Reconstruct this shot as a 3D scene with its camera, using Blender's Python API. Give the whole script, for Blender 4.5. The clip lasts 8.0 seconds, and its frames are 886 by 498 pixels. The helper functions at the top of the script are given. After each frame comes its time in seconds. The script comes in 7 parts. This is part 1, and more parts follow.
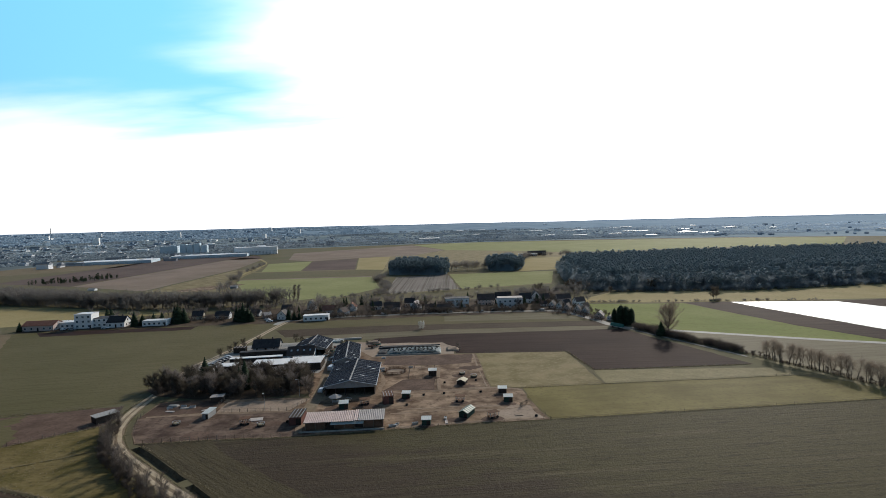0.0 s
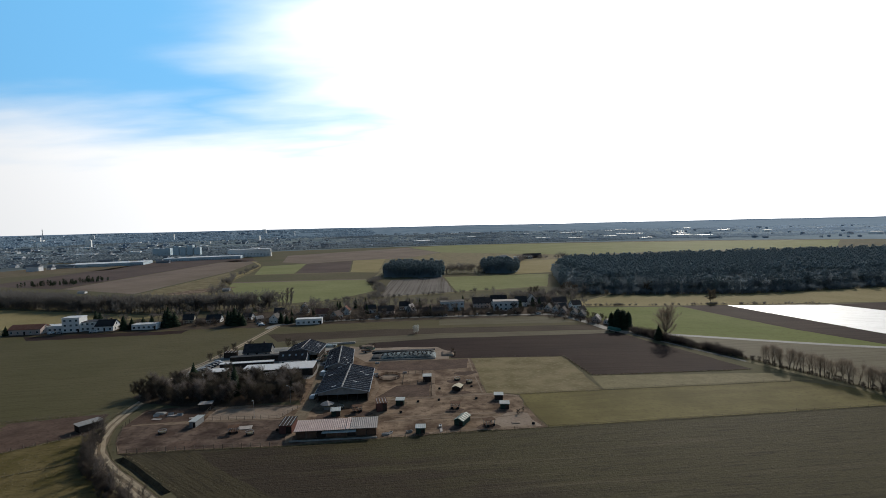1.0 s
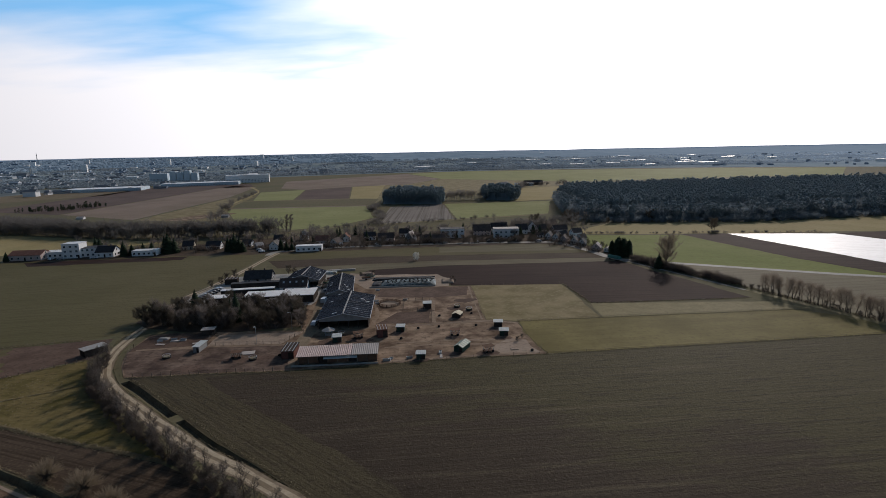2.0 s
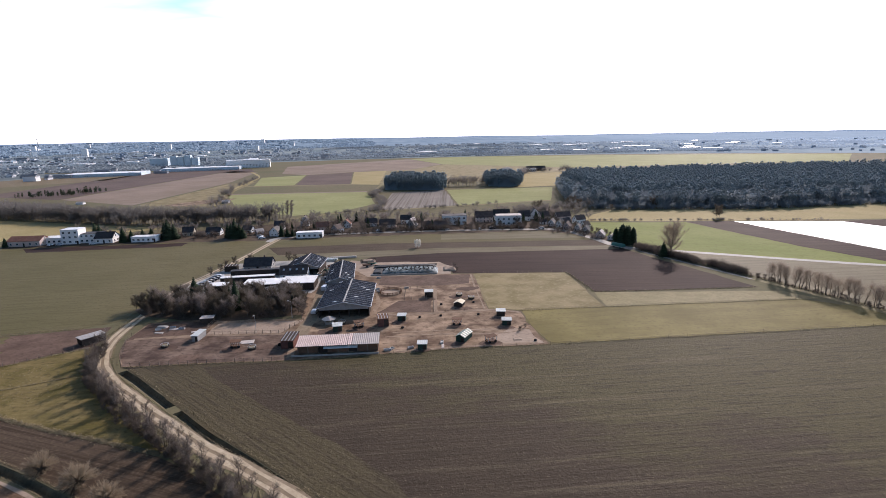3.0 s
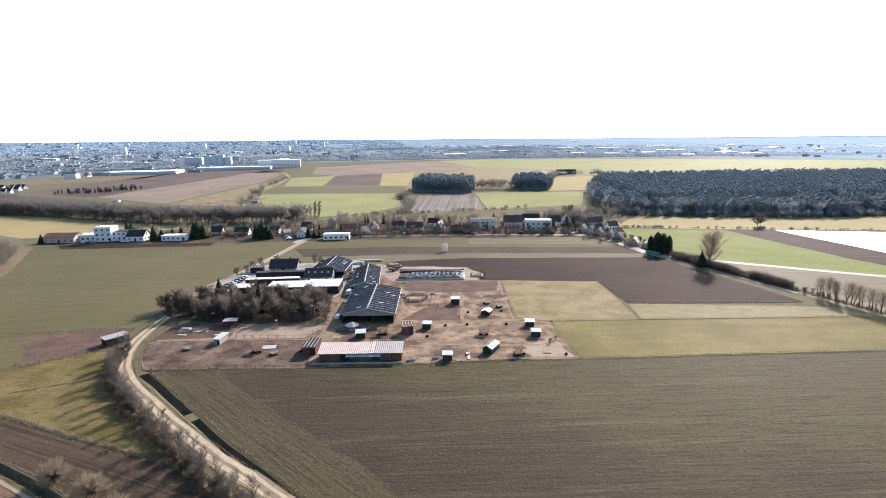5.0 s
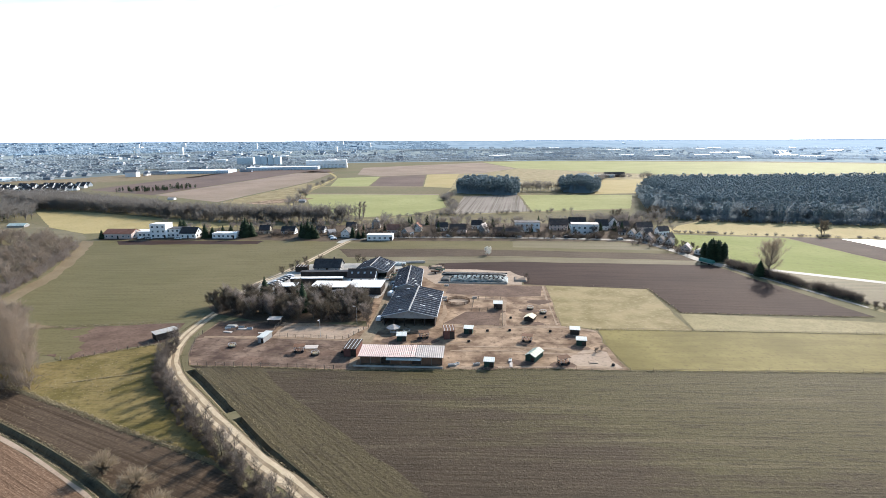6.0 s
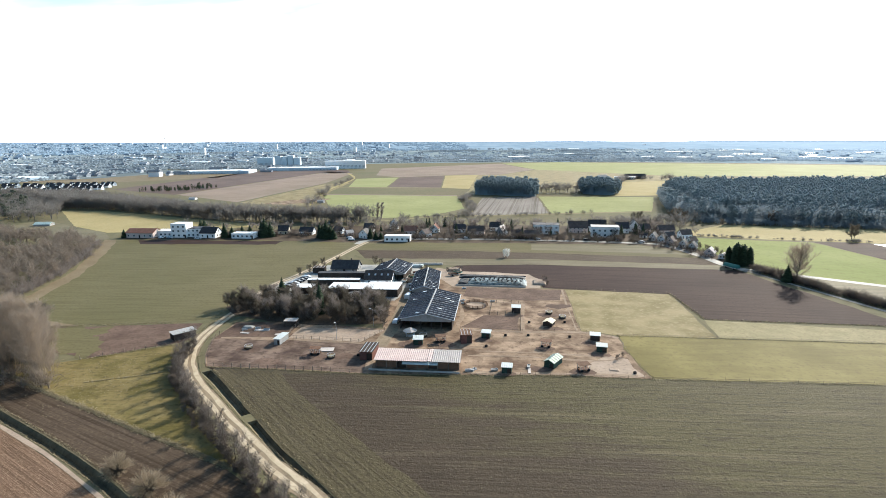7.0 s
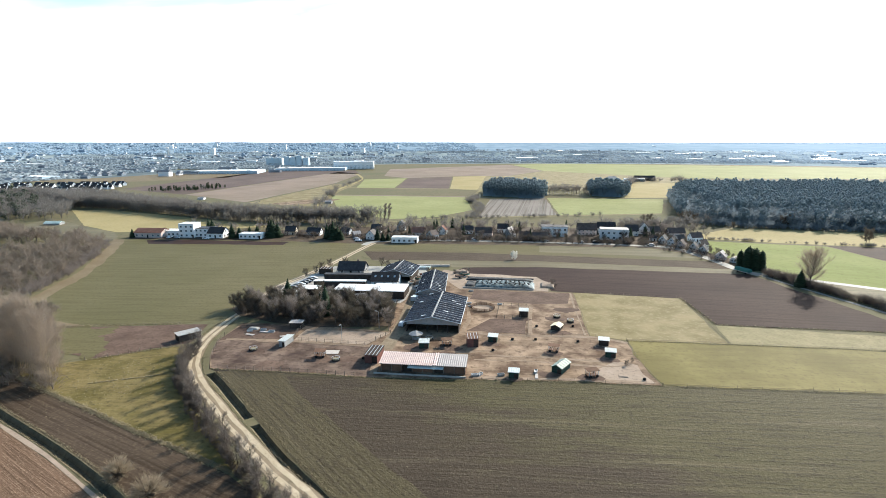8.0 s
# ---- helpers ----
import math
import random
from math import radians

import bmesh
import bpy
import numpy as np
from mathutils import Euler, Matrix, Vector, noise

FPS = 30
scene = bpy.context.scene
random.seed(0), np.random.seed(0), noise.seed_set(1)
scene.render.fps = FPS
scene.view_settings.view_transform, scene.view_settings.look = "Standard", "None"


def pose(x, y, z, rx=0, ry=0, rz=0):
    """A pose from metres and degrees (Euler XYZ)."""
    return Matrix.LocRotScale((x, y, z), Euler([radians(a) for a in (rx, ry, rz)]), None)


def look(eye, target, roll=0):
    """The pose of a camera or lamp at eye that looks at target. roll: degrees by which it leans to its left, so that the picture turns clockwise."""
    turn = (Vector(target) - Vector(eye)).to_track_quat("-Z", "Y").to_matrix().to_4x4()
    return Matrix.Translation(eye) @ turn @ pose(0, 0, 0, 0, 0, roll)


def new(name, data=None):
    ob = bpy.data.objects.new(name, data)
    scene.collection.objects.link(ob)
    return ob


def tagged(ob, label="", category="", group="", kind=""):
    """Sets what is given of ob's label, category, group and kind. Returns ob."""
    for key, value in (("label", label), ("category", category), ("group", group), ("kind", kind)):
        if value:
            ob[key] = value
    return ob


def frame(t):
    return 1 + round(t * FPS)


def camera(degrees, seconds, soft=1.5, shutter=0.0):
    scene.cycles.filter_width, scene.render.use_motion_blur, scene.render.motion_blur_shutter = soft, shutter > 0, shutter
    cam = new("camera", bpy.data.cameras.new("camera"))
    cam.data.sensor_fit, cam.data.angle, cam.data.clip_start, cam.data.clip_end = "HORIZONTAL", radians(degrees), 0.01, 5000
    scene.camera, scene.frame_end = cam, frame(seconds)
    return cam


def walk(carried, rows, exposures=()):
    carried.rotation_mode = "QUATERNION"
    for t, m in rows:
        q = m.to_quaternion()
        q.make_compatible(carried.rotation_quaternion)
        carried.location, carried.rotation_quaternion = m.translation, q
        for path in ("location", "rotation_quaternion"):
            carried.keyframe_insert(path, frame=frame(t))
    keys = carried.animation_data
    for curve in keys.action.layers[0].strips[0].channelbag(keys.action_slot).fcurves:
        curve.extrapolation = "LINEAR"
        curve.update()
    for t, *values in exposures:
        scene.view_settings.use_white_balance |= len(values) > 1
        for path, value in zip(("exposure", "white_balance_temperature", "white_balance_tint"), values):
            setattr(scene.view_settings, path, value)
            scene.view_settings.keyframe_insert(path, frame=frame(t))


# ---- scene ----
cam = camera(79.0, 8.0, 0.8)
PATH = [
    (0, (0.371, -13.977, 60.86), (0.397, -11.98, 60.758), -1.8),
    (0.5, (0.423, -11.775, 60.909), (0.463, -9.778, 60.812), -1.8),
    (1, (0.416, -9.732, 60.948), (0.461, -7.735, 60.854), -1.7),
    (1.5, (0.408, -7.933, 60.935), (0.449, -5.948, 60.696), -1.6),
    (3, (0.329, -2.948, 61.249), (0.358, -0.993, 60.832), -1.4),
    (3.5, (0.314, -1.37, 61.297), (0.339, 0.586, 60.883), -1.3),
    (4, (0.263, 0.188, 61.341), (0.286, 2.144, 60.927), -1.2),
    (5.5, (0.026, 4.796, 61.514), (-0.127, 6.749, 61.109), -0.8),
    (6, (-0.154, 6.168, 61.544), (-0.384, 8.113, 61.142), -0.7),
    (6.5, (-0.364, 7.396, 61.587), (-0.634, 9.337, 61.187), -0.6),
    (7, (-0.5, 8.579, 61.637), (-0.795, 10.516, 61.239), -0.6),
    (7.5, (-0.544, 9.645, 61.688), (-0.856, 11.581, 61.292), -0.5),
    (8, (-0.485, 10.622, 61.735), (-0.809, 12.556, 61.34), -0.4),
]
EXPOSURES = [(0.0, -0.65, 6500, 10), (0.5, -0.9, 6500, 10), (1.0, -1.15, 6500, 10), (1.5, -1.4, 6500, 12), (1.7, -1.4, 6500, 13), (2.8, -0.14, 6500, 24), (3.5, 0.37, 6500, 24), (4.0, 0.58, 6500, 20), (5.5, 0.74, 6500, 17), (6.5, 0.75, 6500, 9), (8.0, 0.75, 6500, 8)]
walk(cam, [(t, look(eye, target, roll)) for t, eye, target, roll in PATH], EXPOSURES)

# ---- sky and sun ----
SUN_AZ, SUN_EL = 28.5, 27.0
SKY_STRENGTH, BLUE_LIGHT, CLOUD_LIGHT, CLOUD_FORWARD, SUN_POWER = 0.05, 1.9, 2.3, 2.4, 5.0
SUN_DIR = Vector((math.sin(radians(SUN_AZ)) * math.cos(radians(SUN_EL)), math.cos(radians(SUN_AZ)) * math.cos(radians(SUN_EL)), math.sin(radians(SUN_EL))))


class Nodes:
    """Short-hand for building a node tree."""

    def __init__(self, tree):
        self.tree = tree
        tree.nodes.clear()

    def add(self, kind, inputs=None):
        node = self.tree.nodes.new(kind)
        for k, v in (inputs or {}).items():
            node.inputs[k].default_value = v
        return node

    def join(self, a, b):
        self.tree.links.new(a, b)

    def math(self, op, a, b=None, c=None, clamp=False):
        node = self.add("ShaderNodeMath")
        node.operation, node.use_clamp = op, clamp
        for i, v in enumerate((a, b, c)):
            if v is None:
                continue
            if isinstance(v, (int, float)):
                node.inputs[i].default_value = v
            else:
                self.join(v, node.inputs[i])
        return node.outputs[0]

    def step(self, value, lo, hi, a=0.0, b=1.0):
        node = self.add("ShaderNodeMapRange", {1: lo, 2: hi, 3: a, 4: b})
        node.interpolation_type = "SMOOTHSTEP"
        self.join(value, node.inputs[0])
        return node.outputs[0]

    def mix(self, fac, a, b):
        node = self.add("ShaderNodeMix")
        node.data_type = "RGBA"
        for socket, v in ((node.inputs[0], fac), (node.inputs[6], a), (node.inputs[7], b)):
            if isinstance(v, (int, float)):
                socket.default_value = v
            elif isinstance(v, tuple):
                socket.default_value = (*v, 1.0)
            else:
                self.join(v, socket)
        return node.outputs[2]

    def noise(self, vec, scale, detail=3.0, rough=0.55):
        node = self.add("ShaderNodeTexNoise", {"Scale": scale, "Detail": detail, "Roughness": rough})
        if vec is not None:
            self.join(vec, node.inputs["Vector"])
        return node.outputs[0]


def make_world():
    world = bpy.data.worlds.new("sky")
    scene.world = world
    world.use_nodes = True
    n = Nodes(world.node_tree)
    sky = n.add("ShaderNodeTexSky")
    sky.sky_type, sky.sun_disc, sky.sun_elevation, sky.sun_rotation = "NISHITA", False, radians(SUN_EL), radians(SUN_AZ)
    sky.altitude, sky.air_density, sky.dust_density, sky.ozone_density = 400.0, 1.0, 0.6, 1.5
    blue = n.add("ShaderNodeBackground", {"Strength": SKY_STRENGTH})
    n.join(sky.outputs[0], blue.inputs[0])
    where = n.add("ShaderNodeTexCoord").outputs["Generated"]
    split = n.add("ShaderNodeSeparateXYZ")
    n.join(where, split.inputs[0])
    dot = n.add("ShaderNodeVectorMath")
    dot.operation = "DOT_PRODUCT"
    n.join(where, dot.inputs[0])
    dot.inputs[1].default_value = SUN_DIR
    near = dot.outputs["Value"]
    up = split.outputs[2]
    # thin high cloud, seen as streaks that shrink towards the horizon
    lift = n.math("ADD", n.math("MAXIMUM", up, 0.0), 0.12)
    flat = n.add("ShaderNodeCombineXYZ")
    n.join(n.math("DIVIDE", split.outputs[0], lift), flat.inputs[0])
    n.join(n.math("MULTIPLY", n.math("DIVIDE", split.outputs[1], lift), 2.2), flat.inputs[1])
    wisps = n.noise(flat.outputs[0], 0.8, 5.0, 0.5)
    # the veil thickens towards the sun and the horizon
    veil = n.step(n.math("ADD", near, n.math("MULTIPLY", n.math("SUBTRACT", wisps, 0.5), 0.40)), 0.60, 0.92)
    low = n.step(n.math("ADD", up, n.math("MULTIPLY", n.math("SUBTRACT", wisps, 0.5), 0.16)), 0.225, 0.10)
    streak = n.step(wisps, 0.60, 0.86, 0.0, 0.5)
    cover = n.math("MAXIMUM", n.math("MAXIMUM", veil, low), streak, clamp=True)
    forward = n.math("POWER", n.math("MAXIMUM", near, 0.0), 4.0)
    ahead = n.step(near, -0.5, 0.75, 0.22, 1.0)
    zenith = n.step(up, 0.38, 0.54, 1.0, 0.06)
    fade = n.math("MULTIPLY", ahead, zenith)
    glow = n.math("MULTIPLY", n.math("ADD", n.math("MULTIPLY", forward, CLOUD_FORWARD), CLOUD_LIGHT), fade)
    cloud = n.add("ShaderNodeBackground", {"Color": (0.97, 0.985, 1.0, 1.0)})
    n.join(glow, cloud.inputs[1])
    bright = n.add("ShaderNodeBackground", {"Color": (0.18, 0.57, 1.0, 1.0)})
    n.join(n.math("MULTIPLY", fade, BLUE_LIGHT), bright.inputs[1])
    clear = n.add("ShaderNodeAddShader")
    n.join(blue.outputs[0], clear.inputs[0])
    n.join(bright.outputs[0], clear.inputs[1])
    both = n.add("ShaderNodeMixShader")
    n.join(cover, both.inputs[0])
    n.join(clear.outputs[0], both.inputs[1])
    n.join(cloud.outputs[0], both.inputs[2])
    out = n.add("ShaderNodeOutputWorld")
    n.join(both.outputs[0], out.inputs[0])


make_world()
sun = new("sun", bpy.data.lights.new("sun", "SUN"))
sun.data.energy, sun.data.angle, sun.data.color = SUN_POWER, radians(0.6), (1.0, 0.93, 0.82)
sun.matrix_world = look((300, 400, 300), Vector((300, 400, 300)) - SUN_DIR)

# ---- materials ----


def surface(name, low, high, fleck=None, patch=0.03, grain=1.2, rough=0.9, bump=0.3, rows=None, metal=0.0, gloss=0.06, contrast=0.5, vary=0.0, size=0.05):
    """A worn surface: broad patches between two colours, fine grain towards a third; rows: (degrees, metres between rows, strength, metres they run on)."""
    m = bpy.data.materials.new(name)
    m.use_nodes = True
    n = Nodes(m.node_tree)
    pos = n.add("ShaderNodeNewGeometry").outputs["Position"]
    broad = n.step(n.noise(pos, patch, 4.0, 0.6), 0.5 - contrast / 2, 0.5 + contrast / 2)
    colour = n.mix(broad, low, high)
    fine = n.noise(pos, grain, 5.0, 0.65)
    if fleck:
        colour = n.mix(n.step(fine, 0.48, 0.72, 0.0, 0.8), colour, fleck)
    height = fine
    if rows:
        degrees, pitch, strength, run = (*rows, 28.0)[:4]
        turn = n.add("ShaderNodeMapping", {"Rotation": (0, 0, radians(degrees)), "Scale": (run, pitch, 1.0)})
        turn.vector_type = "TEXTURE"
        n.join(pos, turn.inputs[0])
        line = n.noise(turn.outputs[0], 1.0, 3.0, 0.7)
        dark = n.add("ShaderNodeMix")
        dark.data_type, dark.blend_type = "RGBA", "MULTIPLY"
        dark.inputs[7].default_value = (0.45, 0.43, 0.40, 1)
        n.join(n.step(line, 0.42, 0.66, 0.0, strength), dark.inputs[0])
        n.join(colour, dark.inputs[6])
        colour = dark.outputs[2]
        height = n.math("ADD", n.math("MULTIPLY", fine, 0.6), n.math("MULTIPLY", line, 0.8))
    if vary:
        chance = n.add("ShaderNodeObjectInfo").outputs["Random"]
        tone = n.add("ShaderNodeHueSaturation")
        n.join(n.math("ADD", n.math("MULTIPLY", chance, vary), 1.0 - vary / 2), tone.inputs["Value"])
        n.join(colour, tone.inputs["Color"])
        colour = tone.outputs[0]
    shader = n.add("ShaderNodeBsdfPrincipled", {"Roughness": rough, "Metallic": metal, "Specular IOR Level": gloss})
    n.join(colour, shader.inputs["Base Color"])
    if bump:
        raised = n.add("ShaderNodeBump", {"Strength": bump, "Distance": size})
        n.join(height, raised.inputs["Height"])
        n.join(raised.outputs[0], shader.inputs["Normal"])
    out = n.add("ShaderNodeOutputMaterial")
    n.join(shader.outputs[0], out.inputs[0])
    return m


def sprouting(name, degrees, thin_line, green, soil, dry, spread=16.0):
    """Young winter crop in drilled rows that came up thinly past a line (a, b, c): soil shows where a x + b y < c; straw and clods lie in it."""
    m = bpy.data.materials.new(name)
    m.use_nodes = True
    n = Nodes(m.node_tree)
    pos = n.add("ShaderNodeNewGeometry").outputs["Position"]

    def stretched(long, short, detail, rough):
        turn = n.add("ShaderNodeMapping", {"Rotation": (0, 0, radians(degrees)), "Scale": (long, short, 1.0)})
        turn.vector_type = "TEXTURE"
        n.join(pos, turn.inputs[0])
        return n.noise(turn.outputs[0], 1.0, detail, rough)

    bands = stretched(95.0, 5.0, 4.0, 0.6)
    drills = stretched(14.0, 0.95, 3.0, 0.65)
    cloudy = n.noise(pos, 0.035, 4.0, 0.6)
    fine = n.noise(pos, 1.5, 5.0, 0.7)
    clods = n.noise(pos, 0.85, 2.0, 0.5)
    line = n.add("ShaderNodeVectorMath")
    line.operation = "DOT_PRODUCT"
    n.join(pos, line.inputs[0])
    line.inputs[1].default_value = (thin_line[0], thin_line[1], 0.0)
    there = n.math("ADD", line.outputs["Value"], n.math("MULTIPLY", n.math("SUBTRACT", cloudy, 0.5), 70.0))
    there = n.math("ADD", there, n.math("MULTIPLY", n.math("SUBTRACT", bands, 0.5), 60.0))
    thin = n.step(there, thin_line[2] + spread, thin_line[2] - spread, 0.12, 0.92)
    colour = n.mix(thin, green, soil)
    # darker farther from the yard
    darkened = n.math("MULTIPLY", n.step(there, thin_line[2] - 12.0, thin_line[2] - 75.0), 0.7)
    colour = n.mix(darkened, colour, (0.040, 0.030, 0.024))
    colour = n.mix(n.step(bands, 0.54, 0.72, 0.0, 0.30), colour, dry)
    colour = n.mix(n.step(fine, 0.55, 0.74, 0.0, 0.75), colour, dry)
    colour = n.mix(n.step(clods, 0.48, 0.30, 0.0, 0.45), colour, (0.036, 0.030, 0.022))
    colour = n.mix(n.step(drills, 0.47, 0.66, 0.0, 0.50), colour, (0.040, 0.032, 0.023))
    shader = n.add("ShaderNodeBsdfPrincipled", {"Roughness": 0.68, "Specular IOR Level": 0.02})
    n.join(colour, shader.inputs["Base Color"])
    raised = n.add("ShaderNodeBump", {"Strength": 1.0, "Distance": 0.22})
    n.join(n.math("ADD", n.math("MULTIPLY", fine, 0.8), n.math("MULTIPLY", drills, 0.6)), raised.inputs["Height"])
    n.join(raised.outputs[0], shader.inputs["Normal"])
    out = n.add("ShaderNodeOutputMaterial")
    n.join(shader.outputs[0], out.inputs[0])
    return m


def islands(name, low, high, rough=0.9, patch=0.1, thin=0.0, few=1.0):
    """For foliage and heaps of small pieces: each piece has its own tone. thin: the share of light that shines through; few: how rare the lighter tone is."""
    m = bpy.data.materials.new(name)
    m.use_nodes = True
    n = Nodes(m.node_tree)
    geo = n.add("ShaderNodeNewGeometry")
    broad = n.noise(geo.outputs["Position"], patch, 2.0)
    tone = n.math("ADD", n.math("MULTIPLY", geo.outputs["Random Per Island"], 0.6), n.math("MULTIPLY", broad, 0.5), clamp=True)
    if few > 1:
        tone = n.math("POWER", geo.outputs["Random Per Island"], few)
    colour = n.mix(tone, low, high)
    shader = n.add("ShaderNodeBsdfPrincipled", {"Roughness": rough, "Specular IOR Level": 0.15})
    n.join(colour, shader.inputs["Base Color"])
    out = n.add("ShaderNodeOutputMaterial")
    if thin:
        leaf = n.add("ShaderNodeBsdfTranslucent")
        n.join(colour, leaf.inputs["Color"])
        both = n.add("ShaderNodeMixShader", {0: thin})
        n.join(shader.outputs[0], both.inputs[1])
        n.join(leaf.outputs[0], both.inputs[2])
        n.join(both.outputs[0], out.inputs[0])
    else:
        n.join(shader.outputs[0], out.inputs[0])
    return m


def hazed_distance(name, low, high, patch, glow, bright=0.7):
    """Far land, woods and hills with air haze painted into base colour and glow."""
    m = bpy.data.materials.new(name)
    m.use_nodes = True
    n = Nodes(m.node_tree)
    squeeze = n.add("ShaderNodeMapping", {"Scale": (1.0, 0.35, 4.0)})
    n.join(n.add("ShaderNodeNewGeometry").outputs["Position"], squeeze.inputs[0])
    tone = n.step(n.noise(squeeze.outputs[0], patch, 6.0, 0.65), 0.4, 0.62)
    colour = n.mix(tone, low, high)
    # sunward air glow painted in: colour pales with rising x
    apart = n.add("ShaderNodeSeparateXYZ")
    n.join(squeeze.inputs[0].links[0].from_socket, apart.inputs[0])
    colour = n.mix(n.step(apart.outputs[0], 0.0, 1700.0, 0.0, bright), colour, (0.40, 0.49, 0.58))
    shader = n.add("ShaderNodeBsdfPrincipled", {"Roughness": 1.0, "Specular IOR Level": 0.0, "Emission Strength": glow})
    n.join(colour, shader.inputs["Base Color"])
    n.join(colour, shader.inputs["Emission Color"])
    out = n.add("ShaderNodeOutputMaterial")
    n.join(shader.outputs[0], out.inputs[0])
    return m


def glass(name):
    m = bpy.data.materials.new(name)
    m.use_nodes = True
    n = Nodes(m.node_tree)
    shader = n.add("ShaderNodeBsdfPrincipled", {"Base Color": (0.03, 0.035, 0.04, 1), "Roughness": 0.08, "Specular IOR Level": 0.6})
    out = n.add("ShaderNodeOutputMaterial")
    n.join(shader.outputs[0], out.inputs[0])
    return m


M_LAND = surface("winter_land", (0.13, 0.125, 0.07), (0.17, 0.14, 0.09), (0.09, 0.085, 0.05), patch=0.008, grain=0.25, gloss=0.008, rough=0.7)
M_CROP = sprouting("sprouting_field", 4, (0.45, 1.0, 118.0), (0.084, 0.074, 0.037), (0.061, 0.046, 0.034), (0.175, 0.145, 0.10))
M_HEADLAND = sprouting("sprouting_headland", -41, (0.0, 1.0, 70.0), (0.082, 0.068, 0.039), (0.066, 0.051, 0.037), (0.15, 0.125, 0.088))
M_LITTER = surface("leaf_litter", (0.075, 0.055, 0.040), (0.12, 0.088, 0.062), (0.05, 0.038, 0.03), patch=0.2, grain=1.2)
M_LEFT = surface("winter_cereal", (0.112, 0.102, 0.050), (0.156, 0.134, 0.074), (0.088, 0.078, 0.042), patch=0.012, grain=0.9, rows=(8, 1.4, 0.3), gloss=0.012, rough=0.68)
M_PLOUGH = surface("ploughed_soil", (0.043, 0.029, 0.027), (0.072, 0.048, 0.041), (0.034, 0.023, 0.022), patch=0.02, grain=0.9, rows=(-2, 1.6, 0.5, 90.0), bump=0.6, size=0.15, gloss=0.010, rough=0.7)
M_BROWN = surface("bare_brown_soil", (0.220, 0.171, 0.134), (0.286, 0.226, 0.182), (0.165, 0.127, 0.099), patch=0.015, grain=0.7, rows=(10, 3.0, 0.3), gloss=0.008, rough=0.7)
M_ROWS = surface("grey_soil_in_rows", (0.220, 0.193, 0.171), (0.275, 0.248, 0.220), (0.165, 0.143, 0.127), patch=0.02, grain=0.7, rows=(88, 2.6, 0.8, 400.0), gloss=0.008, rough=0.7)
M_STUBBLE = surface("olive_stubble", (0.148, 0.130, 0.085), (0.188, 0.164, 0.105), (0.12, 0.103, 0.066), patch=0.03, grain=0.8, rows=(2, 2.5, 0.4, 80.0), gloss=0.014, rough=0.66)
M_DARKFIELD = surface("dark_tilled_soil", (0.062, 0.044, 0.031), (0.090, 0.065, 0.045), (0.135, 0.100, 0.070), patch=0.05, grain=1.3, rows=(-21, 1.0, 0.7, 60.0), bump=0.8, size=0.14)
M_CLOD = surface("reddish_clod_soil", (0.135, 0.084, 0.055), (0.175, 0.112, 0.075), (0.29, 0.205, 0.14), patch=0.05, grain=1.8, rows=(-24, 0.9, 0.4), bump=1.0, size=0.2)
M_MEADOW = surface("tired_meadow", (0.165, 0.133, 0.062), (0.262, 0.214, 0.118), (0.30, 0.245, 0.15), patch=0.09, grain=0.6, contrast=0.36, gloss=0.014, rough=0.66)
M_MEADOW2 = surface("greener_meadow", (0.112, 0.092, 0.030), (0.200, 0.155, 0.068), (0.066, 0.055, 0.024), patch=0.09, grain=0.7, bump=0.9, size=0.2, contrast=0.30, rows=(3, 3.0, 0.25))
M_MEADOW3 = surface("smooth_meadow", (0.145, 0.122, 0.045), (0.215, 0.180, 0.072), (0.118, 0.098, 0.042), patch=0.05, grain=0.7, contrast=0.4, rows=(3, 4.0, 0.25), gloss=0.014, rough=0.66)
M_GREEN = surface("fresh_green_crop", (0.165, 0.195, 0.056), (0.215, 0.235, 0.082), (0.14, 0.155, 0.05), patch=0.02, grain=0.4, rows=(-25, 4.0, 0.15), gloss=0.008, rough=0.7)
# green crop again, paled in colour as if seen through haze
M_GREEN_HAZE = surface("hazed_green_crop", (0.237, 0.244, 0.108), (0.292, 0.297, 0.141), (0.198, 0.204, 0.088), patch=0.015, grain=0.3, rows=(-25, 6.0, 0.15), gloss=0.008, rough=0.7)
# ploughed soil lightened in its colour to imitate haze
M_SOIL_HAZE = surface("hazed_ploughed_soil", (0.116, 0.086, 0.075), (0.160, 0.119, 0.103), (0.094, 0.068, 0.059), patch=0.012, grain=0.4, rows=(30, 5.0, 0.25), gloss=0.01, rough=0.7)
M_TAN = surface("tan_bare_margin", (0.165, 0.128, 0.082), (0.215, 0.172, 0.115), (0.13, 0.10, 0.066), patch=0.06, grain=0.8, gloss=0.01, rough=0.7)
M_YELLOW = surface("dry_yellow_grass", (0.297, 0.248, 0.121), (0.363, 0.297, 0.154), (0.231, 0.187, 0.094), patch=0.03, grain=0.5, gloss=0.008, rough=0.7)
M_DIRT = surface("trodden_dirt", (0.115, 0.072, 0.048), (0.36, 0.262, 0.182), (0.080, 0.050, 0.035), patch=0.13, grain=0.45, bump=0.9, size=0.18, contrast=0.40, rows=(4, 3.2, 0.45))
M_DIRT_YARD = surface("trodden_yard_dirt", (0.075, 0.050, 0.040), (0.215, 0.155, 0.12), (0.052, 0.035, 0.029), patch=0.14, grain=0.45, bump=0.9, size=0.18, contrast=0.40, rows=(-8, 3.0, 0.45))
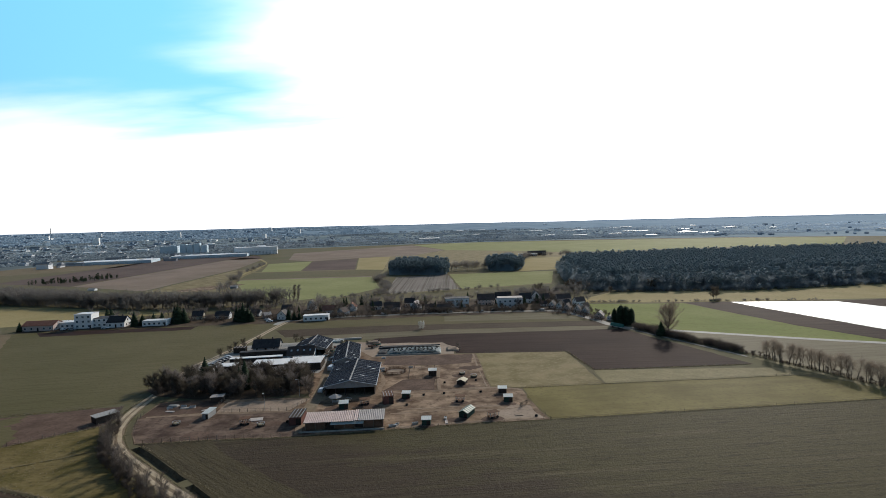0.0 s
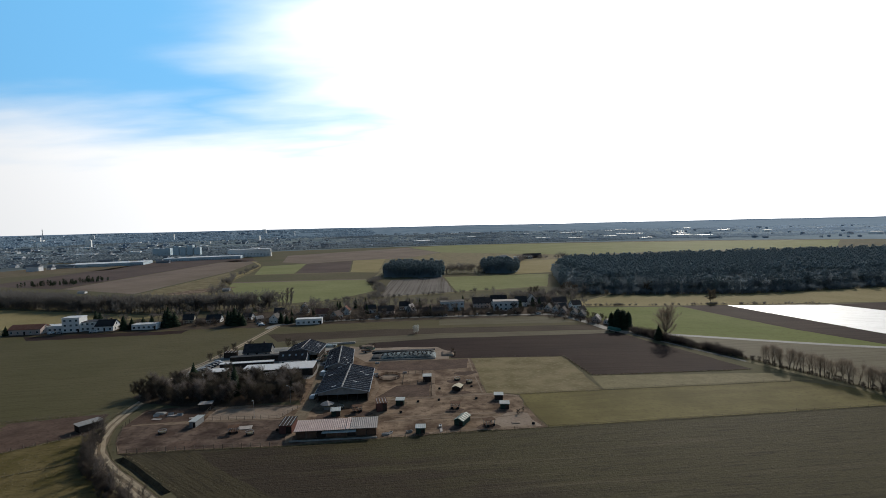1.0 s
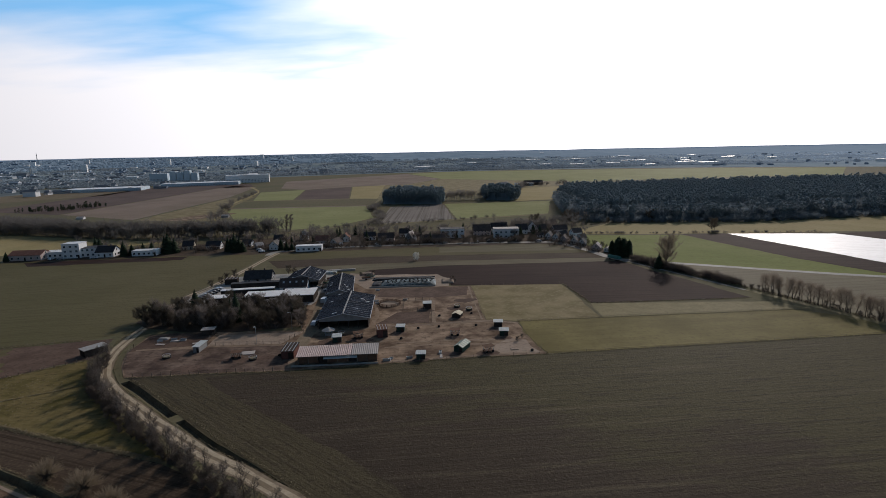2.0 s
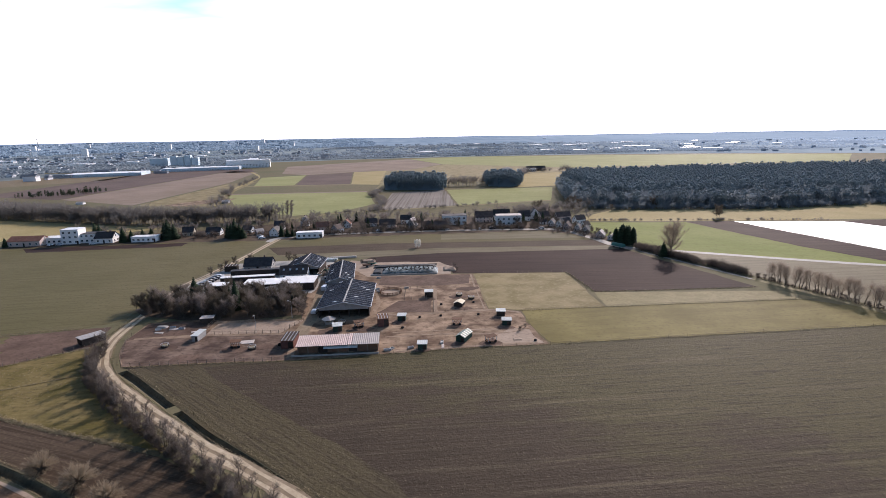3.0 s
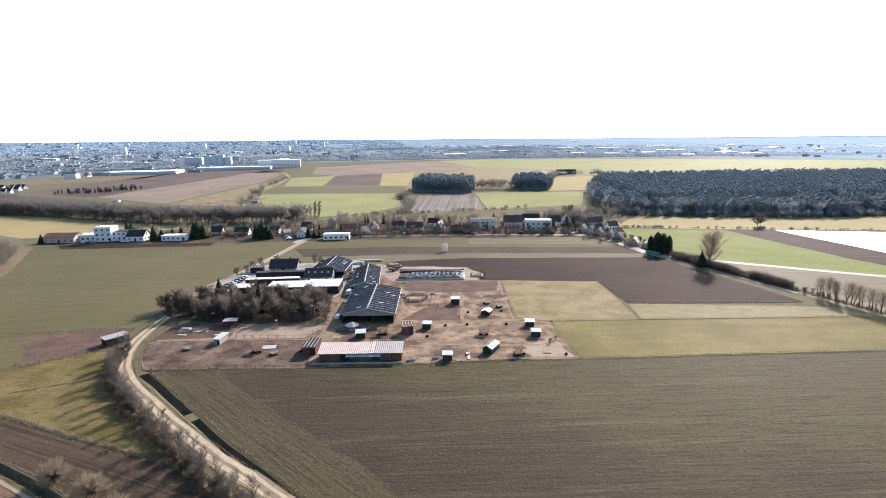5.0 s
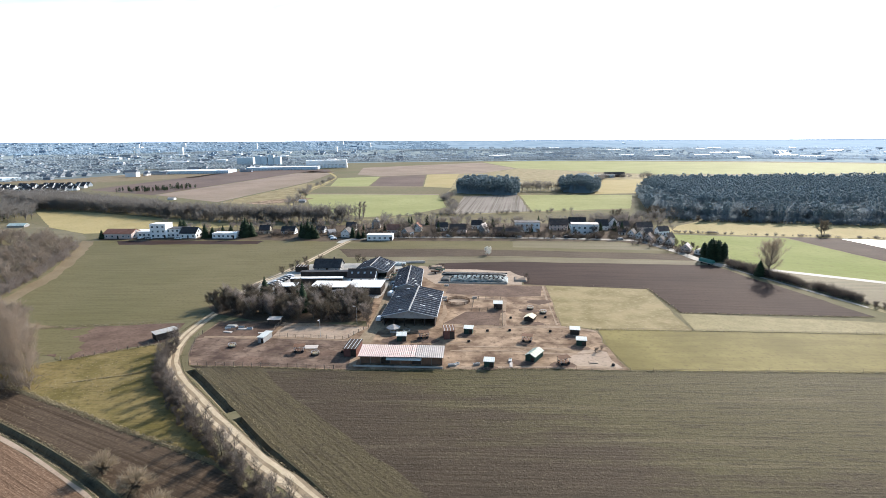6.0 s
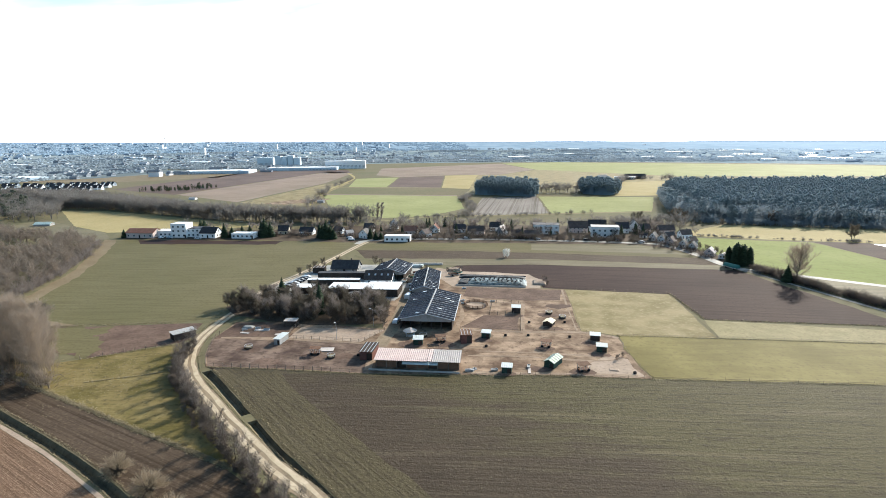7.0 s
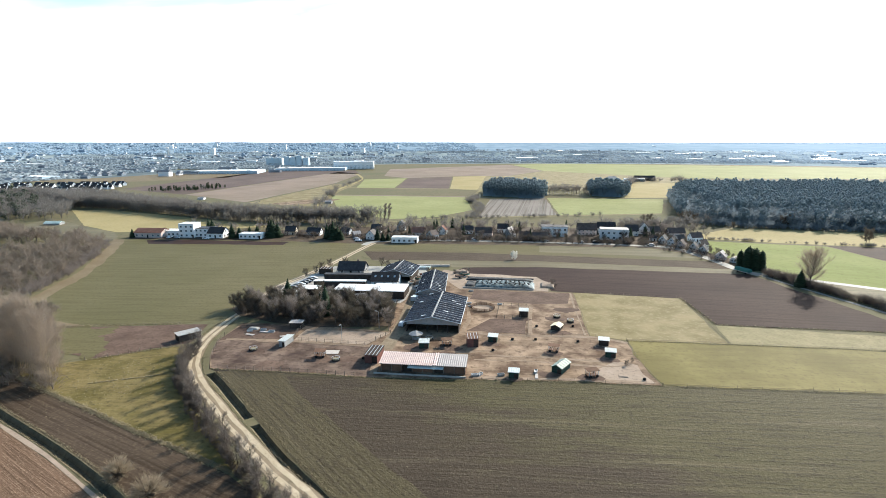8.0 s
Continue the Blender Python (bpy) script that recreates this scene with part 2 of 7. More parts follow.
M_DIRT_DARK = surface("churned_dark_dirt", (0.085, 0.055, 0.043), (0.165, 0.112, 0.085), (0.06, 0.04, 0.032), patch=0.12, grain=0.9, bump=0.8, size=0.15)
M_SAND = surface("pale_riding_sand", (0.275, 0.212, 0.163), (0.385, 0.305, 0.24), (0.20, 0.15, 0.115), patch=0.16, grain=1.0)
M_TRAIL = surface("trodden_pale_dirt", (0.21, 0.152, 0.108), (0.31, 0.235, 0.172), (0.15, 0.105, 0.075), patch=0.2, grain=0.7, bump=0.5, size=0.1)
M_GRAVEL = surface("pale_gravel", (0.20, 0.153, 0.104), (0.29, 0.23, 0.162), (0.14, 0.11, 0.077), patch=0.18, grain=1.3, bump=0.4)
M_RUT = surface("worn_wheel_track", (0.38, 0.31, 0.215), (0.49, 0.41, 0.30), (0.28, 0.228, 0.165), patch=0.3, grain=1.6, bump=0.3)
M_VERGE = surface("dry_verge_grass", (0.19, 0.165, 0.085), (0.26, 0.22, 0.12), (0.13, 0.11, 0.06), patch=0.2, grain=1.2, gloss=0.014, rough=0.66)
M_ASPHALT = surface("pale_worn_asphalt", (0.30, 0.285, 0.26), (0.40, 0.385, 0.355), (0.25, 0.24, 0.22), patch=0.1, grain=1.0, rough=0.7)
M_FILM = surface("white_mulch_film", (0.78, 0.78, 0.78), (0.85, 0.85, 0.85), (0.66, 0.66, 0.66), patch=0.05, grain=0.4, rough=0.42, rows=(-30, 3.2, 0.25), gloss=0.6)
M_BANK = surface("ditch_bank_soil", (0.10, 0.082, 0.055), (0.16, 0.135, 0.085), (0.06, 0.05, 0.037), patch=0.3, grain=1.5)
M_BARK = surface("grey_bark", (0.10, 0.085, 0.07), (0.16, 0.135, 0.11), (0.07, 0.06, 0.05), patch=0.5, grain=4.0, vary=0.5)
M_TWIG = islands("winter_twigs", (0.125, 0.105, 0.093), (0.265, 0.228, 0.203), patch=0.15, thin=0.45)
M_TWIG_WARM = islands("warm_brown_twigs", (0.20, 0.16, 0.125), (0.34, 0.275, 0.215), patch=0.15, thin=0.45)
M_TWIG_DARK = islands("dark_twigs", (0.056, 0.047, 0.036), (0.165, 0.140, 0.108), patch=0.15, thin=0.35)
M_TWIG_HEDGE = islands("hedge_twigs", (0.060, 0.050, 0.043), (0.165, 0.138, 0.118), patch=0.15, thin=0.35)
M_TWIG_WHITE = islands("whitish_twigs", (0.55, 0.54, 0.50), (0.75, 0.74, 0.70), patch=0.15, thin=0.4)
M_TWIG_PALE = islands("pale_willow_twigs", (0.24, 0.19, 0.13), (0.36, 0.29, 0.205), patch=0.15, thin=0.45)
M_TWIG_FAR = islands("far_wood_twigs", (0.135, 0.124, 0.112), (0.235, 0.215, 0.195), patch=0.02, thin=0.4)
M_TWIG_WOOD = islands("brown_wood_twigs", (0.13, 0.105, 0.085), (0.275, 0.225, 0.18), patch=0.05, thin=0.4)
M_NEEDLE = islands("dark_needles", (0.018, 0.030, 0.016), (0.045, 0.065, 0.032), patch=0.2)
# needle colour greyed and lightened to stand in for haze
M_NEEDLE_WOOD = islands("hazy_pine_needles", (0.075, 0.085, 0.062), (0.13, 0.14, 0.105), patch=0.05, thin=0.3)
# blue haze painted into forest twigs and needles, paler than real foliage
M_TWIG_HAZE = islands("hazed_forest_twigs", (0.185, 0.222, 0.25), (0.235, 0.275, 0.305), patch=0.02, thin=0.5)
M_NEEDLE_HAZE = islands("hazed_forest_needles", (0.245, 0.305, 0.335), (0.28, 0.34, 0.365), patch=0.02, thin=0.55)
M_GRASS = islands("grass_tufts", (0.18, 0.15, 0.09), (0.31, 0.262, 0.17), patch=0.3)
M_WHITE = surface("white_render", (0.72, 0.72, 0.70), (0.80, 0.79, 0.77), (0.62, 0.61, 0.59), patch=0.3, grain=1.0, bump=0.05, vary=0.15)
M_CREAM = surface("cream_render", (0.60, 0.54, 0.42), (0.68, 0.62, 0.50), (0.52, 0.46, 0.36), patch=0.3, grain=1.0, bump=0.05, vary=0.15)
M_PINK = surface("rosy_render", (0.52, 0.42, 0.38), (0.60, 0.50, 0.45), (0.46, 0.36, 0.32), patch=0.3, grain=1.0, bump=0.05)
M_GREYWALL = surface("grey_render", (0.24, 0.235, 0.225), (0.32, 0.31, 0.30), (0.19, 0.185, 0.175), patch=0.3, grain=1.0, bump=0.05)
M_ROOF_DARK = surface("anthracite_tiles", (0.045, 0.042, 0.044), (0.075, 0.070, 0.072), (0.03, 0.028, 0.03), patch=0.5, grain=3.0, rough=0.6, vary=0.4)
M_ROOF_BROWN = surface("brown_tiles", (0.085, 0.066, 0.060), (0.135, 0.105, 0.093), (0.07, 0.052, 0.046), patch=0.5, grain=3.0, rough=0.7, vary=0.4)
M_ROOF_RED = surface("weathered_red_tiles", (0.22, 0.105, 0.075), (0.29, 0.15, 0.11), (0.16, 0.08, 0.06), patch=0.5, grain=3.0, rough=0.75, vary=0.3)
M_ROOF_PALE = surface("pale_fibre_cement", (0.46, 0.41, 0.38), (0.56, 0.51, 0.47), (0.36, 0.32, 0.30), patch=0.4, grain=2.0, rough=0.7)
M_ROOF_PINK = surface("rosy_corrugated_sheet", (0.63, 0.48, 0.43), (0.74, 0.59, 0.53), (0.53, 0.39, 0.35), patch=0.4, grain=1.5, rough=0.55, vary=0.15)
M_MEMBRANE = surface("white_roof_membrane", (0.64, 0.64, 0.64), (0.76, 0.76, 0.75), (0.52, 0.51, 0.50), patch=0.2, grain=0.8, rough=0.5, gloss=0.25)
M_PANEL = surface("dark_roof_panel", (0.013, 0.018, 0.028), (0.026, 0.033, 0.047), (0.036, 0.044, 0.058), patch=0.3, grain=2.0, rough=0.8, gloss=0.012, bump=0.0, vary=0.5)
M_RIB = surface("pale_metal_rib", (0.42, 0.45, 0.49), (0.55, 0.58, 0.62), rough=0.65, bump=0.0)
M_SKYLIGHT = surface("translucent_sheet", (0.40, 0.44, 0.48), (0.50, 0.54, 0.58), rough=0.3, gloss=0.3, bump=0.0)
M_WOOD = surface("brown_timber_boards", (0.13, 0.075, 0.050), (0.19, 0.115, 0.078), (0.09, 0.055, 0.04), patch=0.6, grain=4.0, rough=0.8, vary=0.35)
M_WOOD_DARK = surface("tarred_timber", (0.045, 0.035, 0.03), (0.07, 0.055, 0.046), (0.03, 0.025, 0.022), patch=0.6, grain=4.0, rough=0.8, vary=0.3)
M_WOOD_RED = surface("red_stained_timber", (0.125, 0.058, 0.048), (0.175, 0.083, 0.068), (0.09, 0.045, 0.038), patch=0.6, grain=4.0, rough=0.8)
M_FENCE = surface("grey_fence_wood", (0.17, 0.135, 0.105), (0.25, 0.205, 0.165), (0.12, 0.095, 0.075), patch=0.8, grain=5.0, vary=0.4)
M_GREENSHEET = surface("green_sheet_metal", (0.055, 0.13, 0.095), (0.085, 0.17, 0.125), (0.12, 0.19, 0.15), patch=0.4, grain=2.0, rough=0.45)
M_GREENWALL = surface("dark_green_boards", (0.025, 0.05, 0.04), (0.04, 0.07, 0.055), (0.02, 0.035, 0.03), patch=0.5, grain=3.0, rough=0.7)
M_PALEROOF = surface("pale_sheet_roof", (0.44, 0.48, 0.46), (0.58, 0.62, 0.60), (0.34, 0.37, 0.36), patch=0.5, grain=2.0, rough=0.5, gloss=0.15, vary=0.3)
M_GREENPALE = surface("pale_green_sheet", (0.52, 0.62, 0.56), (0.66, 0.74, 0.68), (0.44, 0.54, 0.48), patch=0.3, grain=1.0, rough=0.5, gloss=0.3)
M_CREAMROOF = surface("cream_canvas", (0.64, 0.57, 0.42), (0.72, 0.66, 0.50), (0.54, 0.48, 0.35), patch=0.4, grain=2.0, rough=0.7)
M_TARP = surface("blue_grey_silage_film", (0.035, 0.065, 0.08), (0.21, 0.285, 0.31), (0.02, 0.028, 0.034), patch=0.45, grain=0.7, rough=0.55, gloss=0.08, contrast=0.3, bump=0.6, size=0.1, rows=(0, 1.6, 0.9))
M_BLACKFILM = surface("black_silage_film", (0.018, 0.020, 0.022), (0.035, 0.038, 0.042), (0.06, 0.07, 0.075), patch=0.2, grain=0.7, rough=0.6, gloss=0.1)
M_CONCRETE = surface("stained_concrete", (0.30, 0.29, 0.27), (0.40, 0.385, 0.36), (0.22, 0.21, 0.19), patch=0.3, grain=1.5)
M_BALE = surface("white_bale_wrap", (0.66, 0.70, 0.66), (0.76, 0.79, 0.76), rough=0.4, bump=0.1, gloss=0.5)
M_RUBBER = surface("black_rubber", (0.02, 0.02, 0.02), (0.032, 0.032, 0.032), rough=0.8)
M_STEEL = surface("galvanised_steel", (0.40, 0.41, 0.42), (0.52, 0.53, 0.54), rough=0.45, metal=0.7, bump=0.0)
M_GLASS = glass("window_glass")
M_CAR_WHITE = surface("white_car_paint", (0.72, 0.72, 0.72), (0.78, 0.78, 0.78), rough=0.25, gloss=0.6, bump=0.0)
M_CAR_DARK = surface("dark_car_paint", (0.025, 0.027, 0.032), (0.04, 0.042, 0.05), rough=0.4, gloss=0.2, bump=0.0, vary=0.6)
M_CAR_SILVER = surface("silver_car_paint", (0.38, 0.39, 0.40), (0.45, 0.46, 0.47), rough=0.25, gloss=0.6, bump=0.0, vary=0.4)
M_TEAL = surface("teal_tarpaulin", (0.045, 0.15, 0.125), (0.075, 0.20, 0.17), rough=0.6, bump=0.05)
# blue cladding, its colour lightened for haze and missing sun
M_BLUE = surface("haze_paled_blue_cladding", (0.44, 0.53, 0.58), (0.54, 0.63, 0.68), (0.38, 0.46, 0.51), patch=0.03, grain=0.1, rough=0.6, bump=0.0)
M_HALL = surface("pale_hall_roof", (0.46, 0.49, 0.50), (0.56, 0.59, 0.60), (0.40, 0.43, 0.45), patch=0.02, grain=0.1, rough=0.5, bump=0.0, gloss=0.3)
# darker tones blued and lifted to stand in for haze over the town
M_CITY = islands("hazed_town_walls", (0.22, 0.25, 0.285), (0.80, 0.80, 0.80), few=6.5)
M_CITY_HAZE = islands("hazed_far_town_walls", (0.20, 0.26, 0.325), (0.74, 0.77, 0.80), few=5.0)
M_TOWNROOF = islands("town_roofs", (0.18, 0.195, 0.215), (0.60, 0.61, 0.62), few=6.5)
# haze is mixed into these colours, which glow although nothing there shines
M_FARLAND = hazed_distance("hazed_far_land", (0.105, 0.138, 0.155), (0.165, 0.195, 0.205), 0.009, 0.65, 0.45)
M_TOWNGROUND = hazed_distance("hazed_town_ground", (0.095, 0.118, 0.130), (0.15, 0.172, 0.170), 0.012, 0.4)
M_HILLS = hazed_distance("hazy_hills", (0.21, 0.29, 0.385), (0.255, 0.335, 0.43), 0.0016, 0.65, 0.35)
M_FARTHER = hazed_distance("hazed_farther_land", (0.125, 0.175, 0.225), (0.16, 0.21, 0.26), 0.012, 0.75, 0.25)
M_FARTHERWOOD = hazed_distance("hazed_farther_woodland", (0.115, 0.165, 0.215), (0.14, 0.19, 0.24), 0.01, 0.8, 0.3)
M_MIDWOOD = hazed_distance("hazed_mid_woodland", (0.118, 0.150, 0.18), (0.15, 0.185, 0.212), 0.012, 0.85)
M_FARWOOD = hazed_distance("hazed_far_woodland", (0.082, 0.104, 0.122), (0.125, 0.148, 0.162), 0.012, 0.8)

# ---- kit ----


class Geo:
    """Gathers the corners and faces of one mesh."""

    def __init__(self):
        self.v, self.f = [], []

    def poly(self, *points):
        base = len(self.v)
        self.v.extend(points)
        self.f.append(tuple(range(base, base + len(points))))

    def box(self, x0, y0, z0, x1, y1, z1):
        b = len(self.v)
        self.v.extend([(x0, y0, z0), (x1, y0, z0), (x1, y1, z0), (x0, y1, z0), (x0, y0, z1), (x1, y0, z1), (x1, y1, z1), (x0, y1, z1)])
        self.f.extend(tuple(b + i for i in q) for q in ((0, 3, 2, 1), (4, 5, 6, 7), (0, 1, 5, 4), (1, 2, 6, 5), (2, 3, 7, 6), (3, 0, 4, 7)))
        return self

    def slab(self, a, b, c, d, thick):
        """A board whose upper face is a, b, c, d and that is thick metres deep, straight down."""
        k = len(self.v)
        self.v.extend([a, b, c, d] + [(p[0], p[1], p[2] - thick) for p in (a, b, c, d)])
        self.f.extend(tuple(k + i for i in q) for q in ((0, 1, 2, 3), (7, 6, 5, 4), (0, 4, 5, 1), (1, 5, 6, 2), (2, 6, 7, 3), (3, 7, 4, 0)))
        return self

    def tube(self, p, q, r0, r1, sides=5, cap=False):
        p, q = Vector(p), Vector(q)
        ax = (q - p).normalized()
        u = ax.orthogonal().normalized()
        w = ax.cross(u)
        b = len(self.v)
        for c, r in ((p, r0), (q, r1)):
            for i in range(sides):
                a = math.tau * i / sides
                self.v.append(tuple(c + (u * math.cos(a) + w * math.sin(a)) * r))
        for i in range(sides):
            j = (i + 1) % sides
            self.f.append((b + i, b + j, b + sides + j, b + sides + i))
        if cap:
            self.f.append(tuple(b + sides + i for i in range(sides)))
            self.f.append(tuple(b + sides - 1 - i for i in range(sides)))
        return self

    def sprig(self, p, q, r, turn):
        """A flat fine twig that tapers to its tip."""
        p, q = Vector(p), Vector(q)
        ax = (q - p).normalized()
        u = ax.orthogonal().normalized()
        u = (u * math.cos(turn) + ax.cross(u) * math.sin(turn)) * r
        b = len(self.v)
        self.v.extend([tuple(p - u), tuple(p + u), tuple(q)])
        self.f.append((b, b + 1, b + 2))
        return self

    def spike(self, p, q, r):
        """A thin three-sided twig or blade."""
        p, q = Vector(p), Vector(q)
        ax = (q - p).normalized()
        u = ax.orthogonal().normalized()
        w = ax.cross(u)
        b = len(self.v)
        for i in range(3):
            a = math.tau * i / 3
            self.v.append(tuple(p + (u * math.cos(a) + w * math.sin(a)) * r))
        self.v.append(tuple(q))
        self.f.extend([(b, b + 1, b + 3), (b + 1, b + 2, b + 3), (b + 2, b, b + 3)])
        return self

    def ring(self, x, y, z0, z1, r0, r1, sides=28):
        b = len(self.v)
        for r, z in ((r1, z0), (r1, z1), (r0, z1), (r0, z0)):
            for i in range(sides):
                a = math.tau * i / sides
                self.v.append((x + r * math.cos(a), y + r * math.sin(a), z))
        for k in range(4):
            for i in range(sides):
                j, m = (i + 1) % sides, (k + 1) % 4
                self.f.append((b + k * sides + i, b + k * sides + j, b + m * sides + j, b + m * sides + i))
        return self

    def mesh(self, name, material):
        me = bpy.data.meshes.new(name)
        me.from_pydata(self.v, [], self.f)
        me.materials.append(material)
        me.update()
        return me

    def arrays(self):
        tris = []
        for q in self.f:
            for i in range(1, len(q) - 1):
                tris.append((q[0], q[i], q[i + 1]))
        return np.array(self.v, dtype=np.float32), np.array(tris, dtype=np.int32)


def mesh_np(name, verts, tris, material):
    me = bpy.data.meshes.new(name)
    me.vertices.add(len(verts))
    me.vertices.foreach_set("co", np.ascontiguousarray(verts, dtype=np.float32).ravel())
    me.loops.add(len(tris) * 3)
    me.loops.foreach_set("vertex_index", np.ascontiguousarray(tris, dtype=np.int32).ravel())
    me.polygons.add(len(tris))
    me.polygons.foreach_set("loop_start", np.arange(0, len(tris) * 3, 3, dtype=np.int32))
    me.materials.append(material)
    me.update(calc_edges=True)
    return me


def scatter(name, protos, spots, material):
    """One mesh of many: protos are (verts, tris) pairs, spots are (x, y, z, turn, width, height, which)."""
    vs, ts, base = [], [], 0
    for x, y, z, turn, wide, high, which in spots:
        v, t = protos[which]
        c, s = math.cos(turn), math.sin(turn)
        p = np.empty_like(v)
        p[:, 0] = (v[:, 0] * c - v[:, 1] * s) * wide + x
        p[:, 1] = (v[:, 0] * s + v[:, 1] * c) * wide + y
        p[:, 2] = v[:, 2] * high + z
        vs.append(p)
        ts.append(t + base)
        base += len(v)
    return mesh_np(name, np.concatenate(vs), np.concatenate(ts), material)


def thing(name, x, y, z=0.0, turn=0.0, label="", category="", group="", kind=""):
    ob = new(name)
    ob.matrix_basis = pose(x, y, z, 0, 0, turn)
    return tagged(ob, label, category, group, kind)


def part(name, geo, material, parent, label=""):
    me = geo if isinstance(geo, bpy.types.Mesh) else geo.mesh(name, material)
    ob = new(name, me)
    ob.parent = parent
    return tagged(ob, label)


def place(ob, x, y, z=0.0, turn=0.0):
    ob.matrix_basis = pose(x, y, z, 0, 0, turn)
    return ob


def inside(x, y, pts):
    hit = False
    for (ax, ay), (bx, by) in zip(pts, pts[1:] + pts[:1]):
        if (ay > y) != (by > y) and x < (bx - ax) * (y - ay) / (by - ay) + ax:
            hit = not hit
    return hit


def worn_edge(pts, every, wobble, closed=True):
    """The outline with more corners, each a little off its line."""
    out = []
    ring = pts + pts[:1] if closed else pts
    for (ax, ay), (bx, by) in zip(ring, ring[1:]):
        k = max(1, int(math.hypot(bx - ax, by - ay) / every))
        for i in range(k):
            x, y = ax + (bx - ax) * i / k, ay + (by - ay) * i / k
            if i:
                x += wobble * noise.noise((x * 0.21, y * 0.21, 3.7)) * 2
                y += wobble * noise.noise((x * 0.21, y * 0.21, 9.1)) * 2
            out.append((x, y))
    if not closed:
        out.append(pts[-1])
    return out


def sheet(name, pts, z, material, label, every=5.0, wobble=0.5):
    """A level patch of land with a worn outline."""
    me = bpy.data.meshes.new(name)
    bm = bmesh.new()
    verts = [bm.verts.new((x, y, z)) for x, y in worn_edge(pts, every, wobble)]
    face = bm.faces.new(verts)
    bm.normal_update()
    if face.normal.z < 0:
        face.normal_flip()
    bmesh.ops.triangulate(bm, faces=bm.faces[:])
    bm.to_mesh(me)
    bm.free()
    me.materials.append(material)
    return tagged(new(name, me), label, "field" if "field" in name else "ground", kind="structure")


def smooth_line(pts, steps=6):
    """A line that rounds its corners (Catmull-Rom)."""
    out = []
    p = [pts[0]] + list(pts) + [pts[-1]]
    for i in range(1, len(p) - 2):
        for k in range(steps):
            t = k / steps
            row = []
            for a, b, c, d in zip(p[i - 1], p[i], p[i + 1], p[i + 2]):
                row.append(0.5 * (2 * b + (c - a) * t + (2 * a - 5 * b + 4 * c - d) * t * t + (3 * b - a - 3 * c + d) * t ** 3))
            out.append(tuple(row))
    out.append(tuple(pts[-1]))
    return out


def offset_line(pts, d):
    """The line moved d metres to its left."""
    out = []
    for i, (x, y) in enumerate(pts):
        a, b = pts[max(0, i - 1)], pts[min(len(pts) - 1, i + 1)]
        l = math.hypot(b[0] - a[0], b[1] - a[1]) or 1.0
        out.append((x - (b[1] - a[1]) / l * d, y + (b[0] - a[0]) / l * d))
    return out


def ribbon(name, line, width, z, material, label, ragged=0.25, shift=0.0, category="road"):
    geo = Geo()
    mid = offset_line(line, shift)
    left, right = offset_line(mid, width / 2), offset_line(mid, -width / 2)
    rows = []
    for i, (l, r) in enumerate(zip(left, right)):
        a = ragged * noise.noise((i * 0.6, 1.3, z * 50))
        b = ragged * noise.noise((i * 0.6, 7.7, z * 50))
        rows.append(((l[0] + a, l[1] + a, z), (r[0] + b, r[1] + b, z)))
    for (l0, r0), (l1, r1) in zip(rows, rows[1:]):
        geo.poly(r0, r1, l1, l0)
    return tagged(new(name, geo.mesh(name, material)), label, category, kind="structure")


def along(line, every):
    """Points and headings each so many metres along a line."""
    out, left = [], 0.0
    for (ax, ay), (bx, by) in zip(line, line[1:]):
        l = math.hypot(bx - ax, by - ay)
        d = left
        while d < l:
            out.append((ax + (bx - ax) * d / l, ay + (by - ay) * d / l, math.atan2(by - ay, bx - ax)))
            d += every
        left = d - l
    return out


# ---- plants ----


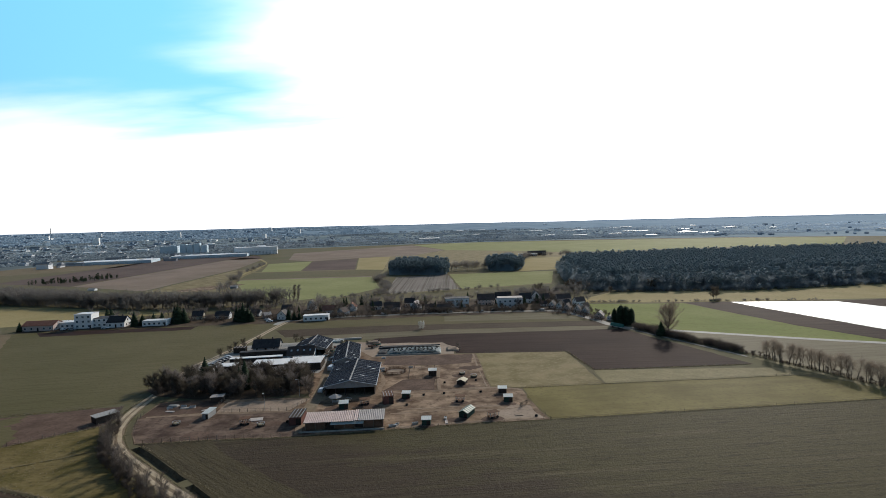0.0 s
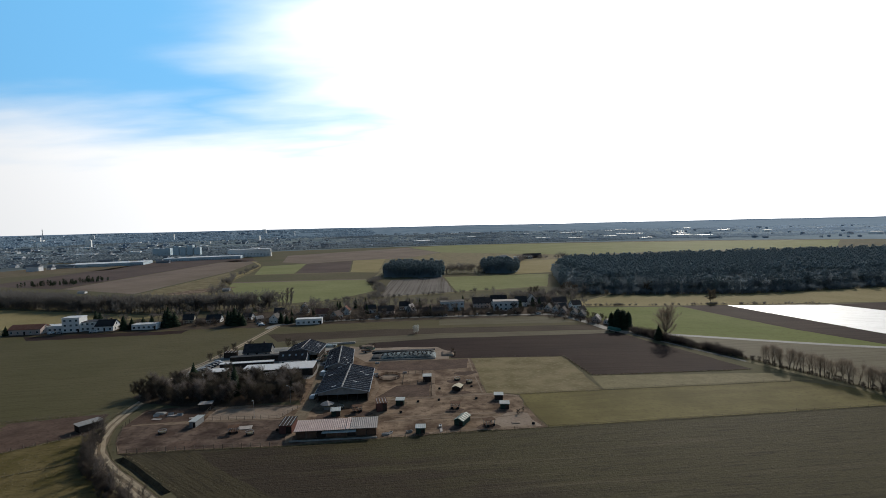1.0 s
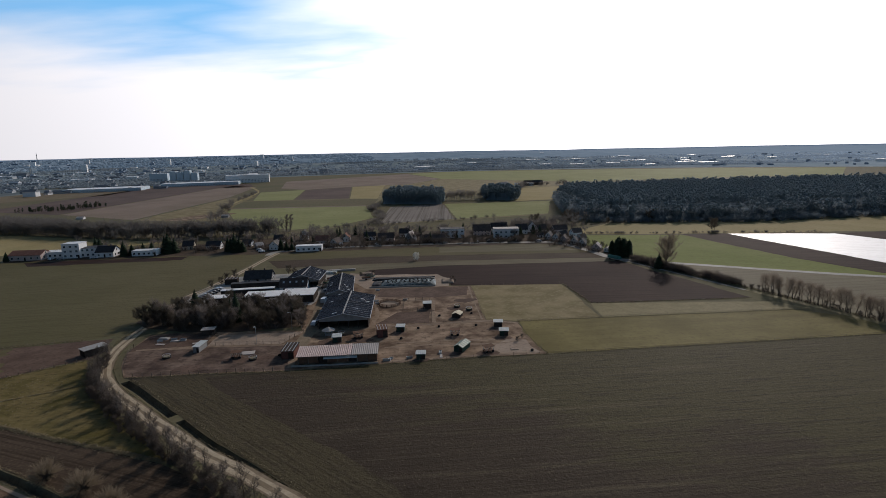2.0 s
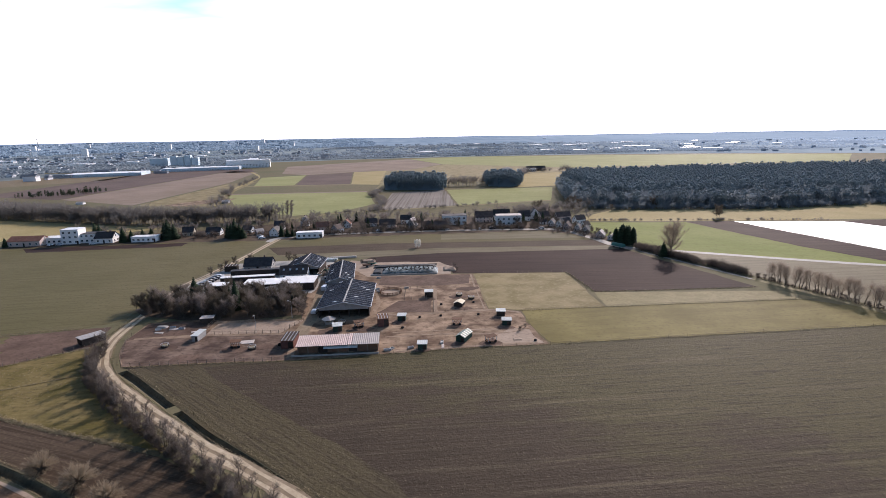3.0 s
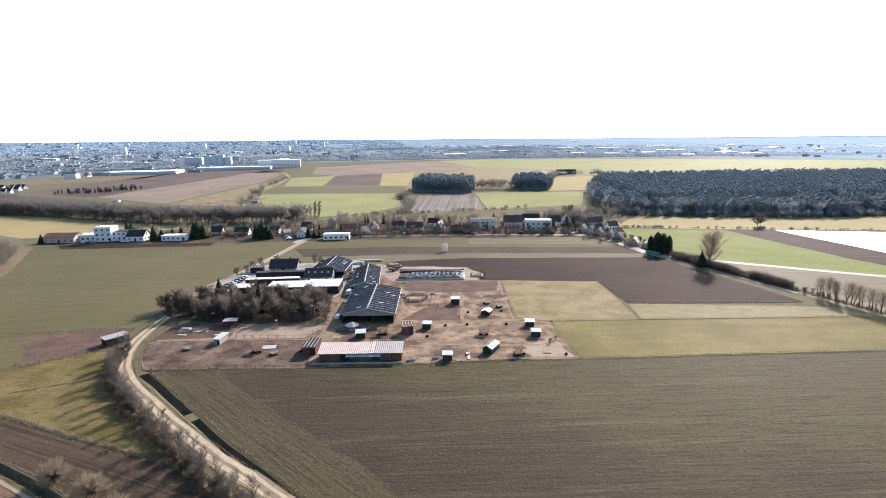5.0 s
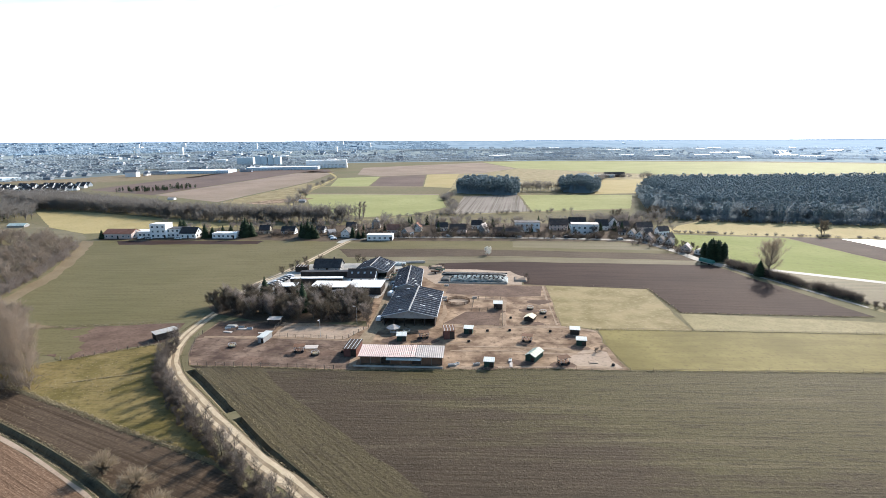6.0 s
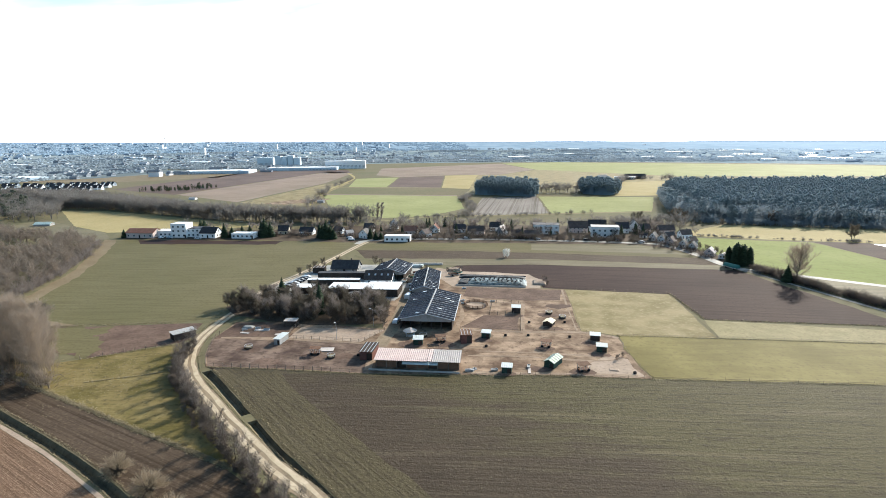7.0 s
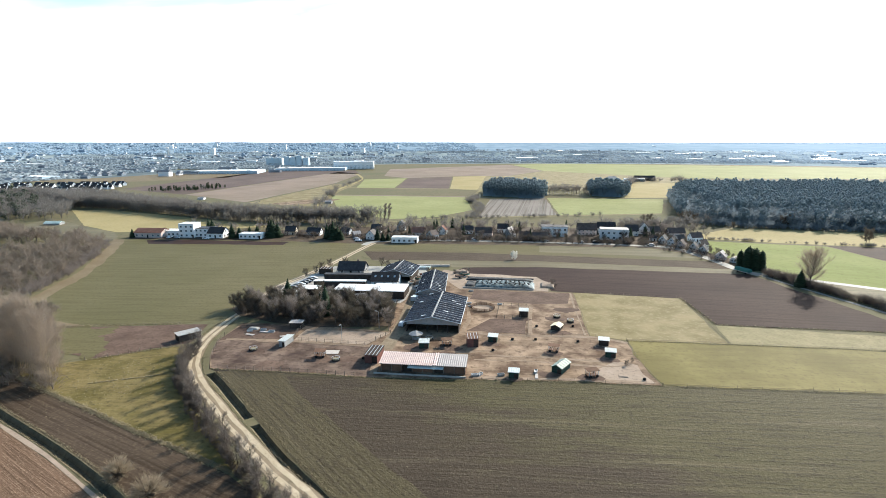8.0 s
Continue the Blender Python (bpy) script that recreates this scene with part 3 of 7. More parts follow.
def bare_tree(seed, high, spread, twigs, fork=0.22, rise=0.55, stems=1, twig_r=0.035, twig_l=1.3, sides=5, boughs=11):
    """Trunk and crown of a leafless tree: tapered trunk, curving limbs, branches and many fine twigs."""
    rnd = random.Random(seed)
    trunk, crown = Geo(), Geo()
    tips = []
    for s in range(stems):
        lean = Vector((rnd.uniform(-1, 1), rnd.uniform(-1, 1), 0)) * (0.05 if stems == 1 else 0.16) * high
        foot = Vector((rnd.uniform(-1, 1), rnd.uniform(-1, 1), 0)) * (0.0 if stems == 1 else 0.05 * high)
        foot.z = -0.15
        r = 0.019 * high / stems ** 0.75
        p, top = foot, foot + lean + Vector((0, 0, high * 0.8))
        spine = []
        for k in range(1, 7):
            q = foot.lerp(top, k / 6) + Vector((rnd.uniform(-1, 1), rnd.uniform(-1, 1), 0)) * 0.02 * high
            trunk.tube(p, q, r, r * 0.8, sides)
            spine.append((p, q, r))
            p, r = q, r * 0.8
        tips.append((p, (top - foot).normalized(), r))
        limbs = max(4, int(boughs / math.sqrt(stems)))
        for i in range(limbs):
            f = fork + (0.98 - fork) * (i + rnd.random() * 0.7) / limbs
            k = min(5, int(f * 6))
            a, b, rr = spine[k]
            base = a.lerp(b, f * 6 - k)
            ang = i * 2.4 + rnd.uniform(-0.5, 0.5) + s
            out = Vector((math.cos(ang), math.sin(ang), rise + rnd.uniform(-0.15, 0.3))).normalized()
            length = spread * high * (1.1 - 0.75 * abs(f - 0.45)) * rnd.uniform(0.75, 1.1)
            r1, here = rr * 0.5, base
            for m in range(4):
                there = here + out * length / 4
                out = (out + Vector((rnd.uniform(-0.25, 0.25), rnd.uniform(-0.25, 0.25), rnd.uniform(0.02, 0.25)))).normalized()
                (trunk if m < 2 else crown).tube(here, there, r1, r1 * 0.68, max(3, sides - 1))
                r1 *= 0.68
                tips.append((there, out, r1))
                for _ in range(2):
                    side = (out + Vector((rnd.uniform(-1, 1), rnd.uniform(-1, 1), rnd.uniform(-0.3, 0.8))) * 0.9).normalized()
                    end = there + side * length * rnd.uniform(0.18, 0.36)
                    crown.tube(there, end, r1 * 0.7, r1 * 0.25, 3)
                    tips.append((end, side, r1 * 0.3))
                    tips.append((there.lerp(end, 0.5), side, r1 * 0.3))
                here = there
    for i in range(int(twigs * 1.25)):
        p, out, r = tips[rnd.randrange(len(tips))]
        way = (out * 0.8 + Vector((rnd.gauss(0, 0.6), rnd.gauss(0, 0.6), rnd.gauss(0.25, 0.5)))).normalized()
        start = p + Vector((rnd.gauss(0, 0.35), rnd.gauss(0, 0.35), rnd.gauss(0, 0.35))) * twig_l * 0.4
        crown.sprig(start, start + way * twig_l * rnd.uniform(0.5, 1.3), 1.15 * twig_r * rnd.uniform(0.7, 1.3), rnd.uniform(0, 6.28))
    return trunk, crown


def conifer(seed, high, wide, tiers=13, per=10, foot=0.06, taper=0.8):
    """Trunk and crown of a spruce: tiers of drooping boughs, each a ragged wedge."""
    rnd = random.Random(seed)
    trunk, crown = Geo(), Geo()
    trunk.tube((0, 0, -0.15), (0, 0, high * 0.93), 0.018 * high, 0.02, 6)
    for k in range(tiers):
        f = k / (tiers - 1)
        z = high * (foot + (0.95 - foot) * f)
        reach = wide * (1 - f) ** taper + 0.18
        for i in range(per):
            a = math.tau * (i + rnd.random() * 0.6) / per + k
            l = reach * rnd.uniform(0.7, 1.15)
            w = 0.34 * l + 0.2
            dx, dy = math.cos(a), math.sin(a)
            drop = l * rnd.uniform(0.15, 0.4)
            lift = high / tiers * rnd.uniform(0.6, 0.9)
            b = len(crown.v)
            crown.v.extend([
                (0, 0, z + lift), (dx * l * 0.6 - dy * w, dy * l * 0.6 + dx * w, z - drop * 0.5), (dx * l, dy * l, z - drop),
                (dx * l * 0.6 + dy * w, dy * l * 0.6 - dx * w, z - drop * 0.5), (dx * l * 0.55, dy * l * 0.55, z - drop - 0.3 * lift)])
            crown.f.extend([(b, b + 1, b + 2), (b, b + 2, b + 3), (b + 4, b + 2, b + 1), (b + 4, b + 3, b + 2), (b, b + 4, b + 1), (b, b + 3, b + 4)])
    crown.spike((0, 0, high * 0.9), (0, 0, high), 0.12)
    return trunk, crown


def dome_bush(seed, high, wide, stems, twigs):
    """A rounded bush: many stems fan out from the ground, with fine twigs round the dome."""
    rnd = random.Random(seed)
    trunk, crown = Geo(), Geo()
    for i in range(stems):
        a, e = rnd.uniform(0, math.tau), math.asin(rnd.uniform(0.12, 1.0))
        way = Vector((math.cos(a) * math.cos(e) * wide, math.sin(a) * math.cos(e) * wide, math.sin(e) * high)) * rnd.uniform(0.75, 1.05)
        bow = way * 0.5 + Vector((0, 0, 0.14 * high * math.cos(e)))
        trunk.tube((0.15 * math.cos(a), 0.15 * math.sin(a), -0.15), bow, 0.045, 0.03, 3)
        crown.spike(bow, way, 0.03)
        for _ in range(twigs // stems):
            p = bow.lerp(way, rnd.uniform(0.0, 1.0))
            out = (way.normalized() + Vector((rnd.gauss(0, 0.5), rnd.gauss(0, 0.5), rnd.gauss(0.2, 0.45)))).normalized()
            crown.sprig(p, p + out * rnd.uniform(0.4, 1.0), 0.013, rnd.uniform(0, 6.28))
    return trunk, crown


TREES = {}


def tree(kind, x, y, scale=1.0, turn=None, high=1.0, z=0.0):
    """Plant a copy of one of the tree kinds."""
    proto = TREES[kind]
    m = pose(x, y, z, 0, 0, random.uniform(0, 360) if turn is None else turn) @ Matrix.Diagonal((scale, scale, scale * high, 1))
    ob = new(proto["name"])
    ob.matrix_basis = m
    tagged(ob, proto["label"], proto["category"], proto["group"])
    part("trunk", proto["trunk"], None, ob)
    part("crown", proto["crown"], None, ob)
    return ob


def breed(kind, geos, name, label, category, group, twig, bark=None):
    trunk, crown = geos
    TREES[kind] = dict(name=name, label=label, category=category, group=group, trunk=trunk.mesh("trunk", bark or M_BARK), crown=crown.mesh("crown", twig))


breed("round_a", bare_tree(1, 11.0, 0.36, 2600, fork=0.14, twig_r=0.022, twig_l=1.5), "tree", "leafless broadleaf tree with a fine brown crown", "tree", "bare broadleaf trees", M_TWIG_DARK)
breed("round_b", bare_tree(2, 10.0, 0.40, 2600, fork=0.12, twig_r=0.022, twig_l=1.5), "tree", "leafless broadleaf tree with a fine brown crown", "tree", "bare broadleaf trees", M_TWIG_DARK)
breed("round_c", bare_tree(3, 12.0, 0.32, 2600, fork=0.14, rise=0.8, twig_r=0.022, twig_l=1.5), "tree", "leafless broadleaf tree with a fine brown crown", "tree", "bare broadleaf trees", M_TWIG_DARK)
breed("round_p", bare_tree(15, 10.5, 0.36, 2200, fork=0.12, twig_r=0.022, twig_l=1.5, boughs=14), "tree", "leafless broadleaf tree with a grey-brown crown", "tree", "bare broadleaf trees", M_TWIG)
breed("big", bare_tree(4, 16.0, 0.38, 6500, fork=0.12, rise=0.9, twig_r=0.02, twig_l=1.8, boughs=26), "tree", "large solitary leafless tree with a wide fan crown", "tree", "", M_TWIG_WARM)
breed("upright_a", bare_tree(5, 20.0, 0.20, 3000, fork=0.12, rise=1.4, stems=6, twig_l=2.2, twig_r=0.02), "poplar", "tall leafless multi-stemmed tree with pale upright stems", "tree", "tall pale trees", M_TWIG_WARM, M_TWIG_PALE)
breed("upright_b", bare_tree(6, 18.0, 0.22, 3000, fork=0.12, rise=1.3, stems=5, twig_l=2.2, twig_r=0.02), "poplar", "tall leafless multi-stemmed tree with pale upright stems", "tree", "tall pale trees", M_TWIG_WARM, M_TWIG_PALE)
breed("column", bare_tree(7, 15.0, 0.11, 900, fork=0.1, rise=2.4), "poplar", "slim columnar leafless poplar", "tree", "columnar poplars", M_TWIG)
breed("shrub_a", bare_tree(8, 3.4, 0.40, 420, fork=0.05, rise=0.9, stems=5, twig_r=0.028, twig_l=0.8, sides=3), "shrub", "leafless hedge shrub with dense grey-brown twigs", "shrub", "hedge shrubs", M_TWIG_HEDGE)
breed("shrub_b", bare_tree(9, 2.6, 0.48, 420, fork=0.05, rise=0.7, stems=5, twig_r=0.028, twig_l=0.7, sides=3), "shrub", "leafless hedge shrub with dense grey-brown twigs", "shrub", "hedge shrubs", M_TWIG_HEDGE)
breed("willow", dome_bush(10, 4.6, 3.4, 150, 8000), "willow_bush", "rounded pale leafless willow bush beside a ditch", "shrub", "willow bushes", M_TWIG_PALE)
breed("pale_bush", bare_tree(18, 5.0, 0.16, 900, fork=0.1, rise=1.8, stems=2, twig_r=0.03, twig_l=0.9, sides=3), "bush", "slim whitish bush standing alone in a field", "shrub", "pale field bushes", M_TWIG_WHITE, M_TWIG_WHITE)
breed("row_a", bare_tree(11, 8.0, 0.24, 700, fork=0.12, rise=1.5, stems=3, twig_r=0.02, twig_l=1.3, boughs=12), "tree", "slender leafless many-stemmed tree in a field-side row", "tree", "row of field trees", M_TWIG)
breed("row_b", bare_tree(12, 7.0, 0.27, 700, fork=0.1, rise=1.3, stems=3, twig_r=0.02, twig_l=1.3, boughs=12), "tree", "slender leafless many-stemmed tree in a field-side row", "tree", "row of field trees", M_TWIG)
breed("alley_a", bare_tree(21, 9.0, 0.25, 520, fork=0.24, rise=1.2, twig_r=0.013, twig_l=1.5, boughs=14), "tree", "slender leafless tree with a brown fan crown in a field-side row", "tree", "row of field trees", M_TWIG_WARM)
breed("alley_b", bare_tree(22, 8.4, 0.27, 520, fork=0.20, rise=1.3, stems=2, twig_r=0.013, twig_l=1.5, boughs=14), "tree", "slender leafless tree with a brown fan crown in a field-side row", "tree", "row of field trees", M_TWIG_WARM)
breed("hedge_tree", bare_tree(23, 8.5, 0.20, 320, fork=0.38, rise=1.1, twig_r=0.02, twig_l=1.1, boughs=9), "tree", "slim leafless hedgerow tree beside a farm track", "tree", "hedgerow trees", M_TWIG_HEDGE)
breed("spruce_a", conifer(13, 11.0, 3.0, 15, 12), "spruce", "dark green dense spruce", "tree", "spruces", M_NEEDLE)
breed("spruce_c", conifer(17, 11.0, 2.6, 16, 16, 0.02, 0.30), "spruce", "dark green dense blunt-topped conifer", "tree", "roadside conifers", M_NEEDLE)
breed("spruce_b", conifer(14, 9.0, 3.3, 14, 13, foot=0.02), "spruce", "dark green dense spruce", "tree", "spruces", M_NEEDLE)


def joined(pair):
    v1, t1 = pair[0].arrays()
    v2, t2 = pair[1].arrays()
    return np.concatenate([v1, v2]), np.concatenate([t1, t2 + len(v1)])


def lite_tree(seed, high, wide, twigs, r):
    """A leafless tree for far masses: stem, a few limbs and a fan of twigs that follow the limbs."""
    rnd = random.Random(seed)
    g = Geo()
    g.tube((0, 0, -0.2), (0, 0, high * 0.55), 0.2, 0.09, 3)
    for i in range(9):
        a = i * 2.4 + rnd.uniform(-0.4, 0.4)
        z = high * rnd.uniform(0.15, 0.5)
        end = Vector((math.cos(a) * wide * rnd.uniform(0.5, 1.0), math.sin(a) * wide * rnd.uniform(0.5, 1.0), z + high * rnd.uniform(0.2, 0.45)))
        g.spike((0, 0, z), end, 0.13)
        for _ in range(twigs // 7):
            p = Vector((0, 0, z)).lerp(end, rnd.uniform(0.35, 1.0)) + Vector((rnd.gauss(0, 0.7), rnd.gauss(0, 0.7), rnd.gauss(0, 0.6)))
            way = Vector((math.cos(a) + rnd.gauss(0, 0.7), math.sin(a) + rnd.gauss(0, 0.7), rnd.gauss(0.9, 0.6))).normalized()
            g.sprig(p, p + way * rnd.uniform(1.0, 2.6), r * 1.3, rnd.uniform(0, 6.28))
    return g.arrays()


def clump(seed):
    """A far group of crowns, a few dozen faces."""
    rnd = random.Random(seed)
    g = Geo()
    for _ in range(4):
        x, y, r, h = rnd.gauss(0, 4.0), rnd.gauss(0, 2.5), rnd.uniform(2.2, 4.2), rnd.uniform(3.0, 5.5)
        k = len(g.v)
        for i in range(6):
            a = math.tau * i / 6
            g.v.append((x + r * math.cos(a) * rnd.uniform(0.8, 1.2), y + r * math.sin(a) * rnd.uniform(0.8, 1.2), h * rnd.uniform(0.3, 0.55)))
        g.v.extend([(x + rnd.uniform(-0.8, 0.8), y, h), (x, y, -0.5)])
        for i in range(6):
            j = (i + 1) % 6
            g.f.extend([(k + i, k + j, k + 6), (k + j, k + i, k + 7)])
    return g.arrays()


LOW_BARE = [lite_tree(20 + i, 12.0, 3.0 + 0.3 * i, 135, 0.10) for i in range(5)]
FAR_CLUMP = [clump(80 + i) for i in range(4)]
LOW_SPRUCE = [joined(conifer(30 + i, 14.0, 2.6, 8, 7, 0.2)) for i in range(3)]


def blade(g, a, b, r, rnd, face=None):
    """One flat spray of twigs or needles; face: the way it faces, roughly."""
    turn = Vector((rnd.gauss(0, 1), rnd.gauss(0, 1), rnd.gauss(0, 1)))
    side = (b - a).cross(turn if face is None else face + turn * 0.32)
    side = side.normalized() * r if side.length > 1e-6 else Vector((r, 0, 0))
    m = a.lerp(b, 0.45)
    g.poly(a, m + side, b, m - side)


def lump(g, c, r, h, rnd):
    """One rounded clump of needles or twigs, a dozen faces."""
    k = len(g.v)
    for i in range(5):
        a = math.tau * i / 5 + rnd.random()
        g.v.append((c.x + r * math.cos(a) * rnd.uniform(0.75, 1.25), c.y + r * math.sin(a) * rnd.uniform(0.75, 1.25), c.z + h * rnd.uniform(-0.25, 0.25)))
    g.v.extend([(c.x + rnd.uniform(-0.3, 0.3) * r, c.y + rnd.uniform(-0.3, 0.3) * r, c.z + h), (c.x, c.y, c.z - h)])
    for i in range(5):
        j = (i + 1) % 5
        g.f.extend([(k + i, k + j, k + 5), (k + j, k + i, k + 6)])


def round_crown(seed, high, wide, pieces, trunk=True, low=-0.9):
    """A full crown (pine or dense broadleaf): ragged clumps round an egg shape, with loose sprays on its outline."""
    rnd = random.Random(seed)
    g = Geo()
    if trunk:
        g.tube((0, 0, -0.2), (0, 0, high * 0.7), 0.18, 0.08, 4)
    for _ in range(pieces):
        a, b = rnd.uniform(0, math.tau), rnd.uniform(low, 1.0)
        r = wide * math.sqrt(max(0.04, 1 - b * b * abs(b))) * rnd.uniform(0.45, 0.95)
        c = Vector((r * math.cos(a), r * math.sin(a), high * (0.55 + 0.40 * b * rnd.uniform(0.85, 1.05))))
        lump(g, c, rnd.uniform(0.5, 0.95), rnd.uniform(0.8, 1.5), rnd)
        out = Vector((math.cos(a), math.sin(a), 0.7 * b + 0.25)).normalized()
        way = (out * 0.6 + Vector((rnd.gauss(0, 0.4), rnd.gauss(0, 0.4), rnd.gauss(0.2, 0.4)))).normalized()
        blade(g, c + out * 0.4, c + out * 0.4 + way * rnd.uniform(0.7, 1.3), 0.18, rnd, out)
    return g.arrays()


CROWN_TOP = [round_crown(70 + i, 13.6 + 1.2 * i, 2.7 + 0.3 * i, 16, False, 0.15) for i in range(4)]
LOW_PINE = [round_crown(60 + i, 13.6 + 1.2 * i, 2.4 + 0.3 * i, 46) for i in range(4)]
MID_BARE = [lite_tree(40 + i, 10.5, 2.8 + 0.3 * i, 240, 0.075) for i in range(4)]
LOW_SHRUB = [lite_tree(50 + i, 3.0, 1.3, 110, 0.04) for i in range(3)]


def wood(name, pts, spacing, kinds, material, label, lo=0.8, hi=1.15, seed=1, keep=None, category="wood", soft=False):
    """A wood that fills an outline, as one mass of trees."""
    rnd = random.Random(seed)
    xs, ys = [p[0] for p in pts], [p[1] for p in pts]
    spots = []
    x = min(xs)
    while x < max(xs):
        y = min(ys)
        while y < max(ys):
            px, py = x + rnd.uniform(-0.45, 0.45) * spacing, y + rnd.uniform(-0.45, 0.45) * spacing
            if inside(px, py, pts) and (keep is None or keep(px, py, rnd)):
                s = rnd.uniform(lo, hi)
                spots.append((px, py, 0.0, rnd.uniform(0, 6.28), s * rnd.uniform(0.9, 1.2), s, rnd.randrange(len(kinds))))
            y += spacing
        x += spacing
    me = scatter(name, kinds, spots, material)
    if soft:
        me.shade_smooth()
    return tagged(new(name, me), label, category, kind="stuff")


def thicket(name, pts, step, high, material, label, seed=1):
    """The closed inner mass of a dense wood: a lumpy body of touching crowns."""
    rnd = random.Random(seed)
    x0, y0 = min(p[0] for p in pts), min(p[1] for p in pts)
    nx, ny = int((max(p[0] for p in pts) - x0) / step) + 2, int((max(p[1] for p in pts) - y0) / step) + 2
    g, ids, full = Geo(), {}, {}
    for i in range(nx):
        for j in range(ny):
            x, y = x0 + (i + rnd.uniform(-0.3, 0.3)) * step, y0 + (j + rnd.uniform(-0.3, 0.3)) * step
            full[i, j] = inside(x, y, pts)
            ids[i, j] = len(g.v)
            g.v.append((x, y, high * (0.84 + 0.3 * noise.noise((x * 0.05, y * 0.05, 0.0)) + rnd.uniform(-0.16, 0.16)) if full[i, j] else 0.0))
    for i in range(nx - 1):
        for j in range(ny - 1):
            q = [(i, j), (i + 1, j), (i + 1, j + 1), (i, j + 1)]
            if any(full[c] for c in q):
                g.f.append(tuple(ids[c] for c in q))
    me = g.mesh(name, material)
    me.shade_smooth()
    return tagged(new(name, me), label, "wood", kind="stuff")


def strip_wood(name, line, width, count, kinds, material, label, lo=0.8, hi=1.15, seed=1, category="wood"):
    """A belt of trees or shrubs along a line, as one mass."""
    rnd = random.Random(seed)
    lengths = [math.hypot(b[0] - a[0], b[1] - a[1]) for a, b in zip(line, line[1:])]
    spots = []
    for _ in range(count):
        d = rnd.uniform(0, sum(lengths))
        for (a, b), l in zip(zip(line, line[1:]), lengths):
            if d <= l:
                break
            d -= l
        s = rnd.uniform(lo, hi)
        spots.append((a[0] + (b[0] - a[0]) * d / l + rnd.gauss(0, width / 3), a[1] + (b[1] - a[1]) * d / l + rnd.gauss(0, width / 3), 0.0, rnd.uniform(0, 6.28), s, s * rnd.uniform(0.85, 1.15), rnd.randrange(len(kinds))))
    return tagged(new(name, scatter(name, kinds, spots, material)), label, category, kind="stuff")


def tuft(seed, blades=9, high=0.5):
    rnd = random.Random(seed)
    geo = Geo()
    for _ in range(blades):
        a, l = rnd.uniform(0, 6.28), rnd.uniform(0.3, 1.0)
        geo.spike((0.2 * math.cos(a) * l, 0.2 * math.sin(a) * l, 0), (0.55 * math.cos(a) * l, 0.55 * math.sin(a) * l, high * rnd.uniform(0.5, 1.1)), 0.07)
    return geo.arrays()


def far_treeline(name, x, y, l, turn, deep, high, material, label, seed):
    """A distant wood, kilometres off: a long body of trees with a ragged crown line."""
    rnd = random.Random(seed)
    n = max(8, int(l / 4))
    g = Geo()
    c, s = math.cos(turn), math.sin(turn)
    rows = []
    for i in range(n + 1):
        u = -l / 2 + l * i / n
        end = min(1.0, 4.0 * min(i, n - i) / n + 0.25)
        row = []
        for j in range(5):
            v = -deep / 2 + deep * j / 4
            z = 0.0 if j in (0, 4) else high * end * rnd.uniform(0.7, 1.15)
            v += rnd.uniform(-0.06, 0.06) * deep
            row.append((x + u * c - v * s, y + u * s + v * c, z + far_z(x, y) - 0.5))
        rows.append(row)
    for p, q in zip(rows, rows[1:]):
        for j in range(4):
            g.poly(p[j], q[j], q[j + 1], p[j + 1])
    return tagged(new(name, g.mesh(name, material)), label, "wood", kind="stuff")


TUFTS = [tuft(i) for i in range(4)]


def verge(name, line, width, per_metre, label, lo=0.6, hi=1.5, seed=5):
    total = sum(math.hypot(b[0] - a[0], b[1] - a[1]) for a, b in zip(line, line[1:]))
    return strip_wood(name, line, width, int(total * per_metre), TUFTS, M_GRASS, label, lo, hi, seed, "grass")

# ---- land ----
ROAD = offset_line(smooth_line([(-10, 66), (-24, 79), (-38, 90), (-46, 95.8), (-55, 103), (-64, 110.6), (-74, 119.6), (-84.5, 129), (-92.5, 138.4), (-99, 150), (-102.5, 161.6), (-104, 172.5), (-105, 183), (-107, 207), (-108, 224), (-104.5, 241), (-100.5, 274), (-98, 308), (-96, 326)], 5), 0.35)
DITCH_A = offset_line(smooth_line([(-86.3, 134.8), (-80, 129.4), (-74.5, 124.2), (-68, 118.2), (-63.3, 113.8)], 3), 0.5)
DITCH_B = offset_line(smooth_line([(-60.4, 111.4), (-54, 105.3), (-48, 99.6), (-42, 94.5), (-36.5, 90), (-22, 77.5), (-10, 67)], 3), 0.5)
DITCH_C = smooth_line([(-175, 131), (-150, 119.5), (-120.3, 106.6), (-95.1, 95.9), (-73.6, 85.4), (-55, 74), (-40, 62)], 3)


def outline(line, width):
    return offset_line(line, width / 2) + offset_line(line, -width / 2)[::-1]


def make_ground():
    """One sheet to the horizon, with the ditches cut out of it."""
    bm = bmesh.new()
    loops = [[(-9000, -3000), (9000, -3000), (9000, 9000), (-9000, 9000)]]
    loops += [outline(DITCH_A, 2.4), outline(DITCH_B, 2.4), outline(DITCH_C, 2.3)]
    edges = []
    for loop in loops:
        vs = [bm.verts.new((x, y, 0)) for x, y in loop]
        edges += [bm.edges.new((a, b)) for a, b in zip(vs, vs[1:] + vs[:1])]
    bmesh.ops.triangle_fill(bm, use_beauty=True, use_dissolve=False, edges=edges, normal=(0, 0, 1))
    for f in bm.faces:
        if f.normal.z < 0:
            f.normal_flip()
    me = bpy.data.meshes.new("ground")
    bm.to_mesh(me)
    bm.free()
    me.materials.append(M_LAND)
    return tagged(new("ground", me), "flat winter farmland reaching to the horizon", "ground", kind="structure")


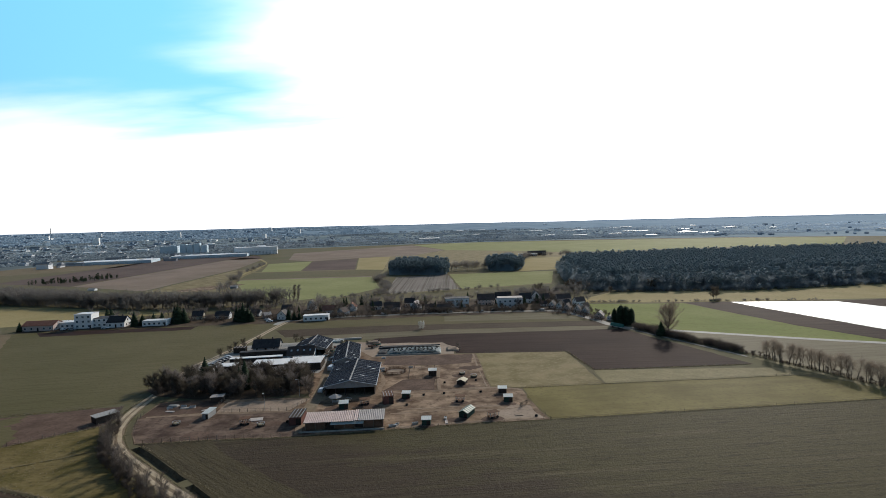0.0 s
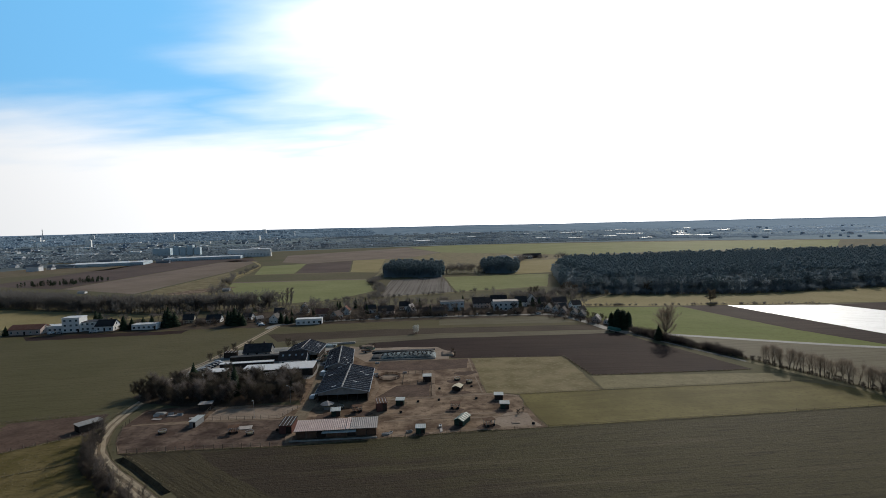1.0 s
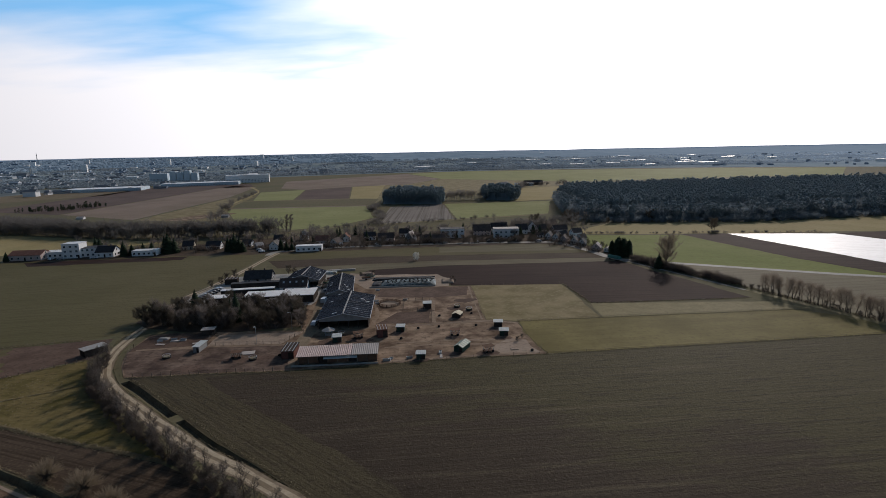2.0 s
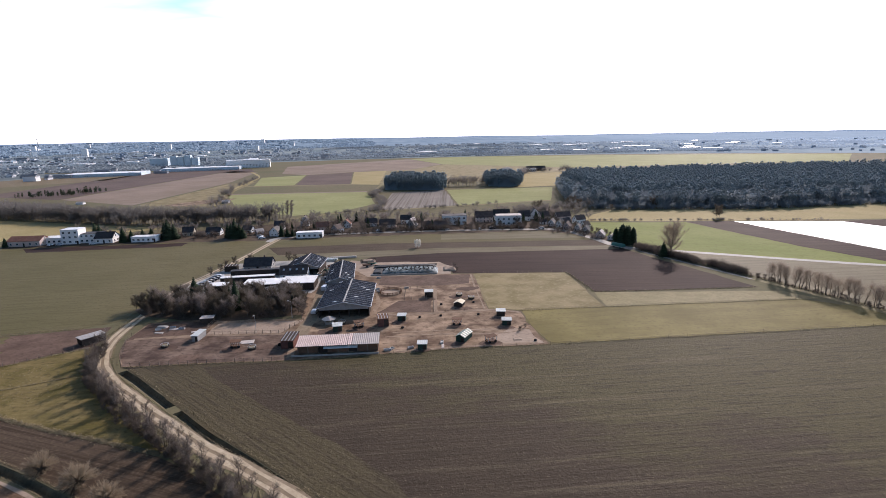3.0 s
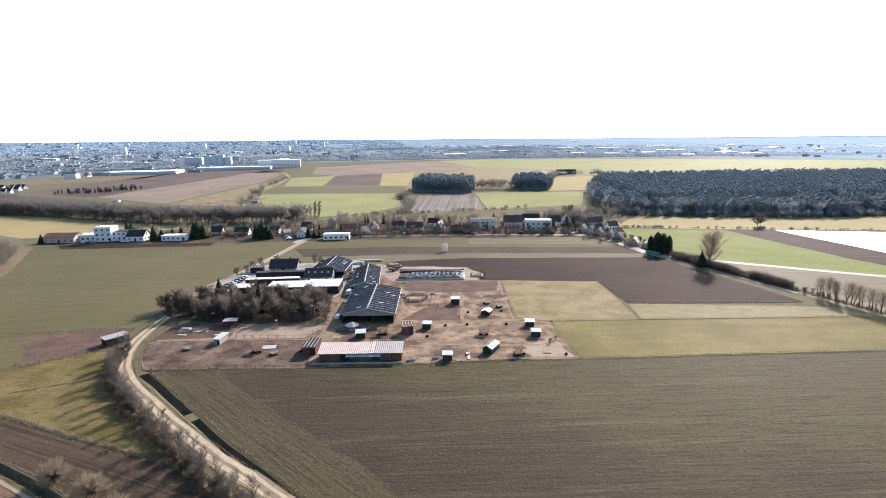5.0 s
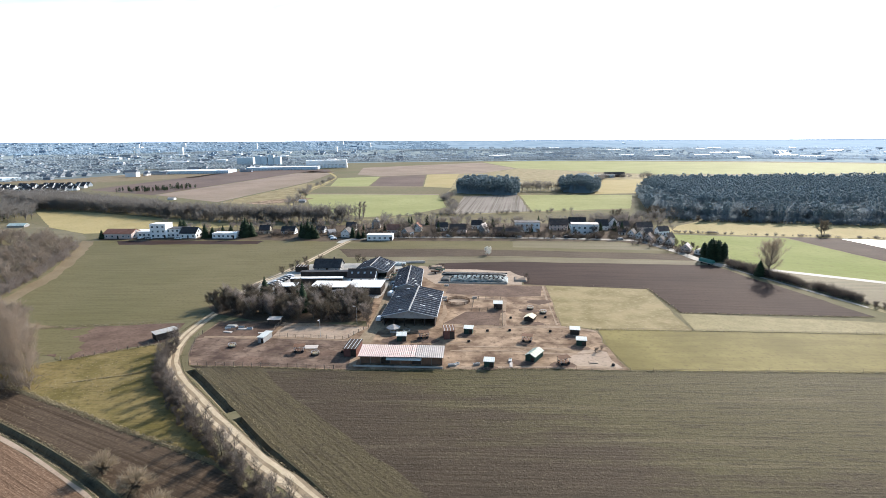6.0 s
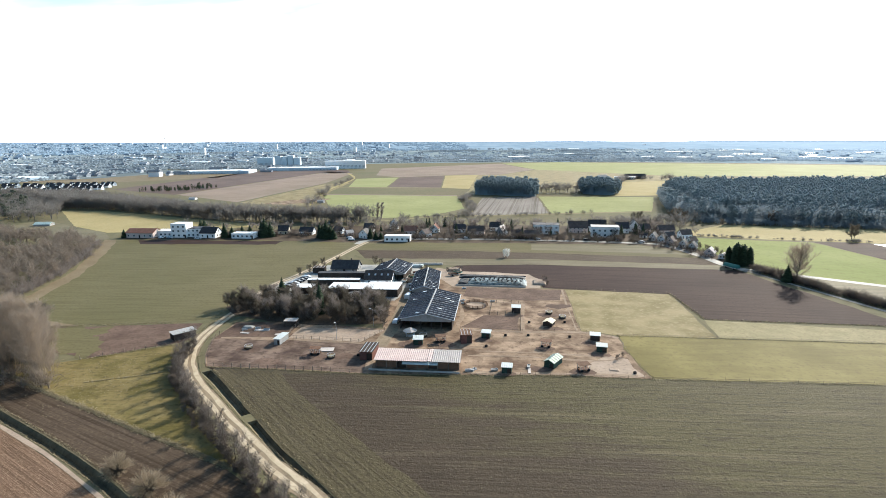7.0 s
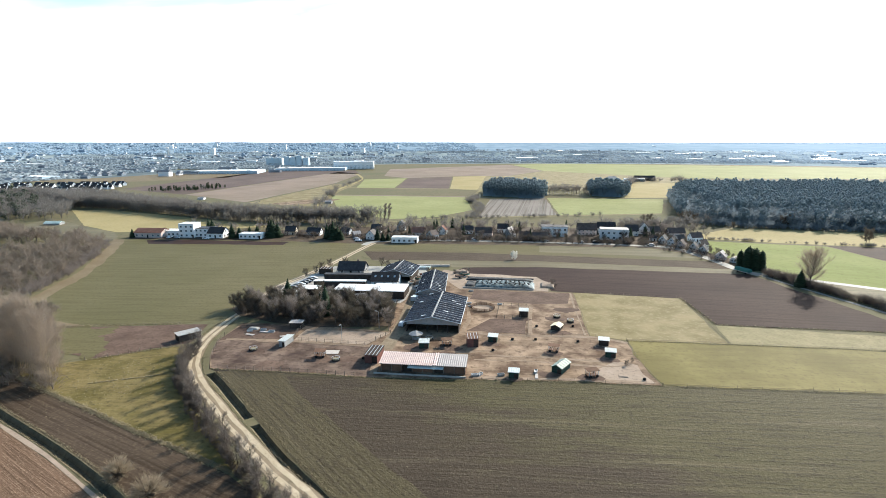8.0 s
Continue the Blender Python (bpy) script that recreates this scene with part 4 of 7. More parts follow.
def ditch(line, width, deep):
    geo = Geo()
    l, r = offset_line(line, width / 2), offset_line(line, -width / 2)
    a, b = offset_line(line, width * 0.16), offset_line(line, -width * 0.16)
    for i in range(len(line) - 1):
        rows = [((p[i][0], p[i][1], z), (p[i + 1][0], p[i + 1][1], z)) for p, z in ((r, 0.0), (b, -deep), (a, -deep), (l, 0.0))]
        for (p0, p1), (q0, q1) in zip(rows, rows[1:]):
            geo.poly(p0, p1, q1, q0)
    for i in (0, len(line) - 1):
        geo.poly((r[i][0], r[i][1], 0), (b[i][0], b[i][1], -deep), (a[i][0], a[i][1], -deep), (l[i][0], l[i][1], 0))
    return tagged(new("ditch", geo.mesh("ditch", M_BANK)), "steep dark earth drainage ditch beside a field", "ditch", kind="structure")


make_ground()
ditch(DITCH_A, 2.4, 1.0)
ditch(DITCH_B, 2.4, 1.0)
ditch(DITCH_C, 2.3, 1.0)

sheet("field", [(-8, 40), (-8.5, 67), (-21, 79), (-35, 91.6), (-46.8, 101), (-59.3, 112.8), (-61.6, 115), (-73, 125.8), (-85, 136.6), (-88, 138), (-67, 138.9), (-41, 139.1), (-12.8, 142), (9, 144.2), (33.4, 145.2), (90, 149), (142.5, 152.6), (152, 150), (230, 120), (230, 30), (60, 10)], 0.03, M_CROP, "broad brown field with sprouting winter crop in rows")
sheet("field", [(-85, 136.2), (-73, 125.4), (-61.8, 114.6), (-59.5, 112.4), (-47, 100.7), (-35.2, 91.3), (-21.2, 78.7), (-8.7, 66.7), (-8, 60), (4, 62), (-8, 84), (-17.4, 93.1), (-33.1, 106.9), (-57.9, 128.4), (-66, 138.4), (-80, 138.2)], 0.045, M_HEADLAND, "field headland with rows along the track", wobble=0.3)
sheet("grove_floor", [(-112, 190), (-104, 182), (-88, 176.6), (-68, 174.8), (-47.5, 179), (-49.5, 196), (-54, 206), (-70, 208), (-92, 210), (-108, 208)], 0.1, M_LITTER, "brown leaf litter under a grove")
sheet("field", [(-269, 317), (-239, 271), (-218, 235), (-200, 190), (-165, 162.5), (-119, 171.5), (-109, 178), (-110.5, 205), (-111.5, 225), (-108, 242), (-104, 275), (-101.5, 309), (-103, 322), (-156, 325), (-213, 322)], 0.03, M_LEFT, "wide smooth green-brown winter cereal field")
sheet("field", [(-247, 317.5), (-213, 321), (-150, 322.5), (-150, 312), (-190, 309), (-236, 305)], 0.055, M_PLOUGH, "dark bare soil strip before the works", wobble=1.0)
sheet("paddock", [(-88, 138.4), (-67, 139.3), (-41, 139.5), (-12.8, 142.4), (9, 144.6), (33.4, 145.6), (31, 160), (29.3, 175.5), (18.6, 179.3), (18, 205), (16.5, 229.5), (-24, 230), (-36, 240), (-46, 246), (-52, 236), (-51, 200), (-46, 174), (-80, 177), (-99, 174.5), (-98, 160), (-93, 146)], 0.05, M_DIRT, "trodden reddish-brown dirt horse paddock")
sheet("paddock", [(-87.6, 138.6), (-67, 139.5), (-42, 139.7), (-43, 150), (-46, 159.6), (-60, 160.4), (-76, 161.6), (-98, 158.6), (-92.6, 146)], 0.06, M_DIRT_YARD, "trodden brown dirt horse yard", wobble=0.7)
sheet("paddock", [(-98, 159), (-76, 162.5), (-76, 175), (-98, 173)], 0.07, M_DIRT_DARK, "churned dark dirt yard")
sheet("paddock", [(-74, 162), (-50, 161.6), (-45.4, 173), (-74, 172.2)], 0.08, M_SAND, "pale sandy riding yard")
sheet("paddock", [(-21, 178.5), (-1.8, 178), (-1.5, 192), (-14, 192)], 0.07, M_DIRT_DARK, "darker churned patch of paddock dirt")
sheet("paddock", [(-24, 215), (-2, 212), (14, 214), (15.5, 228), (-24, 229)], 0.07, M_DIRT_DARK, "darker churned patch of paddock dirt", wobble=1.2)
sheet("paddock", [(17, 146), (32, 146.8), (29.5, 158), (24, 160), (18, 153)], 0.07, M_SAND, "pale trampled paddock corner", wobble=1.0)
sheet("yard", [(-36, 239.5), (-30, 229), (7, 230), (8, 244), (2, 254), (-30, 256), (-42, 262), (-46, 250)], 0.08, M_SAND, "pale gravel storage yard", wobble=1.0)
sheet("yard", [(-106, 208), (-80, 205), (-50, 206), (-48, 232), (-50, 262), (-72, 266), (-98, 262), (-104, 240), (-107, 224)], 0.06, M_CONCRETE, "grey farmyard paving")
sheet("yard", [(-46.5, 158), (-41, 158.5), (-41, 173), (-44, 196), (-47, 225), (-50, 225), (-47, 196), (-45, 174)], 0.09, M_GRAVEL, "pale gravel farm drive", wobble=0.3)
sheet("meadow", [(16.8, 229.6), (57.6, 227.2), (60, 178.4), (30, 177), (18.8, 180)], 0.04, M_MEADOW, "worn pale yellow-green fenced meadow")
sheet("meadow", [(33.8, 146), (31, 160), (30, 176.6), (60.4, 177.8), (132, 180), (150, 167), (143.2, 153)], 0.045, M_MEADOW3, "smooth yellow-green meadow")
sheet("meadow", [(61.6, 196), (131.5, 191), (139, 180.8), (132, 180.4), (60.8, 178.4)], 0.05, M_VERGE, "pale dry grass strip")
sheet("field", [(-36, 263), (-33, 268), (1.4, 274), (99, 272.2), (126, 197), (62, 196.5), (58, 227.5), (17, 230), (8, 231), (7.5, 244), (2.5, 254), (-30, 256.5)], 0.04, M_PLOUGH, "freshly ploughed dark purple-brown field")
sheet("field", [(-84, 279), (1.5, 286.5), (96.5, 281.5), (99, 272.4), (1.4, 274.2), (-33, 268.4), (-64, 265)], 0.05, M_STUBBLE, "narrow olive-grey stubble strip")
sheet("field", [(-95, 300), (-40, 304), (2, 303), (91, 298), (96.3, 282), (1.5, 287), (-84, 279.4)], 0.04, M_DARKFIELD, "dark tilled strip below the village")
sheet("field", [(-95, 318), (-56, 326), (-2, 330), (68, 331), (83, 318), (91, 298.4), (2, 303.4), (-40, 304.4), (-95, 300.4)], 0.05, M_LEFT, "olive-brown strip field below the village")
sheet("field", [(4, 329), (66, 330.5), (80, 318), (86, 306), (4, 311)], 0.07, M_STUBBLE, "pale olive stubble patch")
sheet("meadow", [(-127.4, 138.1), (-105, 154.3), (-97.5, 139.5), (-90, 129), (-74, 112.5), (-61, 101.5), (-52, 93.2), (-56, 95), (-70, 100.4), (-84, 105.4), (-99.6, 111.4), (-121, 119.4), (-145, 129)], 0.04, M_MEADOW2, "sloping yellow-green meadow beside a hedge")
sheet("paddock", [(-163, 160.8), (-119, 170.5), (-110, 172), (-106, 160), (-105.6, 155), (-127, 139), (-145, 143), (-160, 150)], 0.05, M_DIRT_DARK, "dark churned paddock behind a low hut")
sheet("paddock", [(-164, 160.6), (-140, 165.5), (-136, 160), (-138, 155), (-131, 152), (-127, 146), (-126, 139.4), (-146, 142), (-162, 149)], 0.06, M_LEFT, "grassy end of a paddock", every=1.5, wobble=2.2)
sheet("field", [(-182, 141), (-170, 136), (-145, 128.4), (-121, 118.6), (-99, 110.4), (-84, 104.4), (-70, 99.4), (-56, 94), (-44, 86), (-24, 70), (-14, 60)] + offset_line(DITCH_C, 1.5)[::-1], 0.04, M_DARKFIELD, "narrow dark tilled field beside a ditch", wobble=0.3)
ribbon("track", offset_line(DITCH_C, -2.0), 0.8, 0.06, M_SAND, "narrow pale field margin path", 0.4)
sheet("field", offset_line(DITCH_C, -2.5) + [(-60, 10), (-260, 10), (-260, 150)], 0.04, M_CLOD, "reddish-brown cloddy bare field")
sheet("track", [(-270, 316), (-262, 317), (-233, 271), (-212.5, 235), (-195, 192), (-170, 168.5), (-150, 164), (-168, 162), (-200, 187), (-219, 234), (-240, 270)], 0.06, M_TAN, "pale worn track along a wood", wobble=0.8)
# right-hand side
sheet("field", [(105, 366), (111, 385), (139, 413), (250, 398), (370, 408), (320, 340), (199, 350), (150, 356)], 0.03, M_YELLOW, "strip of dry yellow grass below a forest")
sheet("field", [(106, 358), (168, 348.5), (189, 268), (206, 229), (260, 205), (200, 224), (126, 263.5), (113, 286), (96, 320)], 0.04, M_GREEN, "fresh bright green crop field")
sheet("field", [(169, 351), (199, 349), (224, 249), (262, 208), (206, 229.4), (189.4, 268)], 0.05, M_PLOUGH, "dark bare soil strip beside mulch film")
sheet("field", [(199.4, 347), (264, 336.5), (286, 290), (302, 235), (300, 215), (262, 210), (224.4, 249.5)], 0.05, M_FILM, "field covered with shining white mulch film")
sheet("field", [(264.6, 337), (330, 340), (345, 300), (330, 230), (302.5, 236), (286.5, 290)], 0.05, M_PLOUGH, "dark bare soil field")
sheet("meadow", [(124, 261.5), (200, 222), (262, 197), (310, 150), (240, 130), (156, 158), (134, 214)], 0.04, M_STUBBLE, "dull dry grassland behind a row of trees")
# beyond the village
sheet("field", [(-432, 453), (-338, 366), (-290, 342), (-254, 352), (-185, 382), (-229, 396), (-315, 428), (-382, 452)], 0.03, M_YELLOW, "yellow-green field below a tree belt")
sheet("field", [(-290, 341), (-338, 365), (-400, 400), (-380, 340), (-285, 315), (-268, 318)], 0.03, M_STUBBLE, "dull olive field corner by a wood")
sheet("village_green", [(-262, 319), (-213, 323), (-103, 323), (-56, 327), (68, 332), (97, 284), (106, 284), (106, 370), (90, 400), (-20, 400), (-100, 395), (-150, 372), (-262, 338)], 0.025, M_LITTER, "gardens and yards of a village", wobble=1.5)
sheet("field", [(-234, 611), (-75, 606), (-54, 493), (-79, 442), (-114, 428), (-173, 472)], 0.03, M_GREEN_HAZE, "fresh bright green crop field")
sheet("field", [(-291, 523), (-289, 764), (-258, 788), (-240, 654), (-203, 504)], 0.03, M_MEADOW, "olive winter field")
sheet("field", [(-414, 601), (-395, 1077), (-329, 1022), (-295, 785), (-297, 530)], 0.03, M_BROWN, "brown tilled field")
sheet("field", [(-557, 667), (-563, 1113), (-380, 1141), (-335, 1022), (-400, 1020), (-418, 601)], 0.03, M_SOIL_HAZE, "dark brown tilled field")
sheet("field", [(-236, 710), (-275, 870), (-211, 901), (-184, 715)], 0.03, M_GREEN_HAZE, "light green crop field")
sheet("field", [(-182, 715), (-209, 901), (-140, 948), (-109, 704)], 0.03, M_SOIL_HAZE, "dark brown ploughed field")
sheet("field", [(-266, 957), (-317, 1189), (-63, 1416), (18, 1132), (-43, 975), (-140, 954), (-211, 907)], 0.03, M_BROWN, "brown tilled field")
sheet("field", [(-107, 704), (-138, 948), (-83, 967), (-70, 691)], 0.03, M_YELLOW, "tan stubble field")
sheet("field", [(-60, 1420), (82, 1483), (300, 1420), (714, 1257), (900, 1150), (700, 900), (568, 930), (243, 930), (22, 1132)], 0.03, M_GREEN_HAZE, "wide light green meadow")
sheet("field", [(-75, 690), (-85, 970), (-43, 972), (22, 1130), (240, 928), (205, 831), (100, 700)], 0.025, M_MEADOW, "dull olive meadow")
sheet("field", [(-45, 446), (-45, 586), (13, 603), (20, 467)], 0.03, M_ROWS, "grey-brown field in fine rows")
sheet("field", [(22, 467), (15, 603), (135, 603), (108, 488)], 0.03, M_GREEN_HAZE, "light green meadow below a grove")
sheet("field", [(97, 612), (123, 804), (205, 831), (151, 622)], 0.03, M_YELLOW, "tan field beside a forest")
sheet("field", [(-867, 769), (-649, 796), (-540, 897), (-563, 1113), (-718, 1044), (-756, 885)], 0.03, M_TAN, "tan stubble field before the town")


def ridge(a):
    """Height of the skyline, by bearing in degrees."""
    z = 49 - 0.62 * (a + 10) if a < 20 else 30.4 - 0.30 * (a - 20)
    return max(14, min(72, z)) + 4 * noise.noise((a * 0.11, 0.3, 0.0)) + 1.5 * noise.noise((a * 0.5, 4.3, 0.0))


def far_z(x, y):
    """The far land rises slowly to the skyline."""
    d = math.hypot(x, y)
    f = max(0.0, min(1.0, (d - 1500) / 3200))
    return (ridge(math.degrees(math.atan2(x, y))) - 7) * f * f * (3 - 2 * f) if f else 0.0


def far_land(rings, material, label):
    g = Geo()
    rows = []
    for i in range(0, 96):
        a = radians(-95 + 2 * i)
        rows.append([(math.sin(a) * d, math.cos(a) * d, far_z(math.sin(a) * d, math.cos(a) * d) + 0.02) for d in rings])
    for p, q in zip(rows, rows[1:]):
        for k in range(len(rings) - 1):
            g.poly(p[k], q[k], q[k + 1], p[k + 1])
    return tagged(new("far_land", g.mesh("far_land", material)), label, "ground", kind="structure")


far_land((1495, 1700, 2000, 2400, 2700), M_FARLAND, "distant mix of woods, fields and town, tinted with haze")
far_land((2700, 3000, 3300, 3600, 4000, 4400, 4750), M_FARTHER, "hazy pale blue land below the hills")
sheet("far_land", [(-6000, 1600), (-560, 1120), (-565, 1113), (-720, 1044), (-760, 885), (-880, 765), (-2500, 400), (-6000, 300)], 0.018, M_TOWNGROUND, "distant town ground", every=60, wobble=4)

ribbon("road", ROAD, 3.9, 0.07, M_GRAVEL, "pale gravel farm track curving past a hedge", 0.5)
ribbon("wheel_track", ROAD, 1.1, 0.085, M_RUT, "worn pale wheel rut", 0.3, 0.95)
ribbon("wheel_track", ROAD, 1.1, 0.085, M_RUT, "worn pale wheel rut", 0.3, -0.95)
ribbon("road", smooth_line([(-100, 318), (-97, 330), (-70, 338), (-30, 341), (20, 341), (60, 338), (80, 333), (92, 305), (97, 285), (104, 270)], 4), 5.0, 0.08, M_ASPHALT, "pale village street", 0.3)
ribbon("road", smooth_line([(103.6, 270.8), (112.5, 249), (122.6, 226), (130, 208)], 4), 1.6, 0.085, M_ASPHALT, "narrow pale lane beside a hedge", 0.3)
ribbon("road", smooth_line([(100, 277), (112, 268), (124.4, 263), (169, 238.5), (201.5, 222.6), (262, 198), (330, 168)], 4), 4.2, 0.09, M_ASPHALT, "straight pale country road", 0.1)
ribbon("road", smooth_line([(131, 208), (140, 186), (149, 163), (156, 145)], 4), 2.6, 0.08, M_VERGE, "grassy lane beside a row of trees", 0.4)
sheet("field", [(-262, 520), (-238, 512), (-212, 540), (-206, 566), (-226, 568), (-246, 552)], 0.05, M_DIRT, "reddish bare patch of a soil dump", wobble=3.0)
ribbon("track", smooth_line([(-229, 397), (-105, 414), (-79, 436), (20, 462), (107, 484)], 4), 4.0, 0.05, M_VERGE, "field path beyond the village", 0.5)
ribbon("track", smooth_line([(-57, 442), (-46, 470), (-50, 520), (-66, 590), (-64, 752)], 4), 4.0, 0.05, M_VERGE, "curving field path", 0.5)
ribbon("track", smooth_line([(-209, 507), (-247, 652), (-280, 870), (-340, 1022)], 4), 5.0, 0.05, M_YELLOW, "pale field path", 0.5)
ribbon("track", smooth_line([(-240, 613), (-150, 611), (-75, 607)], 4), 9.0, 0.04, M_BROWN, "brown field margin", 0.5)
ribbon("track", [(-50, 702), (-250, 713)], 6.0, 0.045, M_VERGE, "pale field margin", 0.5)


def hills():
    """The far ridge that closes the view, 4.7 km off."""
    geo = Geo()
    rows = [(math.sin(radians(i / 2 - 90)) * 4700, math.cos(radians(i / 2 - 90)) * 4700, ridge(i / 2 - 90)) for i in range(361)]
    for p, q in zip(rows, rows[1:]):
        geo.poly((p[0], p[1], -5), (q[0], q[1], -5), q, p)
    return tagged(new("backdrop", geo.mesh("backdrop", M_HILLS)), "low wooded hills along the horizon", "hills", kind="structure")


hills()

# ---- buildings ----
WINDOW_FRAME = Geo().box(-0.6, -0.06, -0.7, 0.6, 0.0, 0.7).mesh("frame", M_WHITE)
WINDOW_PANE = Geo().box(-0.5, -0.075, -0.6, -0.04, -0.055, 0.6).box(0.04, -0.075, -0.6, 0.5, -0.055, 0.6).mesh("pane", M_GLASS)
DOOR = Geo().box(-0.5, -0.07, 0.0, 0.5, 0.0, 2.05).mesh("door", M_WOOD_DARK)


def window(parent, x, y, z, turn, wide=1.0):
    w = part("window", WINDOW_FRAME, None, parent)
    w.matrix_basis = pose(x, y, z, 0, 0, turn) @ Matrix.Diagonal((wide, 1, 1, 1))
    part("pane", WINDOW_PANE, None, w)


def gable_walls(w, d, eave, ridge):
    """Walls with gables at both ends of x; the ridge runs along x."""
    g = Geo()
    x, y = w / 2, d / 2
    g.poly((-x, -y, -0.2), (x, -y, -0.2), (x, -y, eave), (-x, -y, eave))
    g.poly((x, y, -0.2), (-x, y, -0.2), (-x, y, eave), (x, y, eave))
    g.poly((x, -y, -0.2), (x, y, -0.2), (x, y, eave), (x, 0, ridge), (x, -y, eave))
    g.poly((-x, y, -0.2), (-x, -y, -0.2), (-x, -y, eave), (-x, 0, ridge), (-x, y, eave))
    return g


def gable_roof(w, d, eave, ridge, over, side, thick=0.22):
    """One slope of a gable roof: side -1 or 1."""
    x, y = w / 2 + over, d / 2
    fall = (ridge - eave) / y
    e = (y + over) * side
    ez = eave - over * fall
    a, b, c, d2 = (-x, e, ez + thick), (x, e, ez + thick), (x, 0, ridge + thick), (-x, 0, ridge + thick)
    return Geo().slab(*((a, b, c, d2) if side < 0 else (d2, c, b, a)), thick)


def house(x, y, w, d, eave, ridge, turn=0, wall=None, roof=None, label="", windows=True, chimney=True, name="house", group="village houses", size=1.0):
    wall, roof = wall or M_WHITE, roof or M_ROOF_DARK
    h = thing(name, x, y, 0, turn, label or "gabled village house with pale walls and tiled roof", "house", group)
    if group == "village houses":
        size *= 0.72
    h.matrix_basis = pose(x, y, 0, 0, 0, turn) @ Matrix.Scale(size, 4)
    part("wall", gable_walls(w, d, eave, ridge), wall, h)
    for side in (-1, 1):
        part("roof", gable_roof(w, d, eave, ridge, 0.45, side), roof, h)
    if chimney:
        part("chimney", Geo().box(w * 0.18, 0.3, ridge - 0.8, w * 0.18 + 0.6, 0.9, ridge + 0.9), M_ROOF_BROWN, h)
    if windows:
        storeys = 2 if eave > 4.6 else 1
        n = max(2, int(w / 3.2))
        for s in range(storeys):
            for i in range(n):
                wx = -w / 2 + w * (i + 0.5) / n
                if s == 0 and i == n // 2:
                    door = part("door", DOOR, None, h)
                    door.matrix_basis = pose(wx, -d / 2, 0.0)
                else:
                    window(h, wx, -d / 2, 1.5 + 2.7 * s, 0)
        for sx, turn2 in ((1, 90), (-1, -90)):
            for wy in (-d * 0.2, d * 0.2):
                window(h, sx * w / 2, wy, 1.5, turn2)
            if ridge > 5.5:
                window(h, sx * w / 2, 0, min(eave + 0.9, ridge - 1.4), turn2)
    return h


def block(x, y, w, d, high, turn=0, wall=None, roof=None, label="", storeys=1, name="building", group="", category="building"):
    """A flat-roofed building with a parapet, window rows and a door."""
    b = thing(name, x, y, 0, turn, label, category, group)
    part("wall", Geo().box(-w / 2, -d / 2, -0.2, w / 2, d / 2, high), wall or M_WHITE, b)
    g = Geo().box(-w / 2 - 0.15, -d / 2 - 0.15, high, w / 2 + 0.15, d / 2 + 0.15, high + 0.22)
    part("roof", g, roof or M_MEMBRANE, b)
    n = max(2, int(w / 3.0))
    for s in range(storeys):
        for i in range(n):
            window(b, -w / 2 + w * (i + 0.5) / n, -d / 2, 1.5 + 2.9 * s, 0, 1.2)
    door = part("door", DOOR, None, b)
    door.matrix_basis = pose(w / 2 - 0.9, -d / 2 - 0.01, 0.0)
    return b


